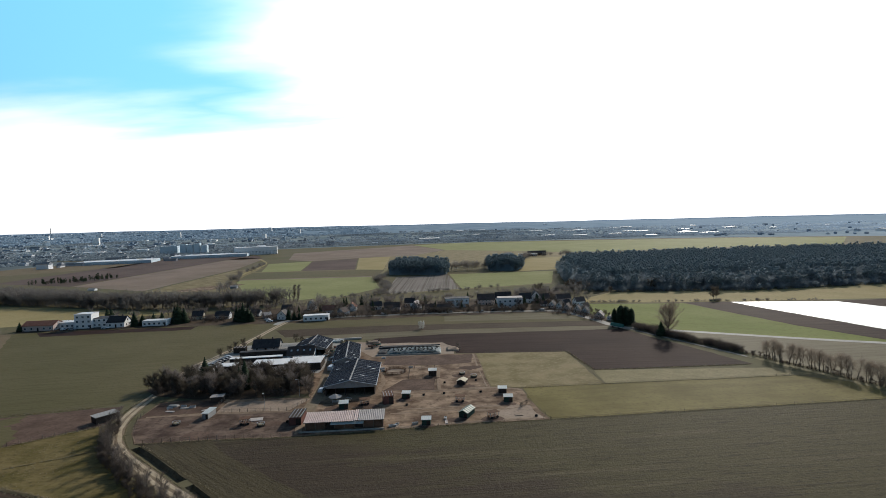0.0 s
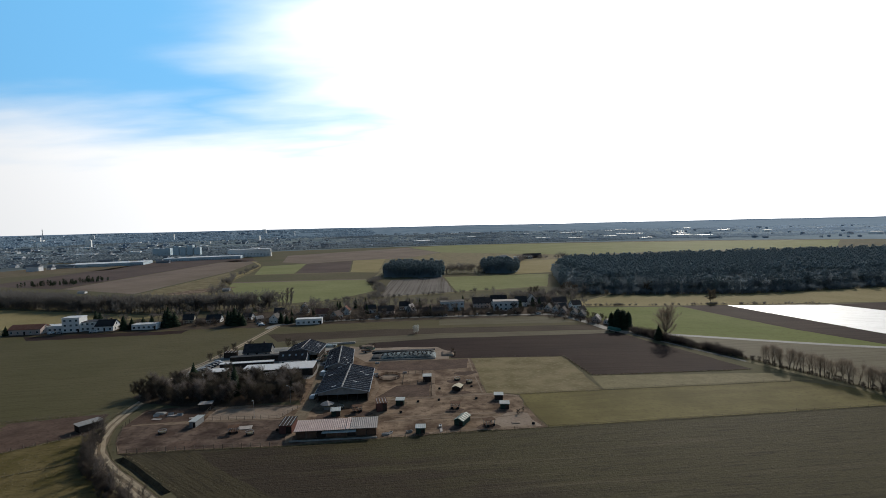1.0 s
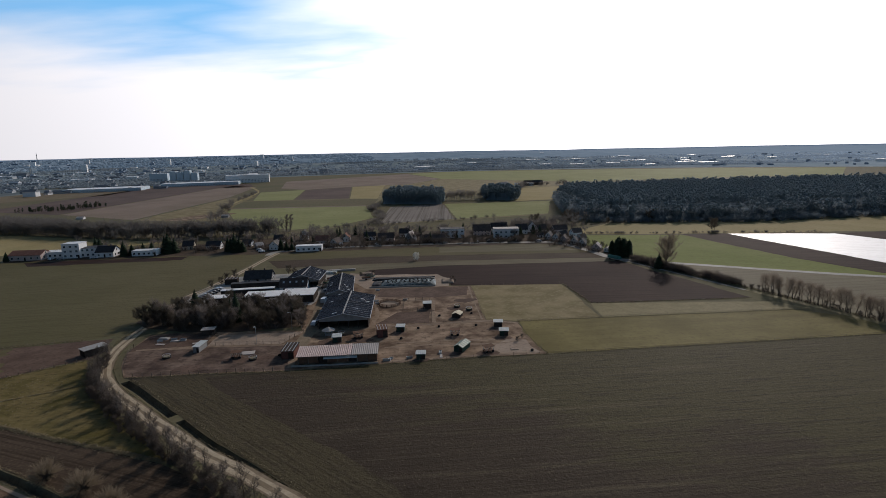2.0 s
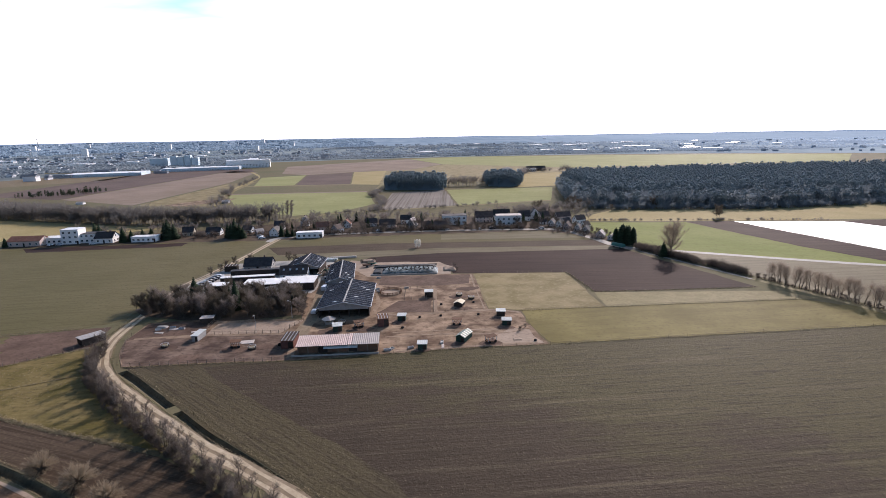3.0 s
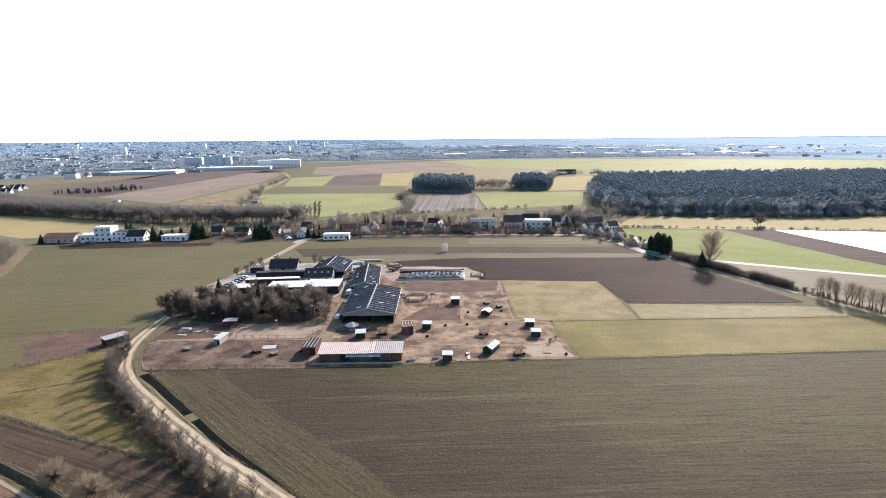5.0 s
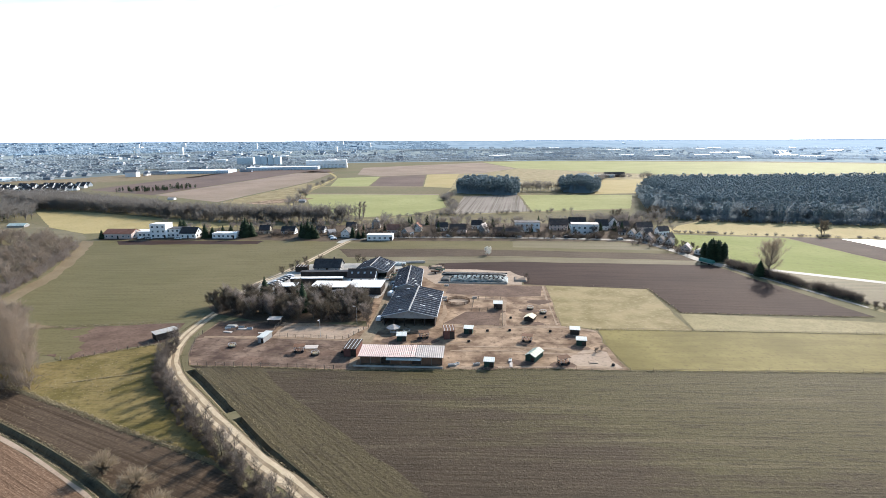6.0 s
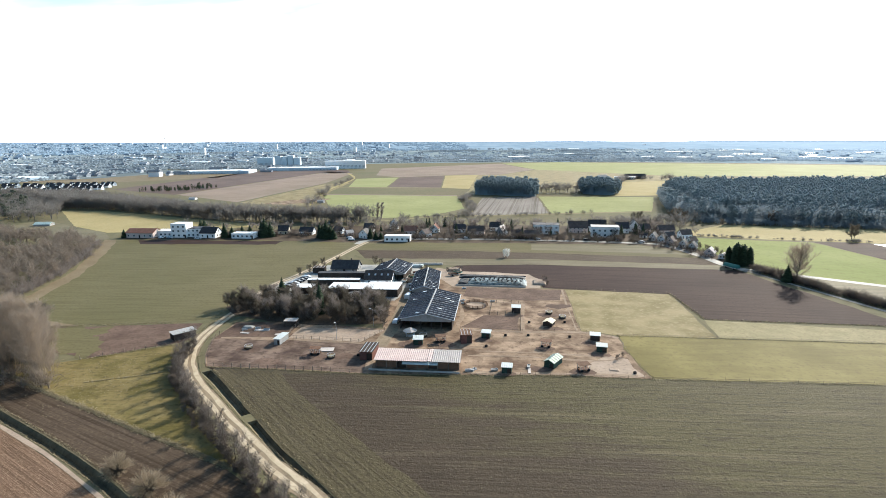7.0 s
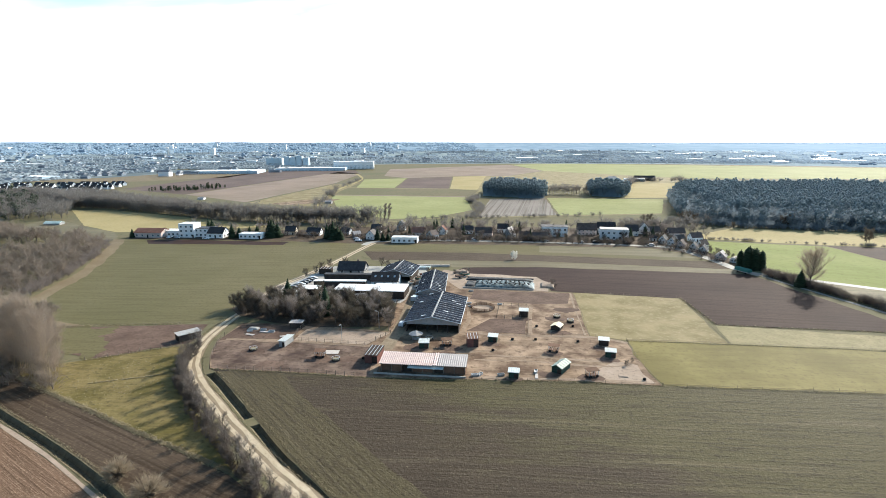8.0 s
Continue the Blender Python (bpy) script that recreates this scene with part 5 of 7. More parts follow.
def panel_barn(x0, x1, y0, y1, eave, ridge, label, columns, turn=0.0, lights=3, seed=1):
    """A wide barn whose ridge runs away from the yard; each slope bears long dark roof panels between pale ribs."""
    rnd = random.Random(seed)
    w, l = x1 - x0, y1 - y0
    b = thing("barn", (x0 + x1) / 2, (y0 + y1) / 2, 0, 90 + turn, label, "barn", "farm barns")
    g = Geo()
    t = 0.25
    hx, hy = l / 2, w / 2
    # long side walls and the back gable are closed, the front bay stands open
    g.box(-hx, -hy, -0.2, hx, -hy + t, eave).box(-hx, hy - t, -0.2, hx, hy, eave)
    g.poly((hx, -hy, -0.2), (hx, hy, -0.2), (hx, hy, eave), (hx, 0, ridge), (hx, -hy, eave))
    part("wall", g, M_WOOD_DARK, b)
    f = Geo()
    f.poly((-hx, hy, eave - 0.9), (-hx, -hy, eave - 0.9), (-hx, -hy, eave), (-hx, 0, ridge), (-hx, hy, eave))
    f.poly((-hx + t, -hy, eave - 0.9), (-hx + t, hy, eave - 0.9), (-hx + t, hy, eave), (-hx + t, 0, ridge), (-hx + t, -hy, eave))
    f.poly((-hx, -hy, eave - 0.9), (-hx, hy, eave - 0.9), (-hx + t, hy, eave - 0.9), (-hx + t, -hy, eave - 0.9))
    part("gable", f, M_GREYWALL, b, "pale boarded gable")
    for k in range(6):
        yy = -hy + 0.15 + (w - 0.3) * k / 5
        part("post", Geo().box(-hx + 0.02, yy - 0.13, -0.2, -hx + 0.28, yy + 0.13, eave - 0.9), M_WOOD_DARK, b)
    over = 0.8
    fall = (ridge - eave) / hy
    for side in (-1, 1):
        part("roof", gable_roof(l, w, eave, ridge, over, side, 0.2), M_RIB, b)
        slope_len = math.hypot(hy + over, (hy + over) * fall)
        step = (l + 2 * over) / columns
        me = Geo().box(-step / 2 + 0.23, 0.3, 0.0, step / 2 - 0.23, slope_len - 0.15, 0.07).mesh("panel", M_PANEL)
        clear = Geo().box(-step / 2 + 0.3, 0.0, 0.0, -step / 2 + 0.85, slope_len * 0.16, 0.04).mesh("skylight", M_SKYLIGHT)
        lean = math.degrees(math.atan(fall))
        lit = rnd.sample(range(columns), min(lights, columns))
        for k in range(columns):
            xx = -hx - over + step * (k + 0.5)
            m = pose(xx, 0, ridge + 0.215, 0, 0, 0 if side > 0 else 180) @ pose(0, 0, 0, -lean, 0, 0)
            p = part("panel", me, None, b)
            p.matrix_basis = m
            if k in lit:
                s = part("skylight", clear, None, p)
                s.matrix_basis = pose(0, slope_len * rnd.uniform(0.25, 0.7), 0.075)
    part("ridge_cap", Geo().slab((-hx - over, -0.13, ridge + 0.28), (hx + over, -0.13, ridge + 0.28), (hx + over, 0.13, ridge + 0.28), (-hx - over, 0.13, ridge + 0.28), 0.1), M_CONCRETE, b)
    return b


panel_barn(-41.2, -23.8, 175.4, 204.6, 3.6, 5.5, "wide open-fronted barn with dark panelled roof", 14, 2.4, seed=3)
panel_barn(-46.0, -36.0, 211.0, 241.5, 3.2, 4.9, "long barn with dark panelled roof behind another barn", 15, 6.6, seed=4)
panel_barn(-67.8, -53.2, 236.6, 254.5, 3.4, 5.8, "broad barn with dark panelled roof beside a farmhouse", 9, lights=3, seed=5)


def corrugated(w, d, z_front, z_back, waves, high=0.05):
    """A monopitch roof of corrugated sheet whose waves run down the slope."""
    g = Geo()
    steps = waves * 4
    for i in range(steps):
        xa, xb = -w / 2 + w * i / steps, -w / 2 + w * (i + 1) / steps
        za, zb = high * math.sin(i * math.pi / 2), high * math.sin((i + 1) * math.pi / 2)
        g.poly((xa, -d / 2, z_front + za), (xb, -d / 2, z_front + zb), (xb, d / 2, z_back + zb), (xa, d / 2, z_back + za))
    return g


def stable(x, y, w, d, roof_sections, label):
    """A long low timber stable with a corrugated roof that rises to the back, boxes with doors and a white front beam."""
    s = thing("stable", x, y, 0, 2.0, label, "stable")
    t = 0.15
    front, back = 2.5, 3.3
    part("wall", Geo().box(-w / 2, d / 2 - t, -0.2, w / 2, d / 2, back - 0.1), M_WOOD, s)
    for sx in (-1, 1):
        g = Geo()
        xa, xb = sx * w / 2, sx * (w / 2 - t)
        for xx in (xa, xb):
            g.poly((xx, -d / 2, -0.2), (xx, d / 2 - t, -0.2), (xx, d / 2 - t, back - 0.1), (xx, -d / 2, front - 0.1))
        g.poly((xa, -d / 2, -0.2), (xb, -d / 2, -0.2), (xb, -d / 2, front - 0.1), (xa, -d / 2, front - 0.1))
        part("side_wall", g, M_WOOD, s)
    bays = 8
    for k in range(bays):
        xa, xb = -w / 2 + w * k / bays + 0.1, -w / 2 + w * (k + 1) / bays - 0.1
        if k in (2, 5):
            part("door", Geo().box(xa + 0.2, -d / 2 + 0.25, 0.0, xb - 0.2, -d / 2 + 0.33, 2.2), M_WOOD_DARK, s)
        else:
            part("panel", Geo().box(xa, -d / 2 + 0.05, -0.2, xb, -d / 2 + 0.12, front - 0.15), M_WOOD, s)
    for k in range(bays + 1):
        xx = -w / 2 + 0.12 + (w - 0.24) * k / bays
        part("post", Geo().box(xx - 0.09, -d / 2 - 0.12, -0.2, xx + 0.09, -d / 2 + 0.03, front - 0.08), M_FENCE, s)
    xa = -w / 2 - 0.4
    for share, material, lift in roof_sections:
        ww = (w + 0.8) * share
        r = part("roof", corrugated(ww - 0.06, d + 1.6, front + lift, back + 0.25 + lift, int(ww / 0.55)), material, s)
        r.matrix_basis = pose(xa + ww / 2, 0, 0)
        b = part("roof_edge", Geo().box(-ww / 2 + 0.05, -d / 2 - 0.85, front - 0.16 + lift, ww / 2 - 0.05, -d / 2 - 0.7, front - 0.06 + lift), M_FENCE, s)
        b.matrix_basis = pose(xa + ww / 2, 0, 0)
        xa += ww
    part("canopy", Geo().slab((-w * 0.17, -d / 2 - 1.6, 1.9), (w * 0.25, -d / 2 - 1.6, 1.9), (w * 0.25, -d / 2 - 0.2, 2.15), (-w * 0.17, -d / 2 - 0.2, 2.15), 0.08), M_PALEROOF, s, "pale sheet canopy over the stable doors")
    part("plinth", Geo().box(-w / 2 - 1.5, -d / 2 - 2.3, -0.1, w / 2 + 0.3, -d / 2 - 2.0, 0.45), M_CONCRETE, s, "low concrete kerb before the stable")
    return s


stable(-28.8, 146.6, 23.2, 4.6, [(0.62, M_ROOF_PINK, 0.0), (0.05, M_ROOF_PINK, 0.12), (0.33, M_ROOF_PALE, 0.05)], "long low brown timber stable with a rosy corrugated roof")


def shed(x, y, w, d, high, turn, wall, roof, label, pitch=0.35, gable=False, open_front=False, ribs=4, name="shelter", group="paddock shelters"):
    """A small field shelter: boarded walls, a framed opening and a ribbed roof."""
    s = thing(name, x, y, 0, turn, label, "shelter", group)
    if group == "paddock shelters":
        w, d, high = w * 0.88, d * 0.88, high * 0.84
    t = 0.08
    hw, hd = w / 2, d / 2
    part("back_wall", Geo().box(-hw, hd - t, -0.1, hw, hd, high), wall, s)
    for sx in (-1, 1):
        part("side_wall", Geo().box(min(sx * hw, sx * (hw - t)), -hd, -0.1, max(sx * hw, sx * (hw - t)), hd - t, high), wall, s)
    if open_front:
        part("front_rail", Geo().box(-hw + t, -hd, high - 0.35, hw - t, -hd + t, high), wall, s)
        part("post", Geo().box(-0.07, -hd, -0.1, 0.07, -hd + 0.14, high - 0.35), M_FENCE, s)
    else:
        part("front_wall", Geo().box(-hw + t, -hd, -0.1, hw * 0.1, -hd + t, high).box(hw * 0.1, -hd, high - 0.4, hw - t, -hd + t, high), wall, s)
        part("door", Geo().box(hw * 0.1, -hd + 0.09, 0.0, hw - t, -hd + 0.14, high - 0.42), M_WOOD_DARK, s)
    over = 0.25
    if gable:
        part("gable", Geo().slab((-hw, -hd, high), (hw, -hd, high), (hw, -hd + 0.05, high), (-hw, -hd + 0.05, high), 0.05), wall, s)
        g = Geo()
        g.poly((-hw, -hd, high), (hw, -hd, high), (0, -hd, high + pitch * hw))
        g.poly((hw, hd, high), (-hw, hd, high), (0, hd, high + pitch * hw))
        part("gable", g, wall, s)
        top = high + pitch * hw
        low = high - over * pitch
        for sx in (-1, 1):
            a, b, c, e = (sx * (hw + over), -hd - over, low + 0.07), (sx * (hw + over), hd + over, low + 0.07), (0, hd + over, top + 0.07), (0, -hd - over, top + 0.07)
            part("roof", Geo().slab(*((a, b, c, e) if sx > 0 else (e, c, b, a)), 0.07), roof, s)
            for k in range(ribs):
                yy = -hd - over + (d + 2 * over) * (k + 0.5) / ribs
                part("rib", Geo().slab((sx * (hw + over), yy - 0.12, low + 0.11), (sx * (hw + over), yy + 0.12, low + 0.11), (0, yy + 0.12, top + 0.11), (0, yy - 0.12, top + 0.11), 0.03), M_PALEROOF, s)
    else:
        zf, zb = high + 0.1 + pitch * 0.5, high + 0.1
        part("roof", Geo().slab((-hw - over, -hd - over, zb), (hw + over, -hd - over, zb), (hw + over, hd + over, zf), (-hw - over, hd + over, zf), 0.1), roof, s)
        for k in range(ribs):
            xx = -hw - over + (w + 2 * over) * (k + 0.5) / ribs
            part("rib", Geo().slab((xx - 0.06, -hd - over, zb + 0.045), (xx + 0.06, -hd - over, zb + 0.045), (xx + 0.06, hd + over, zf + 0.045), (xx - 0.06, hd + over, zf + 0.045), 0.05), M_RIB, s)
    return s


# field shelters in the paddocks
shed(-44.4, 151.6, 4.2, 8.0, 3.0, 0, M_WOOD_RED, M_WOOD_DARK, "red-walled shed with a dark flat roof beside the stable", 0.2, name="shed")
shed(-32.0, 162.6, 3.2, 3.4, 2.2, 8, M_GREENWALL, M_PALEROOF, "dark shelter with a pale sheet roof near the barn")
shed(-17.6, 166.2, 3.8, 4.4, 3.4, 12, M_WOOD_RED, M_WOOD, "tall reddish-brown timber shelter on paddock dirt", 0.6)
shed(-11.6, 170.6, 3.0, 2.8, 2.2, -4, M_GREENWALL, M_PALEROOF, "dark green shelter with a pale sheet roof")
shed(-2.6, 197.0, 3.4, 3.4, 2.6, 0, M_WOOD_DARK, M_PALEROOF, "dark timber shelter with a ribbed grey roof")
shed(8.6, 184.6, 3.4, 4.0, 1.7, -20, M_WOOD_DARK, M_CREAMROOF, "dark shelter with a cream canvas roof on paddock dirt", 0.4, gable=True, ribs=0)
shed(22.2, 172.6, 3.2, 2.8, 2.1, -6, M_WOOD_DARK, M_PALEROOF, "dark shelter with a pale ribbed sheet roof")
shed(23.0, 163.5, 3.2, 2.8, 2.1, -6, M_GREENWALL, M_PALEROOF, "dark shelter with a pale ribbed sheet roof")
shed(8.4, 151.6, 3.2, 6.4, 2.1, -28, M_GREENWALL, M_GREENSHEET, "long dark green shelter with a ribbed green gabled roof", 0.5, gable=True, ribs=5)
shed(-4.2, 145.2, 2.9, 2.7, 2.2, -2, M_GREENWALL, M_PALEROOF, "dark green shelter with a pale sheet roof by the fence", ribs=5)
shed(-75.0, 158.8, 2.2, 6.2, 2.3, -4, M_GREYWALL, M_PALEROOF, "small pale container shed beside a yard fence", 0.1, name="shed")
shed(-78.2, 173.6, 4.6, 3.0, 2.4, 8, M_WOOD_DARK, M_ROOF_PALE, "low dark shed at the edge of a grove", 0.2, name="shed")
# the hut's wall colour is dark partly to imitate its shaded side
shed(-108.4, 158.6, 4.4, 7.6, 2.6, -38, M_WOOD_DARK, M_CONCRETE, "low flat-roofed hut with shade-darkened walls beside the farm track", 0.15, name="hut")

# farmhouse yard
# grey render stands in for shade on the white walls
house(-84.6, 251.0, 12.4, 8.6, 2.3, 5.4, 4, M_GREYWALL, M_ROOF_DARK, "white farmhouse greyed for shade, with a dark tiled roof", group="farm buildings")
h = house(-62.8, 231.5, 11.6, 8.4, 2.8, 5.6, 4, M_WHITE, M_ROOF_BROWN, "farm building with a brown roof and skylights", group="farm buildings", chimney=False)
for k in range(4):
    s = part("skylight", Geo().box(-0.4, -0.55, 0, 0.4, 0.55, 0.06), M_SKYLIGHT, h)
    s.matrix_basis = pose(-4.2 + 2.8 * k, -2.3, 4.4, math.degrees(math.atan(2.7 / 4.2)), 0, 0)
shed(-96.8, 247.4, 5.6, 3.6, 2.6, 4, M_WOOD_DARK, M_WOOD_DARK, "black timber shed beside the farmhouse", 0.2, name="shed", group="farm buildings")
block(-81.3, 224.4, 22.4, 2.8, 3.0, 6, M_WOOD_DARK, M_MEMBRANE, "long narrow dark store with a white flat roof", 0, group="farm buildings")
block(-71.5, 214.6, 15.0, 9.4, 3.0, 3, M_WOOD_DARK, M_MEMBRANE, "low farm store with a shining white flat roof", 0, group="farm buildings")
block(-57.0, 216.2, 13.6, 11.4, 3.05, 3, M_WOOD_DARK, M_MEMBRANE, "low farm store with a shining white flat roof", 0, group="farm buildings")
block(-90.0, 213.0, 8.0, 5.6, 2.8, 6, M_WOOD_DARK, M_MEMBRANE, "small farm store with a white flat roof", 0, group="farm buildings")
block(-80.0, 238.0, 26.0, 3.2, 2.6, 6, M_WOOD_DARK, M_ROOF_DARK, "long dark open-sided store in the farmyard", 0, group="farm buildings")


house(-65, 203, 4.4, 4.0, 2.3, 4.0, 30, M_WHITE, M_ROOF_PALE, "small white hut amid leafless trees", windows=False, chimney=False, group="farm buildings")


# village
W, C, P, G = M_WHITE, M_CREAM, M_PINK, M_GREYWALL
D, B, R = M_ROOF_DARK, M_ROOF_BROWN, M_ROOF_RED
L_DARK, L_BROWN, L_RED = "white gabled village house with dark tiled roof", "village house with pale walls and brown tiled roof", "village house with weathered red tiled roof"
house(-162.4, 351, 9.5, 8, 3.4, 7.6, 8, C, D, "cream gabled house with a dark roof")
house(-145.2, 350, 13, 8, 3.2, 6.8, 0, W, D, L_DARK)
house(-114.8, 347, 6.5, 6, 2.6, 5.0, 40, P, M_ROOF_PALE, "low outbuilding with a pale sloping roof", windows=False, chimney=False)
house(-101.9, 340, 8, 8.5, 4.2, 8.2, 78, W, D, L_DARK)
house(-106, 364, 9, 8, 4.0, 8.0, 5, W, D, L_DARK)
block(-78, 331, 16, 6, 3.4, 4, W, M_MEMBRANE, "long low white flat-roofed building at the village edge", group="village houses")
house(-91.5, 377, 5, 8, 5.5, 9.5, 90, W, D, L_DARK)
house(-74.8, 356, 11.5, 8, 3.8, 7.8, 4, P, R, L_RED)
house(-63.6, 347, 8.5, 8, 3.6, 7.2, 60, W, B, L_BROWN)
house(-60, 364, 7, 8, 4.2, 8.0, 85, W, R, L_RED)
house(-43.5, 368, 10.5, 8, 3.8, 7.4, 10, W, D, L_DARK)
house(-31.3, 358, 15, 9, 4.2, 8.2, 0, P, B, "broad farm building with brown tiled roof", windows=False)
house(-14.6, 356, 9.7, 8, 3.2, 9.4, 70, G, M_ROOF_PALE, "house with a pale steep shining roof")
house(-5, 352, 9, 8, 3.2, 6.6, 0, P, B, L_BROWN)
house(4.3, 350, 12, 9, 3.0, 6.8, 0, G, B, "grey village house with brown roof")
block(14.2, 368, 16.5, 9, 6.2, 0, W, M_ROOF_DARK, "white two-storey village building", 2, group="village houses")
house(35.5, 374, 17, 10, 5.2, 10.4, 0, P, B, "large brown-roofed village house", windows=True)
block(50.7, 359, 17, 9, 6.6, -3, W, M_ROOF_PALE, "white two-storey village building with a pale roof", 2, group="village houses")
house(49, 383, 16, 9, 5, 10, 0, W, D, L_DARK)
house(64.1, 375, 11, 9, 4.8, 9.6, 0, W, D, L_DARK)
house(73, 382, 6, 9, 5.4, 10.4, 90, W, D, L_DARK)
house(78, 374, 9, 8, 4.4, 8.6, 15, P, B, L_BROWN)
house(74.3, 357, 6, 5, 2.6, 4.2, -20, W, D, "low white village outbuilding", chimney=False)
house(78.6, 349.5, 8, 5.8, 3.2, 6.6, 62, W, D, L_DARK)
house(82.4, 344, 8, 5.8, 3.2, 6.6, 62, W, D, L_DARK)
house(85.4, 335.5, 8, 6.2, 3.2, 6.6, 62, P, B, L_BROWN)
house(91, 372, 14, 8, 4.2, 8.0, 10, P, B, L_BROWN)
house(99, 358, 10, 7, 3.8, 7.4, 20, W, B, L_BROWN)
house(90.2, 328, 7, 5.6, 3.2, 6.4, 62, W, D, L_DARK)
house(93.0, 320, 7.5, 5.8, 3.2, 6.6, 62, W, D, L_DARK)
house(97.5, 305.5, 8, 7, 2.8, 6.0, 62, P, M_ROOF_PALE, "rosy house with a pale grey roof")
house(102, 299, 6, 5, 2.4, 3.8, 60, W, M_ROOF_PALE, "low pale outbuilding with a flat-pitched roof", chimney=False)
house(88, 350, 8, 6, 3.4, 7.0, 30, W, D, L_DARK)
house(97, 336, 8, 6, 3.2, 6.6, 40, W, B, L_BROWN)
house(-20, 377, 10, 8, 4, 8, 0, W, D, L_DARK)
house(-125, 356, 9, 7, 3, 6, -8, W, B, L_BROWN)

# works at the village edge
house(-252, 330, 19, 10, 3.4, 5.6, 2, P, R, "long red-roofed brick workshop", chimney=False, group="works buildings")
block(-238, 336, 15, 9, 3.6, 4, W, M_MEMBRANE, "low white flat-roofed workshop hall", group="works buildings")
block(-226, 333, 10.4, 9, 9.0, 4, W, M_MEMBRANE, "tall white tower block of a works", 3, group="works buildings")
block(-216, 336, 12, 9, 5.6, 4, W, M_ROOF_DARK, "white two-storey works office", 2, group="works buildings")
house(-205.5, 333, 10.6, 8.4, 3.4, 6.6, 2, W, D, "white house with a large dark roof", group="works buildings")
block(-181.4, 333, 15, 7, 3.2, 2, W, M_MEMBRANE, "low white bungalow with a flat roof", group="works buildings")
house(-366, 368, 17, 8, 1.9, 3.8, 10, G, M_GREENPALE, "low barn with a pale green-white roof beside a wood", windows=False, chimney=False)
house(-205, 530, 9, 6, 2.6, 4, 0, G, M_ROOF_PALE, "small pale field barn", windows=False, chimney=False)
house(-361, 552, 10, 7, 2, 3.6, 0, W, M_ROOF_PALE, "small pale field barn", windows=False, chimney=False)

# far farm and settlement
house(168, 880, 42, 16, 5, 10, 0, M_WOOD_DARK, D, "large dark barn beyond a grove", windows=False, chimney=False)
block(150, 862, 30, 8, 4, 0, W, M_MEMBRANE, "long white farm store", group="")
house(120, 880, 18, 12, 4, 8, 20, W, M_ROOF_PALE, "farm building with a pale shining roof", windows=False)
rnd = random.Random(77)
for k in range(120):
    f = (k % 30) / 29
    row = k // 30
    house(-780 + 225 * f + rnd.uniform(-5, 5) - 14 * row, 590 + 60 * f + 30 * (row - 0.6) + rnd.uniform(-6, 6), rnd.uniform(8, 10), 7.0, 3.8, 8.0, rnd.choice((-12, -17, -8, -22, 4)), W, D, "white gabled settlement house with dark roof", chimney=False, windows=row == 0 and k % 2 == 0, group="settlement houses", size=0.8)

# works halls and town
block(-905, 850, 150, 30, 5, -14, M_BLUE, M_MEMBRANE, "long pale industrial hall", group="town halls", name="industrial_hall")
block(-612, 1030, 130, 60, 5.5, 12, M_BLUE, M_MEMBRANE, "long low pale-roofed industrial hall", group="town halls", name="industrial_hall")
block(-480, 1140, 150, 50, 6, 12, M_BLUE, M_MEMBRANE, "long low pale-roofed industrial hall", group="town halls", name="industrial_hall")
block(-660, 1330, 40, 25, 21, 10, M_BLUE, M_HALL, "pale blue factory block", 3, group="town blocks", name="factory_block")
for k, (dx, high) in enumerate(((0, 26), (16, 24), (33, 27), (50, 22))):
    block(-612 + dx, 1300, 14, 18, high, 10, M_BLUE, M_HALL, "tall pale blue silo tower of a factory", 2, group="town blocks", name="silo_tower")
block(-404, 1200, 90, 30, 17, 14, W, M_MEMBRANE, "long white factory building", 3, group="town blocks", name="factory_block")
for k in range(14):
    a = radians(rnd.uniform(-46, -12))
    d = rnd.uniform(2000, 3600)
    tower = block(math.sin(a) * d, math.cos(a) * d, rnd.uniform(12, 20), 14, rnd.uniform(15, 30), math.degrees(-a) + rnd.uniform(-20, 20), W, M_MEMBRANE, "pale distant high-rise block", 3, group="high-rise blocks", name="high_rise")
    tower.location.z = far_z(tower.location.x, tower.location.y)
mast = thing("radio_tower", -2665, 3750, far_z(-2665, 3750), 0, "slim grey radio tower on the skyline", "tower")
part("shaft", Geo().tube((0, 0, 0), (0, 0, 44), 2.6, 1.6, 8), M_CONCRETE, mast)
part("pod", Geo().tube((0, 0, 34), (0, 0, 39), 2.8, 4, 10, True), M_CONCRETE, mast)
part("aerial", Geo().tube((0, 0, 44), (0, 0, 58), 1.1, 0.5, 5), M_STEEL, mast)


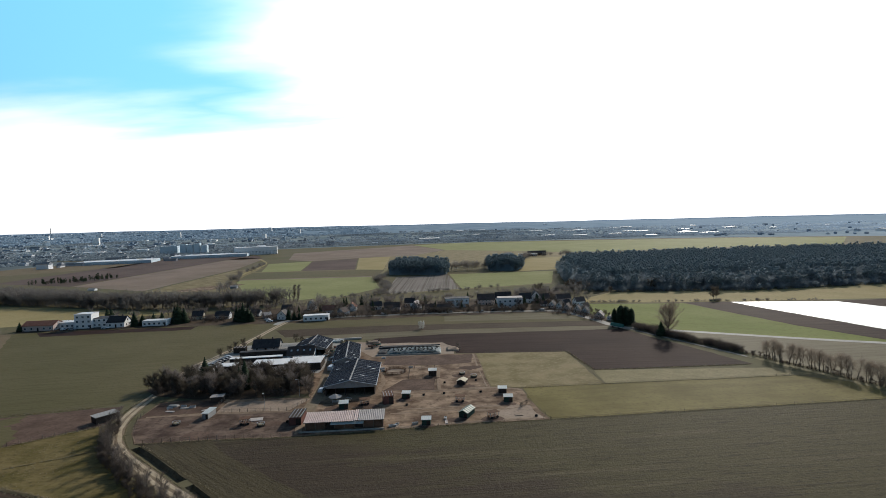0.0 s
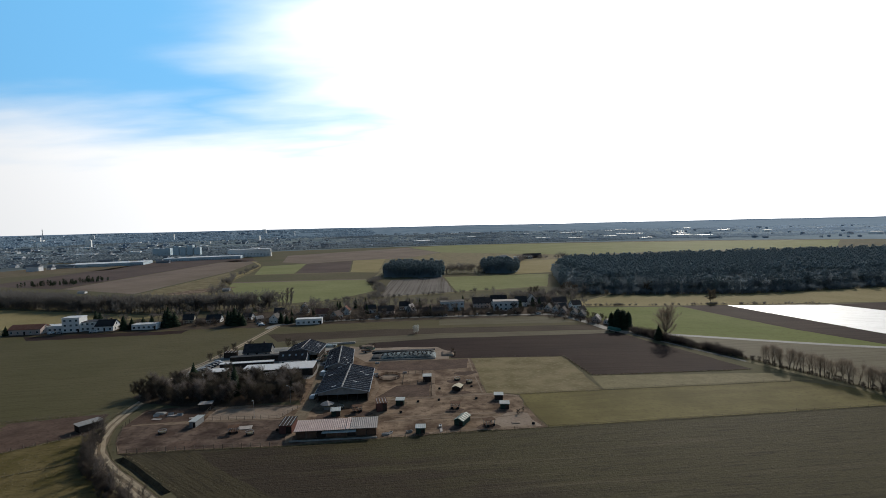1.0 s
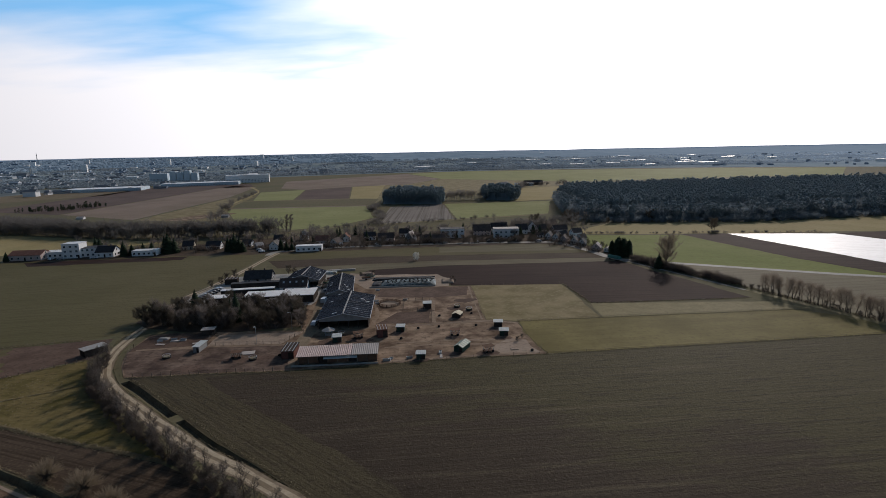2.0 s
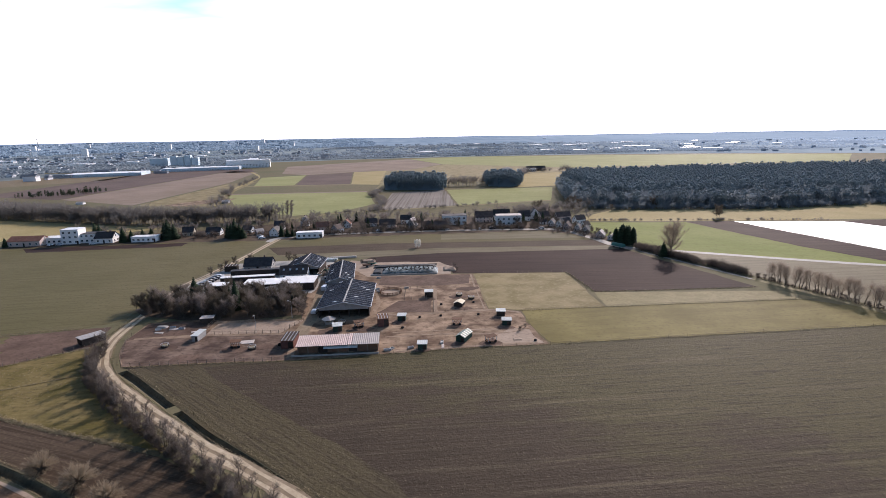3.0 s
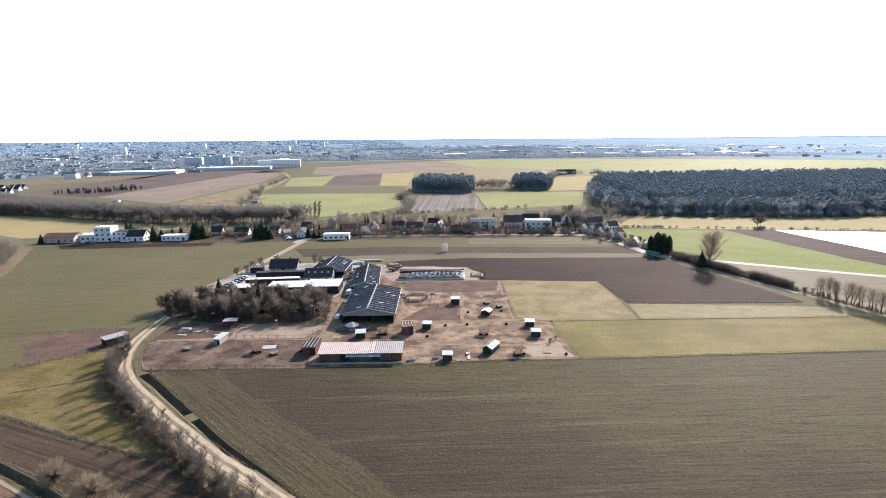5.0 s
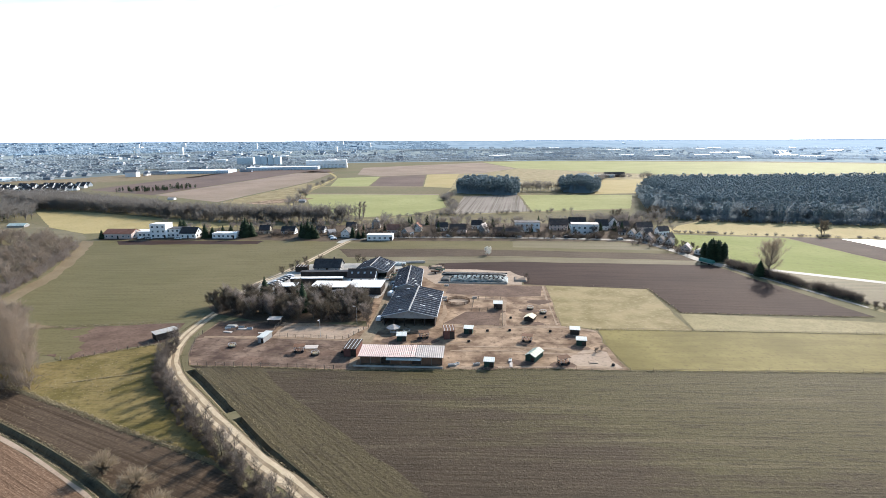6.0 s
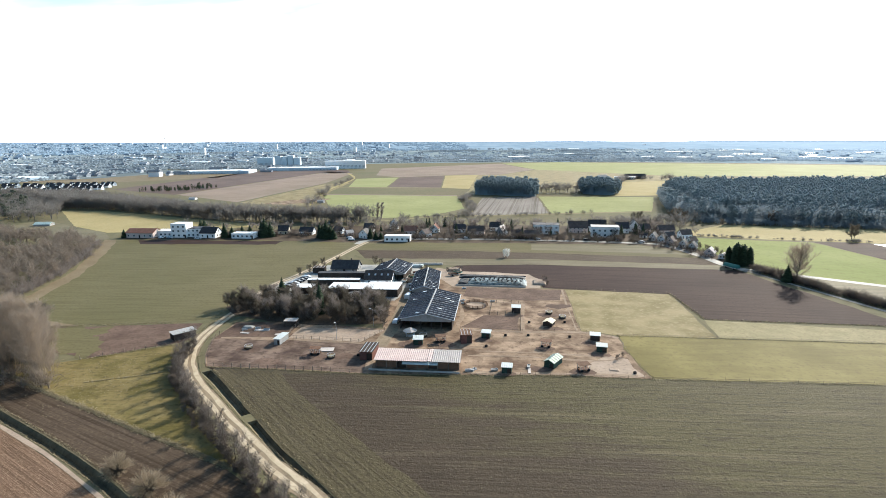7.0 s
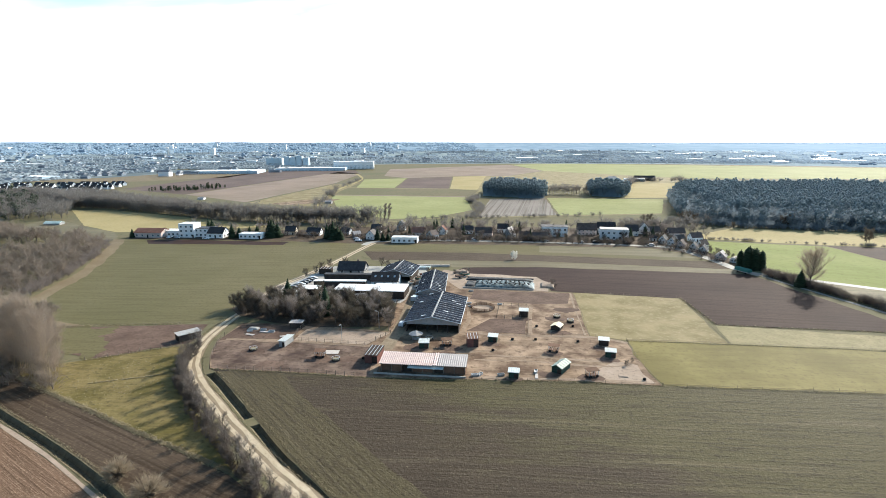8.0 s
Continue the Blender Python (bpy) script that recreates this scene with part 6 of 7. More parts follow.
def town(name, count, lo, hi, near, far, material, roof, seed, size=1.0):
    """Far houses of the town, too many to tell apart."""
    r = random.Random(seed)
    g, top = Geo(), Geo()
    for _ in range(count):
        a = radians(r.uniform(lo, hi))
        d = near + (far - near) * r.random() ** 1.3
        x, y = math.sin(a) * d, math.cos(a) * d
        if -520 < x < 700 and y < 1500:
            continue
        w, l, h = (8 + 34 * r.random() ** 2.5) * size, r.uniform(9, 16) * size, r.uniform(2.2, 4.2) * (1 if r.random() > 0.05 else 2.2)
        z = far_z(x, y)
        h += z
        g.box(x - w / 2, y - l / 2, z - 1, x + w / 2, y + l / 2, h)
        k = len(top.v)
        top.v.extend([(x - w / 2 - 1, y - l / 2 - 1, h), (x + w / 2 + 1, y - l / 2 - 1, h), (x + w / 2 + 1, y + l / 2 + 1, h), (x - w / 2 - 1, y + l / 2 + 1, h), (x - w / 2, y, h + l * 0.3), (x + w / 2, y, h + l * 0.3)])
        top.f.extend([(k, k + 1, k + 5, k + 4), (k + 2, k + 3, k + 4, k + 5), (k + 1, k + 2, k + 5), (k + 3, k, k + 4), (k + 3, k + 2, k + 1, k)])
    tagged(new(name, g.mesh(name, material)), "pale walls of a distant town", "town", kind="stuff")
    tagged(new(name + "_roofs", top.mesh(name, roof)), "roofs of a distant town", "town", kind="stuff")


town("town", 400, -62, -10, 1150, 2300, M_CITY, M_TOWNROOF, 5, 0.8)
town("town", 420, -62, -14, 2200, 4300, M_CITY_HAZE, M_CITY_HAZE, 7, 0.9)
town("far_village", 260, -8, 50, 1600, 2700, M_CITY_HAZE, M_CITY_HAZE, 6, 0.5)


def hall_row(name, count, lo, hi, near, far, seed):
    r = random.Random(seed)
    for _ in range(count):
        a, d = radians(r.uniform(lo, hi)), r.uniform(near, far)
        x, y = math.sin(a) * d, math.cos(a) * d
        b = thing("industrial_hall", x, y, far_z(x, y), r.uniform(-15, 15), "distant low hall with a shining pale roof", "building", "distant halls")
        w, l, h = r.uniform(18, 60), r.uniform(14, 26), r.uniform(4, 7)
        part("wall", Geo().box(-w / 2, -l / 2, -1, w / 2, l / 2, h), M_WHITE, b)
        part("roof", Geo().slab((-w / 2 - 0.5, -l / 2 - 0.5, h + 0.4), (w / 2 + 0.5, -l / 2 - 0.5, h + 0.4), (w / 2 + 0.5, l / 2 + 0.5, h + 1.2), (-w / 2 - 0.5, l / 2 + 0.5, h + 1.2), 0.4), M_MEMBRANE, b)


hall_row("hall", 24, 12, 46, 1600, 2600, 8)
hall_row("hall", 22, -58, -14, 1400, 3400, 9)
hall_row("hall", 8, -10, 12, 1700, 3600, 10)

# ---- woods and trees ----
BELT = [(-600, 560), (-520, 520), (-439, 474), (-385, 466), (-318, 441), (-231, 407), (-192, 405), (-140, 404), (-122, 409)]
strip_wood("tree_belt", BELT, 14, 760, LOW_BARE, M_TWIG_FAR, "long belt of leafless trees behind the village", 0.85, 1.2, 2)
strip_wood("tree_belt_shrubs", BELT, 14, 260, LOW_SHRUB, M_TWIG_FAR, "undergrowth of the tree belt", 0.8, 1.4, 3, "shrubs")
wood("wood", [(-760, 545), (-640, 525), (-520, 532), (-430, 485), (-320, 452), (-320, 485), (-440, 540), (-540, 592), (-640, 562), (-760, 562)], 6.5, LOW_BARE, M_TWIG_FAR, "leafless wood between a settlement and a tree belt", 0.7, 1.0, 14)
FOREST = [(114, 452), (124, 436), (158, 420), (254, 402), (366, 418), (620, 430), (760, 620), (560, 700), (182, 705), (138, 600)]
front = lambda x, y: y < 452 + 0.02 * abs(x - 250) or x < 150
wood("forest", FOREST, 6.4, LOW_PINE, M_NEEDLE_HAZE, "dense dark mixed forest edge", 0.75, 1.0, 4, lambda x, y, r: front(x, y) and r.random() < 0.55, soft=True)
wood("forest_broadleaf", FOREST, 6.4, LOW_BARE, M_TWIG_HAZE, "leafless broadleaf trees of a mixed forest", 0.85, 1.15, 6, lambda x, y, r: front(x, y) and r.random() < 0.8)
wood("forest_canopy", FOREST, 5.0, CROWN_TOP, M_NEEDLE_HAZE, "dense canopy deep inside the forest", 0.8, 1.12, 7, lambda x, y, r: not front(x, y) and r.random() < 0.92, soft=True)
thicket("forest_thicket", [(150, 476), (190, 466), (254, 456), (366, 460), (600, 470), (720, 620), (560, 690), (196, 692), (156, 600)], 3.4, 11.0, M_NEEDLE_HAZE, "closed mass of crowns inside the forest", 71)
thicket("forest_thicket", [(124, 450), (130, 444), (160, 430), (254, 412), (366, 428), (600, 444), (600, 474), (366, 464), (254, 460), (190, 470), (152, 480), (150, 590)], 3.4, 6.5, M_NEEDLE_HAZE, "closed lower mass of the forest edge", 74)
GROVE1 = [(-60, 622), (14, 598), (16, 640), (-10, 690), (-50, 690)]
thicket("grove_thicket", [(-56, 624), (10, 602), (12, 640), (-12, 686), (-48, 686)], 3.4, 9.0, M_NEEDLE_HAZE, "closed mass of crowns inside a grove", 72)
thicket("grove_thicket", [(66, 634), (95, 622), (104, 650), (88, 685), (67, 676)], 3.4, 9.0, M_NEEDLE_HAZE, "closed mass of crowns inside a grove", 73)
wood("grove", GROVE1, 5.5, LOW_PINE, M_NEEDLE_HAZE, "dark spruce grove amid fields", 0.85, 1.15, 8, soft=True)
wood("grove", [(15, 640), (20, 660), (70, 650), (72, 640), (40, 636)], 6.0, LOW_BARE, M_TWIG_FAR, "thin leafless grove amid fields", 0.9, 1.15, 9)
wood("grove", [(62, 632), (98, 618), (108, 650), (90, 690), (64, 680)], 5.5, LOW_PINE, M_NEEDLE_HAZE, "dark spruce grove amid fields", 0.85, 1.15, 10, soft=True)
WOODL = [(-420, 330), (-380, 336), (-300, 312), (-262, 300), (-241, 268), (-222, 236), (-206, 192), (-200, 165), (-260, 150), (-420, 240)]
clearing = lambda x, y, r: math.hypot((x + 304) / 24, (y - 276) / 17) > 1
wood("wood", WOODL, 6.6, MID_BARE, M_TWIG_WOOD, "leafless brown wood beside a field", 0.75, 1.05, 11, clearing)
wood("wood", [(-640, 560), (-420, 372), (-378, 396), (-480, 505), (-600, 575)], 8.5, LOW_BARE, M_TWIG_FAR, "leafless wood with pines", 0.85, 1.1, 12)
wood("wood", [(-640, 540), (-430, 374), (-400, 395), (-500, 480), (-610, 560)], 13, LOW_PINE, M_NEEDLE_WOOD, "pines within a leafless wood", 0.7, 0.95, 13)
for k in range(120):
    a = radians(rnd.uniform(-64, 52))
    d = 1180 + 3200 * rnd.random() ** 1.1
    l = rnd.uniform(80, 380) * d / 2200
    if d > 2700:
        continue
    x, y = math.sin(a) * d, math.cos(a) * d
    if (-560 - l / 2 < x < 900 + l / 2 and y < 1560) or (y < 1180 and x > -900):
        continue
    far_treeline("far_wood", x, y, l, -a + rnd.uniform(-0.12, 0.12), rnd.uniform(20, 60), rnd.uniform(5, 9), M_FARWOOD if d < 2700 else M_FARTHERWOOD, "distant strip of haze-tinted woodland", 100 + k)


def far_clumps(name, count, near, far, material, label, seed, lo, hi):
    """Single trees between the far houses, too many to tell apart."""
    r = random.Random(seed)
    spots = []
    while len(spots) < count:
        a, d = radians(r.uniform(-64, 52 if near < 2500 else -6)), near + (far - near) * r.random() ** 1.6
        x, y = math.sin(a) * d, math.cos(a) * d
        if (-470 < x < 700 and y < 1490 + max(0, 40 - abs(x) * 0.1)) or (x > 300 and y < 1440) or (y < 1160 and x > -820) or noise.noise((x * 0.0035, y * 0.0016, seed)) < -0.5:
            continue
        s = r.uniform(lo, hi)
        spots.append((x, y, far_z(x, y) - 0.5, r.uniform(0, 6.28), s * 1.3, s, r.randrange(len(FAR_CLUMP))))
    return tagged(new(name, scatter(name, FAR_CLUMP, spots, material)), label, "trees", kind="stuff")


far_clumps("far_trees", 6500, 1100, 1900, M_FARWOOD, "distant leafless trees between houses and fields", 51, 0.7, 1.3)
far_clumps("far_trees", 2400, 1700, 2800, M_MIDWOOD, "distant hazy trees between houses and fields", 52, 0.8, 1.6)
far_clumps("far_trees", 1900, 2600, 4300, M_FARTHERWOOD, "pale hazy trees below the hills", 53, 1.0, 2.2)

rnd = random.Random(5)
BARE = ["round_a", "round_b", "round_c"]
GROVE = [(-112, 190), (-104, 184), (-88, 178.5), (-68, 176.5), (-48.5, 181), (-51, 196), (-56, 205), (-70, 206), (-92, 208), (-106, 206)]
n = 0
while n < 125:
    x, y = rnd.uniform(-114, -46), rnd.uniform(174, 210)
    if inside(x, y, GROVE):
        tree((BARE * 2 + ["round_p"])[n % 7], x, y, rnd.uniform(0.42, 0.68))
        if n % 2:
            tree(("shrub_a", "shrub_b")[n % 4 // 2], x + 2, y - 2, rnd.uniform(0.8, 1.4))
        n += 1
for k in range(26):
    x, y = rnd.uniform(-106, -50), rnd.uniform(179, 204)
    if inside(x, y, GROVE):
        tree(("row_a", "row_b")[k % 2], x, y, rnd.uniform(0.85, 1.15))
tree("spruce_b", -79, 197, 0.75)
tree("spruce_a", -73.5, 188, 1.05)
tree("spruce_b", -95, 203, 1.0)
tree("spruce_b", -53, 190, 0.6)
for x, y in ((-104, 240), (-101.5, 246), (-100, 250), (-92, 262), (-74, 264), (-70, 262), (-99, 258), (-64, 263)):
    tree(BARE[rnd.randrange(3)], x, y, rnd.uniform(0.35, 0.5))
# hedge along the track
HEDGE = smooth_line([(-99, 152), (-97, 143), (-89.6, 130.6), (-81, 121), (-72.6, 113), (-60, 102), (-49.5, 93.2), (-38, 84), (-24, 72)], 4)
HEDGE = [(x - 0.75, y - 0.65) for x, y in HEDGE]
for x, y, a in along(HEDGE, 0.85):
    tree(("shrub_a", "shrub_b")[rnd.randrange(2)], x + rnd.gauss(0, 0.8), y + rnd.gauss(0, 0.8), rnd.uniform(0.5, 0.95))
for x, y, a in along(offset_line(HEDGE, -1.3), 1.0):
    tree(("shrub_a", "shrub_b")[rnd.randrange(2)], x + rnd.gauss(0, 0.5), y + rnd.gauss(0, 0.5), rnd.uniform(0.4, 0.75))
for x, y, a in along(HEDGE, 9.0):
    tree(("row_a", "row_b")[rnd.randrange(2)], x + rnd.gauss(0, 0.8), y + rnd.gauss(0, 0.8), rnd.uniform(0.6, 0.95))
for x, y, a in along(HEDGE[2:], 5.2):
    tree("hedge_tree", x + rnd.gauss(0, 0.5), y + rnd.gauss(0, 0.5), rnd.uniform(0.8, 1.05))
# tall trees at the far end of the dark field
for x, y, s in ((-123.5, 121.5, 0.92), (-128, 124.5, 1.0), (-132, 127, 1.05), (-137, 127.5, 1.1), (-140, 131, 1.0), (-146, 131, 1.1), (-150, 135, 1.0), (-156, 136, 1.1), (-129, 130, 0.8), (-163, 140, 1.0), (-170, 142, 1.1), (-160, 147, 0.9)):
    tree(("upright_a", "upright_b")[rnd.randrange(2)], x, y, s * 1.12)
strip_wood("undergrowth", [(-123, 121.5), (-137, 127), (-150, 134), (-172, 143)], 9, 85, LOW_SHRUB, M_TWIG_WOOD, "dense brown scrub under tall bare trees", 0.7, 1.4, 47, "shrubs")
strip_wood("undergrowth", [(-140, 134), (-158, 146), (-176, 152)], 14, 40, MID_BARE, M_TWIG_WOOD, "leafless trees behind taller ones", 0.6, 1.0, 48, "trees")
for x, y, s in ((-75.6, 89.6, 0.95), (-66, 85.5, 1.0), (-58, 80.5, 0.9)):
    tree("willow", x, y, s)
tree("shrub_b", -178, 177, 1.3)
tree("shrub_a", -181, 176, 1.2)
# beside the village
for x, y, s in ((-129, 336, 1.1), (-126.2, 334.5, 1.2), (-123.4, 335, 1.1), (-131.5, 337.5, 0.95), (-121, 334, 0.85), (-128, 338, 1.1), (-97.5, 337, 0.75), (-93, 334, 0.65), (-90, 335, 0.6), (-194.5, 331, 0.95), (-191, 334, 0.85), (-187, 340, 0.8), (-182, 341, 0.85), (-172, 338, 1.05), (-169, 336, 1.25), (-166, 338, 1.15), (-170, 341, 1.2), (-218, 346, 1.15), (-222, 348, 1.0), (-263, 325, 0.7)):
    tree(("spruce_a", "spruce_b")[rnd.randrange(2)], x, y, s * 1.15, None, 0.82)
for x, y, s in ((99.6, 285, 0.9), (101.6, 282.6, 1.05), (103.2, 284.4, 1.1), (105, 282, 1.05), (106.6, 284.6, 1.0), (108, 282, 0.95), (103.5, 287, 1.0), (109.4, 284.4, 0.85), (106, 287, 0.95)):
    tree("spruce_c", x, y, s * 0.95)
tree("big", 115.8, 252.2, 1.05)
tree("spruce_b", 112.4, 252.8, 1.0, None, 0.85)
tree("shrub_a", 110.6, 254.5, 1.6)
tree("shrub_b", 114, 256, 1.6)
for x, y in ((-117, 424), (-113.8, 424.6)):
    tree("column", x, y, 1.5, None, 0.68)
strip_wood("village_trees", [(-105, 391), (0, 391), (104, 390)], 26, 90, LOW_BARE, M_TWIG_FAR, "leafless trees behind the village", 0.4, 0.75, 43, "trees")
strip_wood("village_trees", [(62, 396), (90, 402), (118, 420)], 14, 45, LOW_BARE, M_TWIG_FAR, "leafless trees between the village and a forest", 0.5, 0.85, 45, "trees")
strip_wood("village_trees", [(-152, 356), (-60, 358), (75, 358)], 24, 110, LOW_BARE, M_TWIG_HEDGE, "leafless trees between the village houses", 0.35, 0.7, 44, "trees")
for k in range(60):
    tree(BARE[k % 3], rnd.uniform(-100, 70), rnd.uniform(334, 352), rnd.uniform(0.22, 0.45))
for k in range(50):
    f = rnd.random()
    tree(BARE[k % 3], 74 + 30 * f + rnd.uniform(-2, 9), 358 - 66 * f + rnd.uniform(0, 10), rnd.uniform(0.2, 0.42))
for k in range(26):
    tree("spruce_a", rnd.uniform(-100, 98), rnd.uniform(360, 396), rnd.uniform(0.4, 0.75))
strip_wood("garden_shrubs", [(-260, 337), (-200, 340), (-105, 345), (-60, 340), (0, 346), (70, 344), (84, 325), (100, 296)], 12, 330, LOW_SHRUB, M_TWIG_HEDGE, "leafless garden shrubs and hedges", 0.5, 1.1, 41, "shrubs")
strip_wood("garden_trees", [(-240, 350), (-150, 366), (-60, 376), (30, 385), (95, 385)], 14, 90, LOW_BARE, M_TWIG, "leafless garden trees behind the houses", 0.45, 0.8, 42, "trees")
for x, y, s in ((177, 420, 1.0), (173, 418, 0.9), (138, 409, 0.5), (108, 425, 0.9), (112, 427, 1.0), (117, 424, 0.8), (78, 404, 0.95), (82, 406, 0.9), (196, 362, 0.95), (200, 366, 0.8), (-316, 302, 0.75)):
    tree(BARE[rnd.randrange(3)], x, y, s)
for x, y, a in along([(136, 205), (139, 196.5), (147, 177.5), (153, 160)], 1.25):
    tree(("alley_a", "alley_b")[rnd.randrange(2)], x + rnd.gauss(0, 0.6), y + rnd.gauss(0, 0.6), rnd.uniform(0.8, 1.08))
for x, y, a in along([(131, 219), (139, 196.5), (147, 177.5), (153, 160)], 2.2):
    tree(("shrub_a", "shrub_b")[rnd.randrange(2)], x + rnd.gauss(-1, 0.8), y + rnd.gauss(0, 0.8), rnd.uniform(0.4, 0.8))
strip_wood("hedge", [(107, 274), (114, 256), (122, 238), (131, 217)], 4.0, 230, LOW_SHRUB, M_TWIG_HEDGE, "continuous leafless hedge beside a lane", 0.45, 0.95, 46, "shrubs")
for x, y, a in along([(152, 165), (158, 150), (166, 138)], 1.8):
    tree(("shrub_a", "shrub_b")[rnd.randrange(2)], x + rnd.gauss(0, 1.0), y + rnd.gauss(0, 0.8), rnd.uniform(0.8, 1.3))
strip_wood("bushes", [(-50, 446), (-44, 470), (-50, 520), (-64, 560), (-60, 600)], 6, 70, LOW_SHRUB, M_TWIG_FAR, "scrub along a field path", 0.7, 1.6, 31, "shrubs")
strip_wood("bushes", [(-205, 505), (-247, 652), (-280, 870)], 8, 40, LOW_SHRUB, M_TWIG_FAR, "scrub along a field path", 0.8, 2.0, 32, "shrubs")
strip_wood("bushes", [(-98, 428), (-20, 446), (60, 470)], 2, 50, LOW_SHRUB, M_TWIG_FAR, "low hedge along a field path", 0.5, 1.0, 33, "shrubs")
strip_wood("far_trees", [(-480, 634), (-440, 652), (-423, 696)], 12, 70, LOW_PINE, M_NEEDLE, "dark conifers in a field", 0.25, 0.48, 34, "trees")
strip_wood("bushes", [(108, 366), (150, 358), (200, 352), (260, 342)], 2, 110, LOW_SHRUB, M_TWIG_FAR, "low scrub on a field edge", 0.2, 0.55, 35, "shrubs")
strip_wood("bushes", [(110, 434), (146, 417), (254, 399), (366, 415)], 6, 160, LOW_SHRUB, M_TWIG_HAZE, "scrubby forest edge", 0.8, 1.6, 36, "shrubs")
strip_wood("bushes", [(-206, 190), (-224, 236), (-243, 270), (-268, 305)], 6, 120, LOW_SHRUB, M_TWIG, "scrubby wood edge", 0.7, 1.3, 37, "shrubs")
strip_wood("bushes", [(100, 690), (150, 860), (215, 850)], 10, 50, LOW_SHRUB, M_TWIG_FAR, "dark scrub round a far farm", 1.0, 2.6, 38, "shrubs")

# ---- fences and small things ----
POST = Geo().tube((0, 0, -0.2), (0, 0, 1.35), 0.09, 0.08, 6, True).mesh("post", M_FENCE)
STAKE = Geo().tube((0, 0, -0.2), (0, 0, 1.05), 0.035, 0.03, 5, True).mesh("post", M_FENCE)


def fence(line, every=2.6, rails=2, post=None, label="weathered wooden post-and-rail paddock fence", group="paddock fences"):
    """Posts along a line, with rails (or a tape) from post to post."""
    spots = along(line, every)
    x0, y0, _ = spots[0]
    f = thing("fence", x0, y0, 0, 0, label, "fence", group)
    r = random.Random(int(abs(x0 * 7 + y0 * 13)))
    for x, y, a in spots:
        p = part("post", post or POST, None, f)
        p.matrix_basis = pose(x - x0, y - y0, 0, r.uniform(-3, 3), r.uniform(-3, 3), r.uniform(0, 360)) @ Matrix.Diagonal((1, 1, r.uniform(0.9, 1.1), 1))
    for (x, y, _), (u, v, _) in zip(spots, spots[1:]):
        for k in range(rails):
            z = 0.55 + 0.55 * k
            part("rail", Geo().tube((x - x0, y - y0, z), (u - x0, v - y0, z + r.uniform(-0.05, 0.05)), 0.028, 0.028, 4), M_FENCE, f)
    return f


fence([(-88, 138.2), (-67, 139.1), (-44, 139.3)])
fence([(-88, 138.2), (-92, 145), (-97.4, 158), (-98, 164)])
fence([(-74, 161.8), (-62, 161.5), (-50, 161.2), (-45.2, 172.8)])
fence([(-74, 161.8), (-76, 168), (-76.2, 175)])
WIRE = "thin stakes of an electric paddock fence"
fence([(-16.5, 141.6), (9, 144.3), (33.4, 145.4)], 4.0, 1, STAKE, WIRE)
fence([(33.4, 145.4), (30.6, 160), (29.4, 175.5), (18.6, 179.2)], 4.0, 1, STAKE, WIRE)
fence([(18.6, 179.2), (18, 205), (16.6, 229.4)], 4.0, 1, STAKE, WIRE)
fence([(-20.5, 177.2), (-0.8, 177.4), (18.6, 179.2)], 3.4, 1, STAKE, WIRE)
fence([(-0.8, 177.4), (-0.9, 193.8), (-1.1, 207.5), (-12, 207.5), (-12, 192.6), (-0.9, 193.8)], 2.8, 2, None)
fence([(29.6, 177), (60, 178.4), (96, 179.5), (132, 180.2)], 5.0, 1, STAKE, WIRE)
fence([(60, 178.4), (57.8, 227.2), (16.8, 229.8)], 5.0, 1, STAKE, WIRE)
fence([(-127.4, 138.1), (-116, 146), (-105.4, 153.6)], 2.8, 1)
fence([(-163, 161), (-140, 166.3), (-119, 171)], 4.0, 1, STAKE, WIRE)
fence([(33.6, 145.4), (90, 149.2), (142.8, 152.8)], 6.0, 1, STAKE, WIRE)

# pale lines worn along the inner fences, and wheel marks in the dirt
for pts, w in (([(-20.5, 176.6), (-0.8, 176.6), (18.6, 178.4), (29.5, 174.5)], 1.6), ([(-0.2, 177.4), (-0.2, 208)], 1.5), ([(-12, 208.2), (-1, 208.2)], 1.2), ([(17.2, 180), (15.6, 229)], 0.7),
               ([(-15, 143.2), (9, 145.6), (30, 146.6)], 1.6), ([(-22.5, 176), (-21.5, 190), (-24, 206)], 1.6), ([(-16, 155), (0, 156.2), (20, 155.5), (28, 158)], 0.8), ([(-14, 158.6), (4, 159.5), (22, 159)], 0.7), ([(-42, 141.5), (-43, 150), (-44, 158)], 2.2), ([(-86, 160.2), (-76, 161)], 2.0), ([(-96, 159.6), (-80, 161.2), (-60, 160.6), (-48, 160.4)], 1.2), ([(-40, 156), (-30, 157), (-18, 160), (-10, 164)], 1.1)):
    ribbon("worn_line", smooth_line(pts, 5), w, 0.085 + 0.002 * (w % 1), M_TRAIL, "pale strip of trodden dirt", 0.5, category="ground")


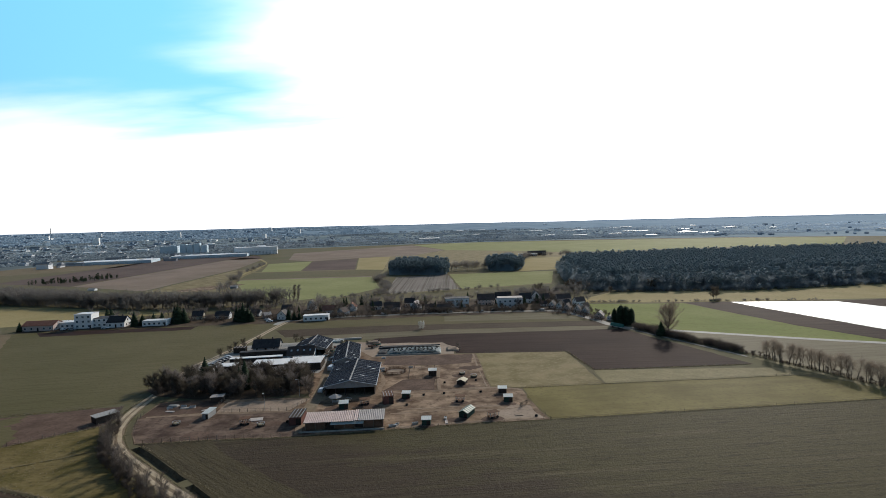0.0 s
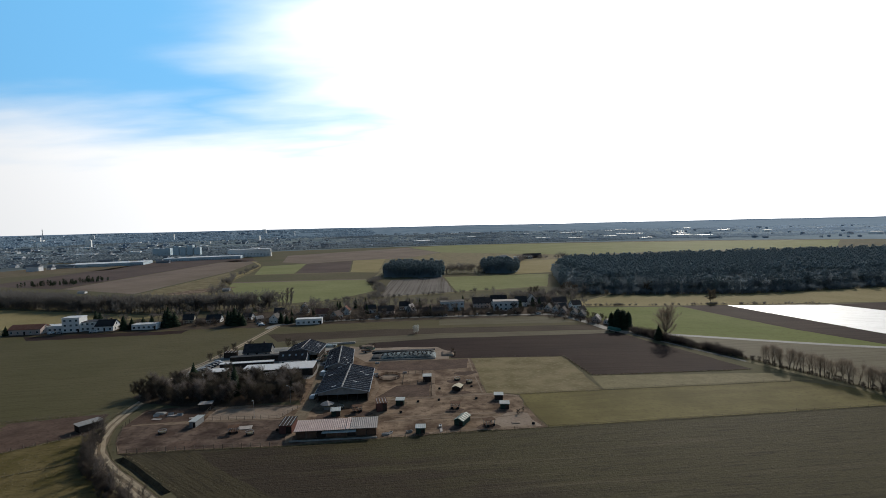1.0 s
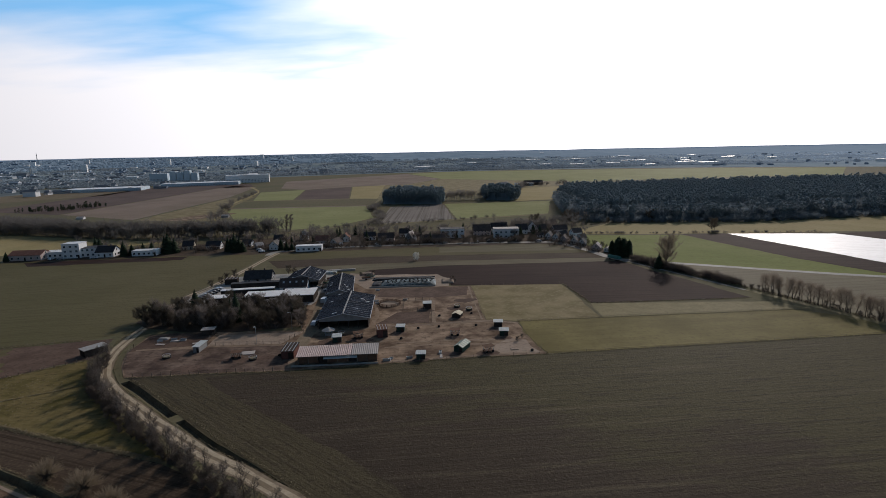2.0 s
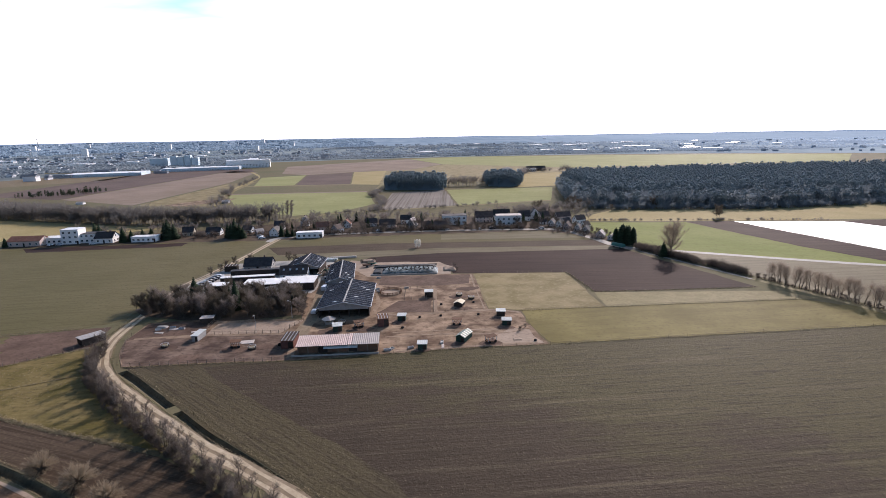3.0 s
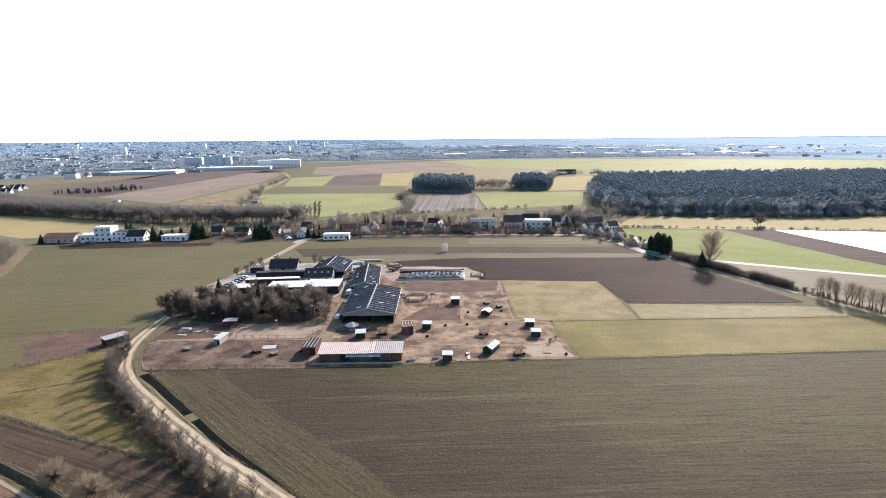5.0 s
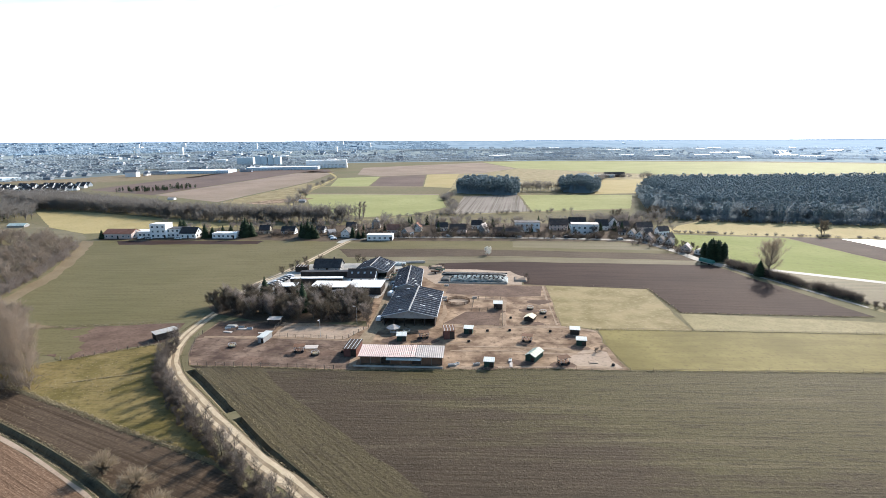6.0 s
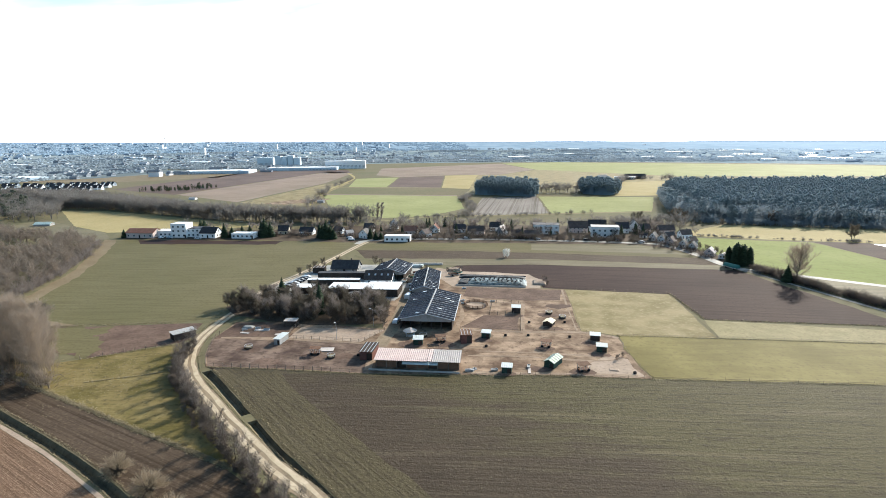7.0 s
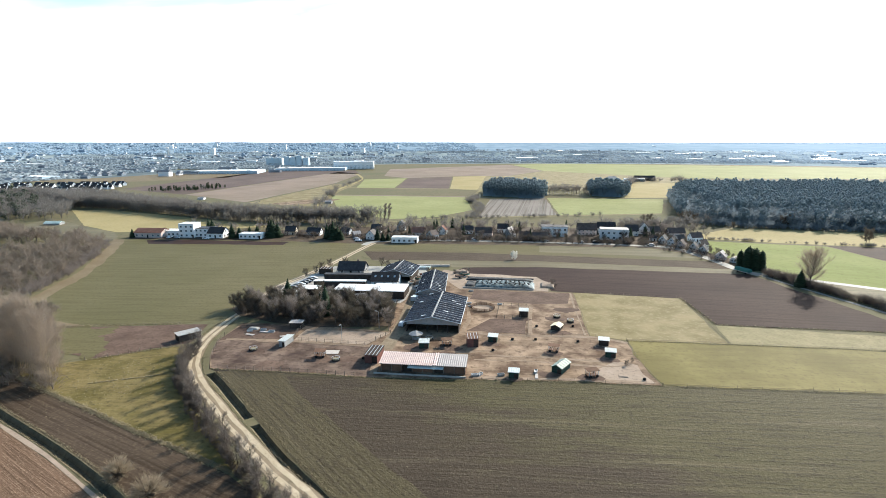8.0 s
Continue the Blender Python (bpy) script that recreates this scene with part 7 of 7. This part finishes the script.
# dark churned spots where the horses stand and feed
for k, (x, y, w) in enumerate(((-24, 163, 5), (-12, 168, 3.5), (7, 163, 4), (16, 147.6, 4.5), (22, 160, 4), (21, 169, 4), (10, 181, 4.5), (-3, 193, 4), (9, 195, 5), (13, 206, 6), (-4, 143.8, 3), (5, 148, 4), (-60, 148.5, 6), (-82, 151, 5), (-52, 150, 5), (-72, 143, 6), (-16, 222, 9), (4, 220, 8), (-34, 161, 5), (-26, 157, 6))):
    ring = [(x + w * math.cos(math.tau * i / 9) * (0.8 + 0.4 * noise.noise((i * 1.7, k * 3.1, 0.0))), y + 0.6 * w * math.sin(math.tau * i / 9) * (0.8 + 0.4 * noise.noise((i * 1.7, k * 3.1, 5.0)))) for i in range(9)]
    sheet("churned_spot", ring, 0.094 + 0.0006 * k, M_DIRT_DARK, "dark churned spot of paddock dirt", every=0.9, wobble=0.9)


def round_pen(x, y):
    p = thing("round_pen", x, y, 0, 0, "round boarded horse pen with pale sand inside", "pen")
    for z in (0.12, 0.5, 0.88):
        part("rail", Geo().ring(0, 0, z, z + 0.2, 4.22, 4.28, 32), M_WOOD, p)
    g = Geo()
    g.poly(*[(4.15 * math.cos(math.tau * i / 32), 4.15 * math.sin(math.tau * i / 32), 0.1) for i in range(32)])
    part("sand", g, M_SAND, p)
    for i in range(14):
        a = math.tau * i / 14
        part("post", Geo().box(4.35 * math.cos(a) - 0.08, 4.35 * math.sin(a) - 0.08, -0.2, 4.35 * math.cos(a) + 0.08, 4.35 * math.sin(a) + 0.08, 1.2), M_WOOD, p)
    return p


round_pen(-17.8, 203.6)


def heap(name, x, y, w, d, high, material, label, category, seed, turn=0):
    """A low rounded heap or covered clamp with a lumpy top."""
    t = thing(name, x, y, 0, turn, label, category)
    nx, ny = max(8, int(w * 1.5)), max(6, int(d * 1.5))
    v, f = [], []
    for j in range(ny + 1):
        for i in range(nx + 1):
            u, s = i / nx * 2 - 1, j / ny * 2 - 1
            e = max(0.0, 1 - abs(u) ** 6) ** 0.6 * max(0.0, 1 - abs(s) ** 4) ** 0.6
            z = high * e * (0.9 + 0.22 * noise.noise((u * w * 0.3, s * d * 0.3, seed)))
            v.append((u * w / 2, s * d / 2, z - 0.05))
    for j in range(ny):
        for i in range(nx):
            a = j * (nx + 1) + i
            f.append((a, a + 1, a + nx + 2, a + nx + 1))
    g = Geo()
    g.v, g.f = v, f
    part("mound", g, material, t)
    return t


# silage clamps behind the paddock
for x, y, w, d, high, mat, label in ((-14.2, 245.8, 30.5, 4.4, 1.2, M_BLACKFILM, "long silage clamp under black film"), (-11.6, 237.6, 26.0, 11.6, 1.5, M_TARP, "long silage clamp under shining blue-white film"), (-26.2, 236.5, 4.4, 9.0, 1.3, M_BLACKFILM, "short silage clamp under black film")):
    heap("silage_clamp", x, y, w, d, high, mat, label, "silage", x)
for y, mat in ((230.9, M_CONCRETE), (248.6, M_BLACKFILM)):
    wl = thing("clamp_wall", -14, y, 0, 0, "low stained concrete clamp wall", "wall", "silage clamp walls")
    for k in range(8):
        part("panel", Geo().box(-15.0 + 3.75 * k, -0.15, -0.1, -15.0 + 3.75 * k + 3.69, 0.15, 0.6), mat, wl)
TYRE = Geo().ring(0, 0, 0, 0.2, 0.2, 0.36, 12).mesh("tyre", M_RUBBER)
rnd = random.Random(21)
for k in range(60):
    ob = tagged(new("tyre", TYRE), "old black tyre lying on silage film", "tyre", "tyres on the silage")
    ob.matrix_basis = pose(-23 + 2.0 * (k // 5) + rnd.uniform(-0.5, 0.5), 234.4 + 1.6 * (k % 5) + rnd.uniform(-0.3, 0.3), rnd.uniform(1.36, 1.46), 0, 0, rnd.uniform(0, 90))

# wrapped bales in a row
BALE_SIDE = Geo().tube((0, -0.62, 0.6), (0, 0.62, 0.6), 0.62, 0.62, 14, True).mesh("wrap", M_BALE)
for k in range(14):
    b = thing("bale", -58.5 + 1.4 * (k % 7) + 0.1 * (k // 7), 262.5 + 1.6 * (k // 7), 0, 90, "round bale wrapped in pale film", "bale", "wrapped bales")
    part("wrap", BALE_SIDE, None, b)
heap("sand_heap", -33, 258, 7, 5, 1.4, M_SAND, "heap of pale sand beside the yard", "heap", 3.0)
heap("dung_heap", 6.7, 239, 6, 8, 1.2, M_SAND, "low pale heap at the end of the clamps", "heap", 5.0)


def car(x, y, turn, paint, label, van=False):
    c = thing("van" if van else "car", x, y, 0, turn, label, "car", "parked cars")
    l, w = (2.6, 0.95) if van else (2.1, 0.86)
    g = Geo()
    side = [(-l, 0.35), (l, 0.35), (l, 0.85), (l * 0.55, 1.0), (l * 0.28, 1.95 if van else 1.42), (-l * 0.95 if van else -l * 0.55, 1.95 if van else 1.42), (-l, 1.0)]
    n = len(side)
    for yy in (-w, w):
        g.v.extend((px, yy * (0.86 if pz > 1.2 else 1.0), pz) for px, pz in side)
    g.f.append(tuple(range(n)))
    g.f.append(tuple(range(2 * n - 1, n - 1, -1)))
    for i in range(n):
        j = (i + 1) % n
        g.f.append((j, i, n + i, n + j))
    part("body", g, paint, c)
    s = Geo()
    s.slab((l * 0.54, -w * 0.8, 1.03), (l * 0.54, w * 0.8, 1.03), (l * 0.3, w * 0.74, 1.86 if van else 1.38), (l * 0.3, -w * 0.74, 1.86 if van else 1.38), 0.02)
    part("windscreen", s, M_GLASS, c)
    for sy in (-1, 1):
        part("window", Geo().box(-l * 0.5, min(sy * w * 0.9, sy * w * 0.99), 1.0, l * 0.35, max(sy * w * 0.9, sy * w * 0.99), 1.3), M_GLASS, c)
        for sx in (-0.6, 0.62):
            part("wheel", Geo().tube((sx * l, sy * (w - 0.18), 0.32), (sx * l, sy * (w + 0.02), 0.32), 0.32, 0.32, 12, True), M_RUBBER, c)
    return c


car(-45.2, 210.5, 80, M_CAR_WHITE, "white van parked beside the long barn", True)
car(-43.2, 180.8, 85, M_CAR_WHITE, "white car parked beside the open barn")
for k in range(7):
    car(-100.4 + 0.35 * k, 219.5 + 2.7 * k, 8, (M_CAR_DARK, M_CAR_DARK, M_CAR_SILVER, M_CAR_DARK)[k % 4], "car parked in a row beside the track")
for x, y, m in ((-36, 344, M_CAR_WHITE), (8, 343, M_CAR_SILVER), (30, 343.5, M_CAR_WHITE), (38, 343, M_CAR_DARK), (56, 345, M_CAR_WHITE), (69, 338, M_CAR_WHITE), (-108, 330, M_CAR_WHITE), (-111, 336, M_CAR_SILVER), (-210, 325.5, M_CAR_WHITE), (-230, 325, M_CAR_SILVER), (-236, 325.4, M_CAR_WHITE), (-47, 228, M_CAR_SILVER)):
    car(x, y, rnd.choice((0, 8, 90, 180)), m, "car parked at the roadside")

# covered trailer at the village end
t = thing("trailer", 97.8, 275.2, 0, -62, "long trailer under a teal tarpaulin", "trailer")
part("bed", Geo().box(-3.8, -1.2, 0.7, 3.8, 1.2, 1.0), M_STEEL, t)
g = Geo()
for sx in (-3.8, 3.8):
    g.poly(*[(sx, 1.2 * math.cos(math.pi * k / 8), 1.7 + 0.9 * math.sin(math.pi * k / 8)) for k in range(9)], (sx, -1.2, 1.0), (sx, 1.2, 1.0))
for k in range(8):
    a, b = math.pi * k / 8, math.pi * (k + 1) / 8
    g.poly((-3.8, 1.2 * math.cos(a), 1.7 + 0.9 * math.sin(a)), (3.8, 1.2 * math.cos(a), 1.7 + 0.9 * math.sin(a)), (3.8, 1.2 * math.cos(b), 1.7 + 0.9 * math.sin(b)), (-3.8, 1.2 * math.cos(b), 1.7 + 0.9 * math.sin(b)))
for sy in (-1.2, 1.2):
    g.poly((-3.8, sy, 1.0), (3.8, sy, 1.0), (3.8, sy, 1.7), (-3.8, sy, 1.7))
part("tarpaulin", g, M_TEAL, t)
for sx in (-2.2, 2.2):
    for sy in (-1, 1):
        part("wheel", Geo().tube((sx, sy * 0.9, 0.45), (sx, sy * 1.2, 0.45), 0.45, 0.45, 12, True), M_RUBBER, t)


def wagon(x, y, turn, label):
    """A hay rack on wheels: slatted cradle under a small roof."""
    w = thing("hay_wagon", x, y, 0, turn, label, "wagon", "hay racks")
    part("bed", Geo().box(-1.5, -0.9, 0.55, 1.5, 0.9, 0.68), M_WOOD, w)
    for sx in (-1.4, 1.4):
        for sy in (-0.85, 0.85):
            part("post", Geo().box(sx - 0.05, sy - 0.05, 0.6, sx + 0.05, sy + 0.05, 1.9), M_STEEL, w)
    for sy in (-0.85, 0.85):
        for k in range(6):
            part("slat", Geo().box(-1.3 + 0.5 * k, sy - 0.03, 0.68, -1.22 + 0.5 * k, sy + 0.03, 1.35), M_STEEL, w)
    part("roof", Geo().slab((-1.7, -1.1, 2.0), (1.7, -1.1, 2.0), (1.7, 1.1, 2.15), (-1.7, 1.1, 2.15), 0.06), M_WOOD, w)
    for sx in (-1, 1):
        for sy in (-0.95, 0.95):
            part("wheel", Geo().tube((sx, sy - 0.1, 0.4), (sx, sy + 0.1, 0.4), 0.4, 0.4, 12, True), M_RUBBER, w)


wagon(16.3, 148.6, 25, "hay wagon with a small board roof near the fence")
wagon(6.9, 164.8, -10, "hay wagon with a small roof on the paddock")
wagon(-25.4, 165.0, 15, "hay wagon with a small roof near the barn")
# added wagon, takes the place of dark horse shapes
wagon(-60.5, 150.6, 8, "hay wagon added in place of horses beside pale boards")


def feeder(x, y, label="round dark metal hay feeder ring"):
    f = thing("hay_feeder", x, y, 0, 0, label, "feeder", "hay feeders")
    part("ring", Geo().ring(0, 0, 0.0, 0.55, 1.15, 1.22, 20), M_WOOD_DARK, f)
    part("rim", Geo().ring(0, 0, 1.05, 1.12, 1.12, 1.2, 20), M_STEEL, f)
    for i in range(10):
        a = math.tau * i / 10
        part("bar", Geo().tube((1.17 * math.cos(a), 1.17 * math.sin(a), 0.5), (1.17 * math.cos(a + 0.2), 1.17 * math.sin(a + 0.2), 1.08), 0.03, 0.03, 4), M_STEEL, f)
    part("hay", Geo().ring(0, 0, 0.0, 0.75, 0.05, 0.9, 14), M_GRASS, f)


feeder(9.1, 196.6)
feeder(-55.0, 148.6)
feeder(-82.5, 152.2)
feeder(-31.5, 168.6)
feeder(13.5, 192.4, "round dark hay feeder ring on trodden ground")

def roofed_feeder(x, y, label):
    """A hay feeder under a pale eight-sided pavilion roof on four posts."""
    f = thing("hay_feeder", x, y, 0, 20, label, "feeder", "hay feeders")
    for k in range(8):
        a, b = math.tau * k / 8, math.tau * (k + 1) / 8
        g = Geo()
        low = [(2.3 * math.cos(c), 2.3 * math.sin(c), 1.75) for c in (a, b)]
        g.poly(low[0], low[1], (0, 0, 2.75))
        g.poly(low[1], low[0], (low[0][0], low[0][1], 1.6), (low[1][0], low[1][1], 1.6))
        part("roof_panel", g, M_ROOF_PALE, f)
    for sx in (-1, 1):
        for sy in (-1, 1):
            part("post", Geo().tube((sx * 1.3, sy * 1.3, -0.1), (sx * 1.3, sy * 1.3, 2.05), 0.06, 0.06, 6), M_STEEL, f)
    part("ring", Geo().ring(0, 0, 0.0, 0.8, 1.15, 1.22, 20), M_STEEL, f)
    part("hay", Geo().ring(0, 0, 0.0, 0.95, 0.05, 1.0, 14), M_GRASS, f)


roofed_feeder(-36.0, 169.2, "hay feeder under a pale pavilion roof near the barn")


def farm_trailer(x, y, turn, material, label):
    """A two-wheeled farm trailer with low sides and a drawbar."""
    t = thing("farm_trailer", x, y, 0, turn, label, "trailer", "farm trailers")
    part("bed", Geo().box(-1.9, -0.95, 0.7, 1.9, 0.95, 0.85), M_STEEL, t)
    for sy in (-0.95, 0.9):
        part("side_board", Geo().box(-1.9, sy, 0.85, 1.9, sy + 0.05, 1.4), material, t)
    for sx in (-1.9, 1.85):
        part("end_board", Geo().box(sx, -0.9, 0.85, sx + 0.05, 0.9, 1.4), material, t)
    part("load", Geo().box(-1.8, -0.85, 0.85, 1.8, 0.85, 1.25), M_DIRT_DARK, t)
    part("drawbar", Geo().box(1.9, -0.06, 0.62, 3.2, 0.06, 0.74), M_STEEL, t)
    for sy in (-1.05, 0.85):
        part("wheel", Geo().tube((0, sy, 0.42), (0, sy + 0.2, 0.42), 0.42, 0.42, 12, True), M_RUBBER, t)
    part("stand", Geo().tube((3.0, 0, 0.0), (3.0, 0, 0.62), 0.04, 0.04, 5), M_STEEL, t)


for x, y, a, m in ((-50.2, 241.5, 70, M_GREENSHEET), (-49.4, 248.2, 20, M_WOOD_RED), (-46.6, 254.0, 100, M_PALEROOF), (-32.6, 247.5, 15, M_WOOD), (-30.5, 251.2, 160, M_GREENSHEET), (-52.0, 233.4, 85, M_PALEROOF)):
    farm_trailer(x, y, a, m, "low-sided farm trailer parked beside the barns")

TUB = Geo().ring(0, 0, 0, 0.5, 0.38, 0.45, 14).mesh("tub", M_RUBBER)
for x, y in ((-5.6, 172.4), (1.6, 173.4), (-11, 162.6), (14.6, 173.6), (29.6, 148.4), (14.0, 187.6), (-47.6, 151.0), (-40, 155), (2, 186)):
    tagged(place(new("tub", TUB), x, y, 0.04), "black rubber feed tub on the dirt", "tub", "feed tubs")
BOX = Geo().box(-0.9, -0.4, 0, 0.9, -0.34, 0.55).box(-0.9, 0.34, 0, 0.9, 0.4, 0.55).box(-0.9, -0.34, 0, -0.84, 0.34, 0.55).box(0.84, -0.34, 0, 0.9, 0.34, 0.55).box(-0.84, -0.34, 0.02, 0.84, 0.34, 0.3).mesh("trough", M_STEEL)
for x, y, a in ((-7.6, 145.6, 20), (-13.2, 145.0, 60), (-14.6, 144.4, 15), (1.6, 149, 85), (-22.8, 205, 10), (-23.6, 208.4, 30), (-11.8, 209, 0), (-24.8, 226, 0), (-88, 169, 12), (-92, 167.4, 30), (-84.6, 168.2, 4)):
    tagged(new("trough", BOX), "pale galvanised water trough", "trough", "water troughs").matrix_basis = pose(x, y, 0.04, 0, 0, a)
for x, y, w, d, a in ((-58.4, 154.2, 4.2, 2.8, 10), (-86, 167.8, 5.0, 1.2, 5), (-90.5, 164.6, 3.0, 1.0, -10), (-78, 165, 4, 1.0, 20), (1.8, 146.4, 0.8, 3.0, 0)):
    b = thing("board_stack", x, y, 0, a, "flat stack of pale boards on the dirt", "boards", "board stacks")
    for k in range(4):
        part("board", Geo().box(-w / 2, -d / 2 + d * k / 4, 0.0, w / 2, -d / 2 + d * (k + 0.92) / 4, 0.22), M_ROOF_PALE, b)
for x, y in ((-58.2, 162.4), (-50.2, 176.4)):
    p = thing("lamp_post", x, y, 0, rnd.uniform(0, 360), "slim grey floodlight pole by the riding yard", "lamp", "floodlight poles")
    part("pole", Geo().tube((0, 0, -0.2), (0, 0, 6.0), 0.07, 0.05, 6), M_STEEL, p)
    part("arm", Geo().tube((0, 0, 5.9), (0.9, 0, 6.1), 0.05, 0.04, 5), M_STEEL, p)
    part("head", Geo().box(0.7, -0.15, 6.02, 1.3, 0.15, 6.16), M_RIB, p)
fence([(-46.6, 175), (-48.6, 190), (-51.5, 206)], 1.8, 1, None, "pale post fence between drive and grove")
w = thing("feed_wall", -51, 268.2, 0, 6, "long low pale concrete feed wall behind the barns", "wall")
for k in range(9):
    part("panel", Geo().box(-11 + 2.4 * k, -0.5, -0.1, -11 + 2.4 * k + 2.34, 0.5, 0.9), M_ROOF_PALE, w)
for x, y, a, b, h, m in ((-49.6, 236, 4, 6, 1.3, M_SAND), (-50, 245, 3, 5, 1.0, M_CONCRETE), (-48.8, 251, 4, 4, 1.2, M_GRAVEL), (-31.5, 207, 3, 4, 0.9, M_DIRT_DARK), (-92, 170, 4, 2.4, 0.7, M_CONCRETE), (24.5, 150, 3, 2, 0.4, M_SAND)):
    heap("rubble_heap", x, y, a, b, h, m, "small heap of rubble and soil", "heap", x)
for x, y in ((-51, 240), (-50.5, 232), (-49, 256), (-47, 259), (-33, 252), (-36, 255), (-30, 258), (9, 240), (10, 236)):
    tree(("shrub_a", "shrub_b")[rnd.randrange(2)], x, y, rnd.uniform(0.5, 0.9))
# dead brushwood on the paddock
tree("shrub_b", 26.5, 157.5, 0.6)
tree("shrub_a", 28.5, 160, 0.4)
tree("pale_bush", -10.2, 290.5, 0.95)
tree("pale_bush", -8.6, 290.0, 1.0)

# grass along the margins
verge("verge_grass", offset_line(ROAD[:60], 2.6), 0.9, 5, "dry grass along the track", 0.3, 0.7, 1)
verge("verge_grass", offset_line(ROAD[:60], -2.2), 0.3, 4, "dry grass along the track", 0.25, 0.5, 2)
for k, line in enumerate((DITCH_A, DITCH_B)):
    verge("verge_grass", offset_line(line, 2.0), 0.6, 4, "dry grass on a ditch bank", 0.25, 0.55, 3 + k)
    verge("verge_grass", offset_line(line, -1.9), 0.5, 4, "dry grass on a ditch bank", 0.25, 0.5, 5 + k)
verge("verge_grass", offset_line(DITCH_C, 1.7), 0.7, 12, "dry grass on a ditch bank", 0.2, 0.45, 15)
verge("verge_grass", offset_line(DITCH_C, -1.1), 0.3, 10, "dry grass on a ditch bank", 0.2, 0.4, 6)
verge("verge_grass", [(-145, 128.6), (-121, 119), (-99.6, 111), (-84, 105), (-70, 100), (-56, 94.6)], 1.3, 26, "pale dry grass on a field boundary", 0.3, 0.75, 7)
verge("verge_grass", [(-88, 138), (-67, 139), (-41, 139.2), (-12.8, 142.1), (9, 144.3), (33.4, 145.3), (90, 149), (142, 152.6)], 0.8, 5, "dry grass under a fence", 0.3, 0.6, 8)
verge("verge_grass", [(29.6, 177), (60, 178.2), (96, 179.4), (132, 180.4)], 0.9, 5, "dry grass under a fence", 0.3, 0.6, 9)
verge("verge_grass", [(58, 228), (62, 196.3), (126, 196.6)], 1.2, 6, "dry grass on a field boundary", 0.35, 0.8, 10)
verge("verge_grass", [(-127.4, 138), (-105, 154)], 1.0, 6, "dry grass under a fence", 0.3, 0.7, 11)
verge("verge_grass", [(-114, 124.5), (-108, 127.5), (-100, 131.5), (-97, 133.5)], 0.5, 8, "line of dry grass across a meadow", 0.35, 0.8, 17)
verge("verge_grass", [(-164, 161.5), (-119, 171.5)], 1.0, 5, "dry grass under a fence", 0.3, 0.7, 12)
verge("verge_grass", [(-127, 130), (-112, 118), (-100, 124), (-112, 138), (-122, 134)], 16, 14, "rough tussocks in the meadow", 0.2, 0.5, 13)
verge("verge_grass", [(132, 215), (142, 190), (150, 166)], 3.0, 10, "dry grass under a row of trees", 0.4, 1.0, 14)
verge("verge_grass", [(104, 272), (114, 254), (131, 214)], 3.0, 8, "dry grass along a hedge", 0.4, 1.0, 16)
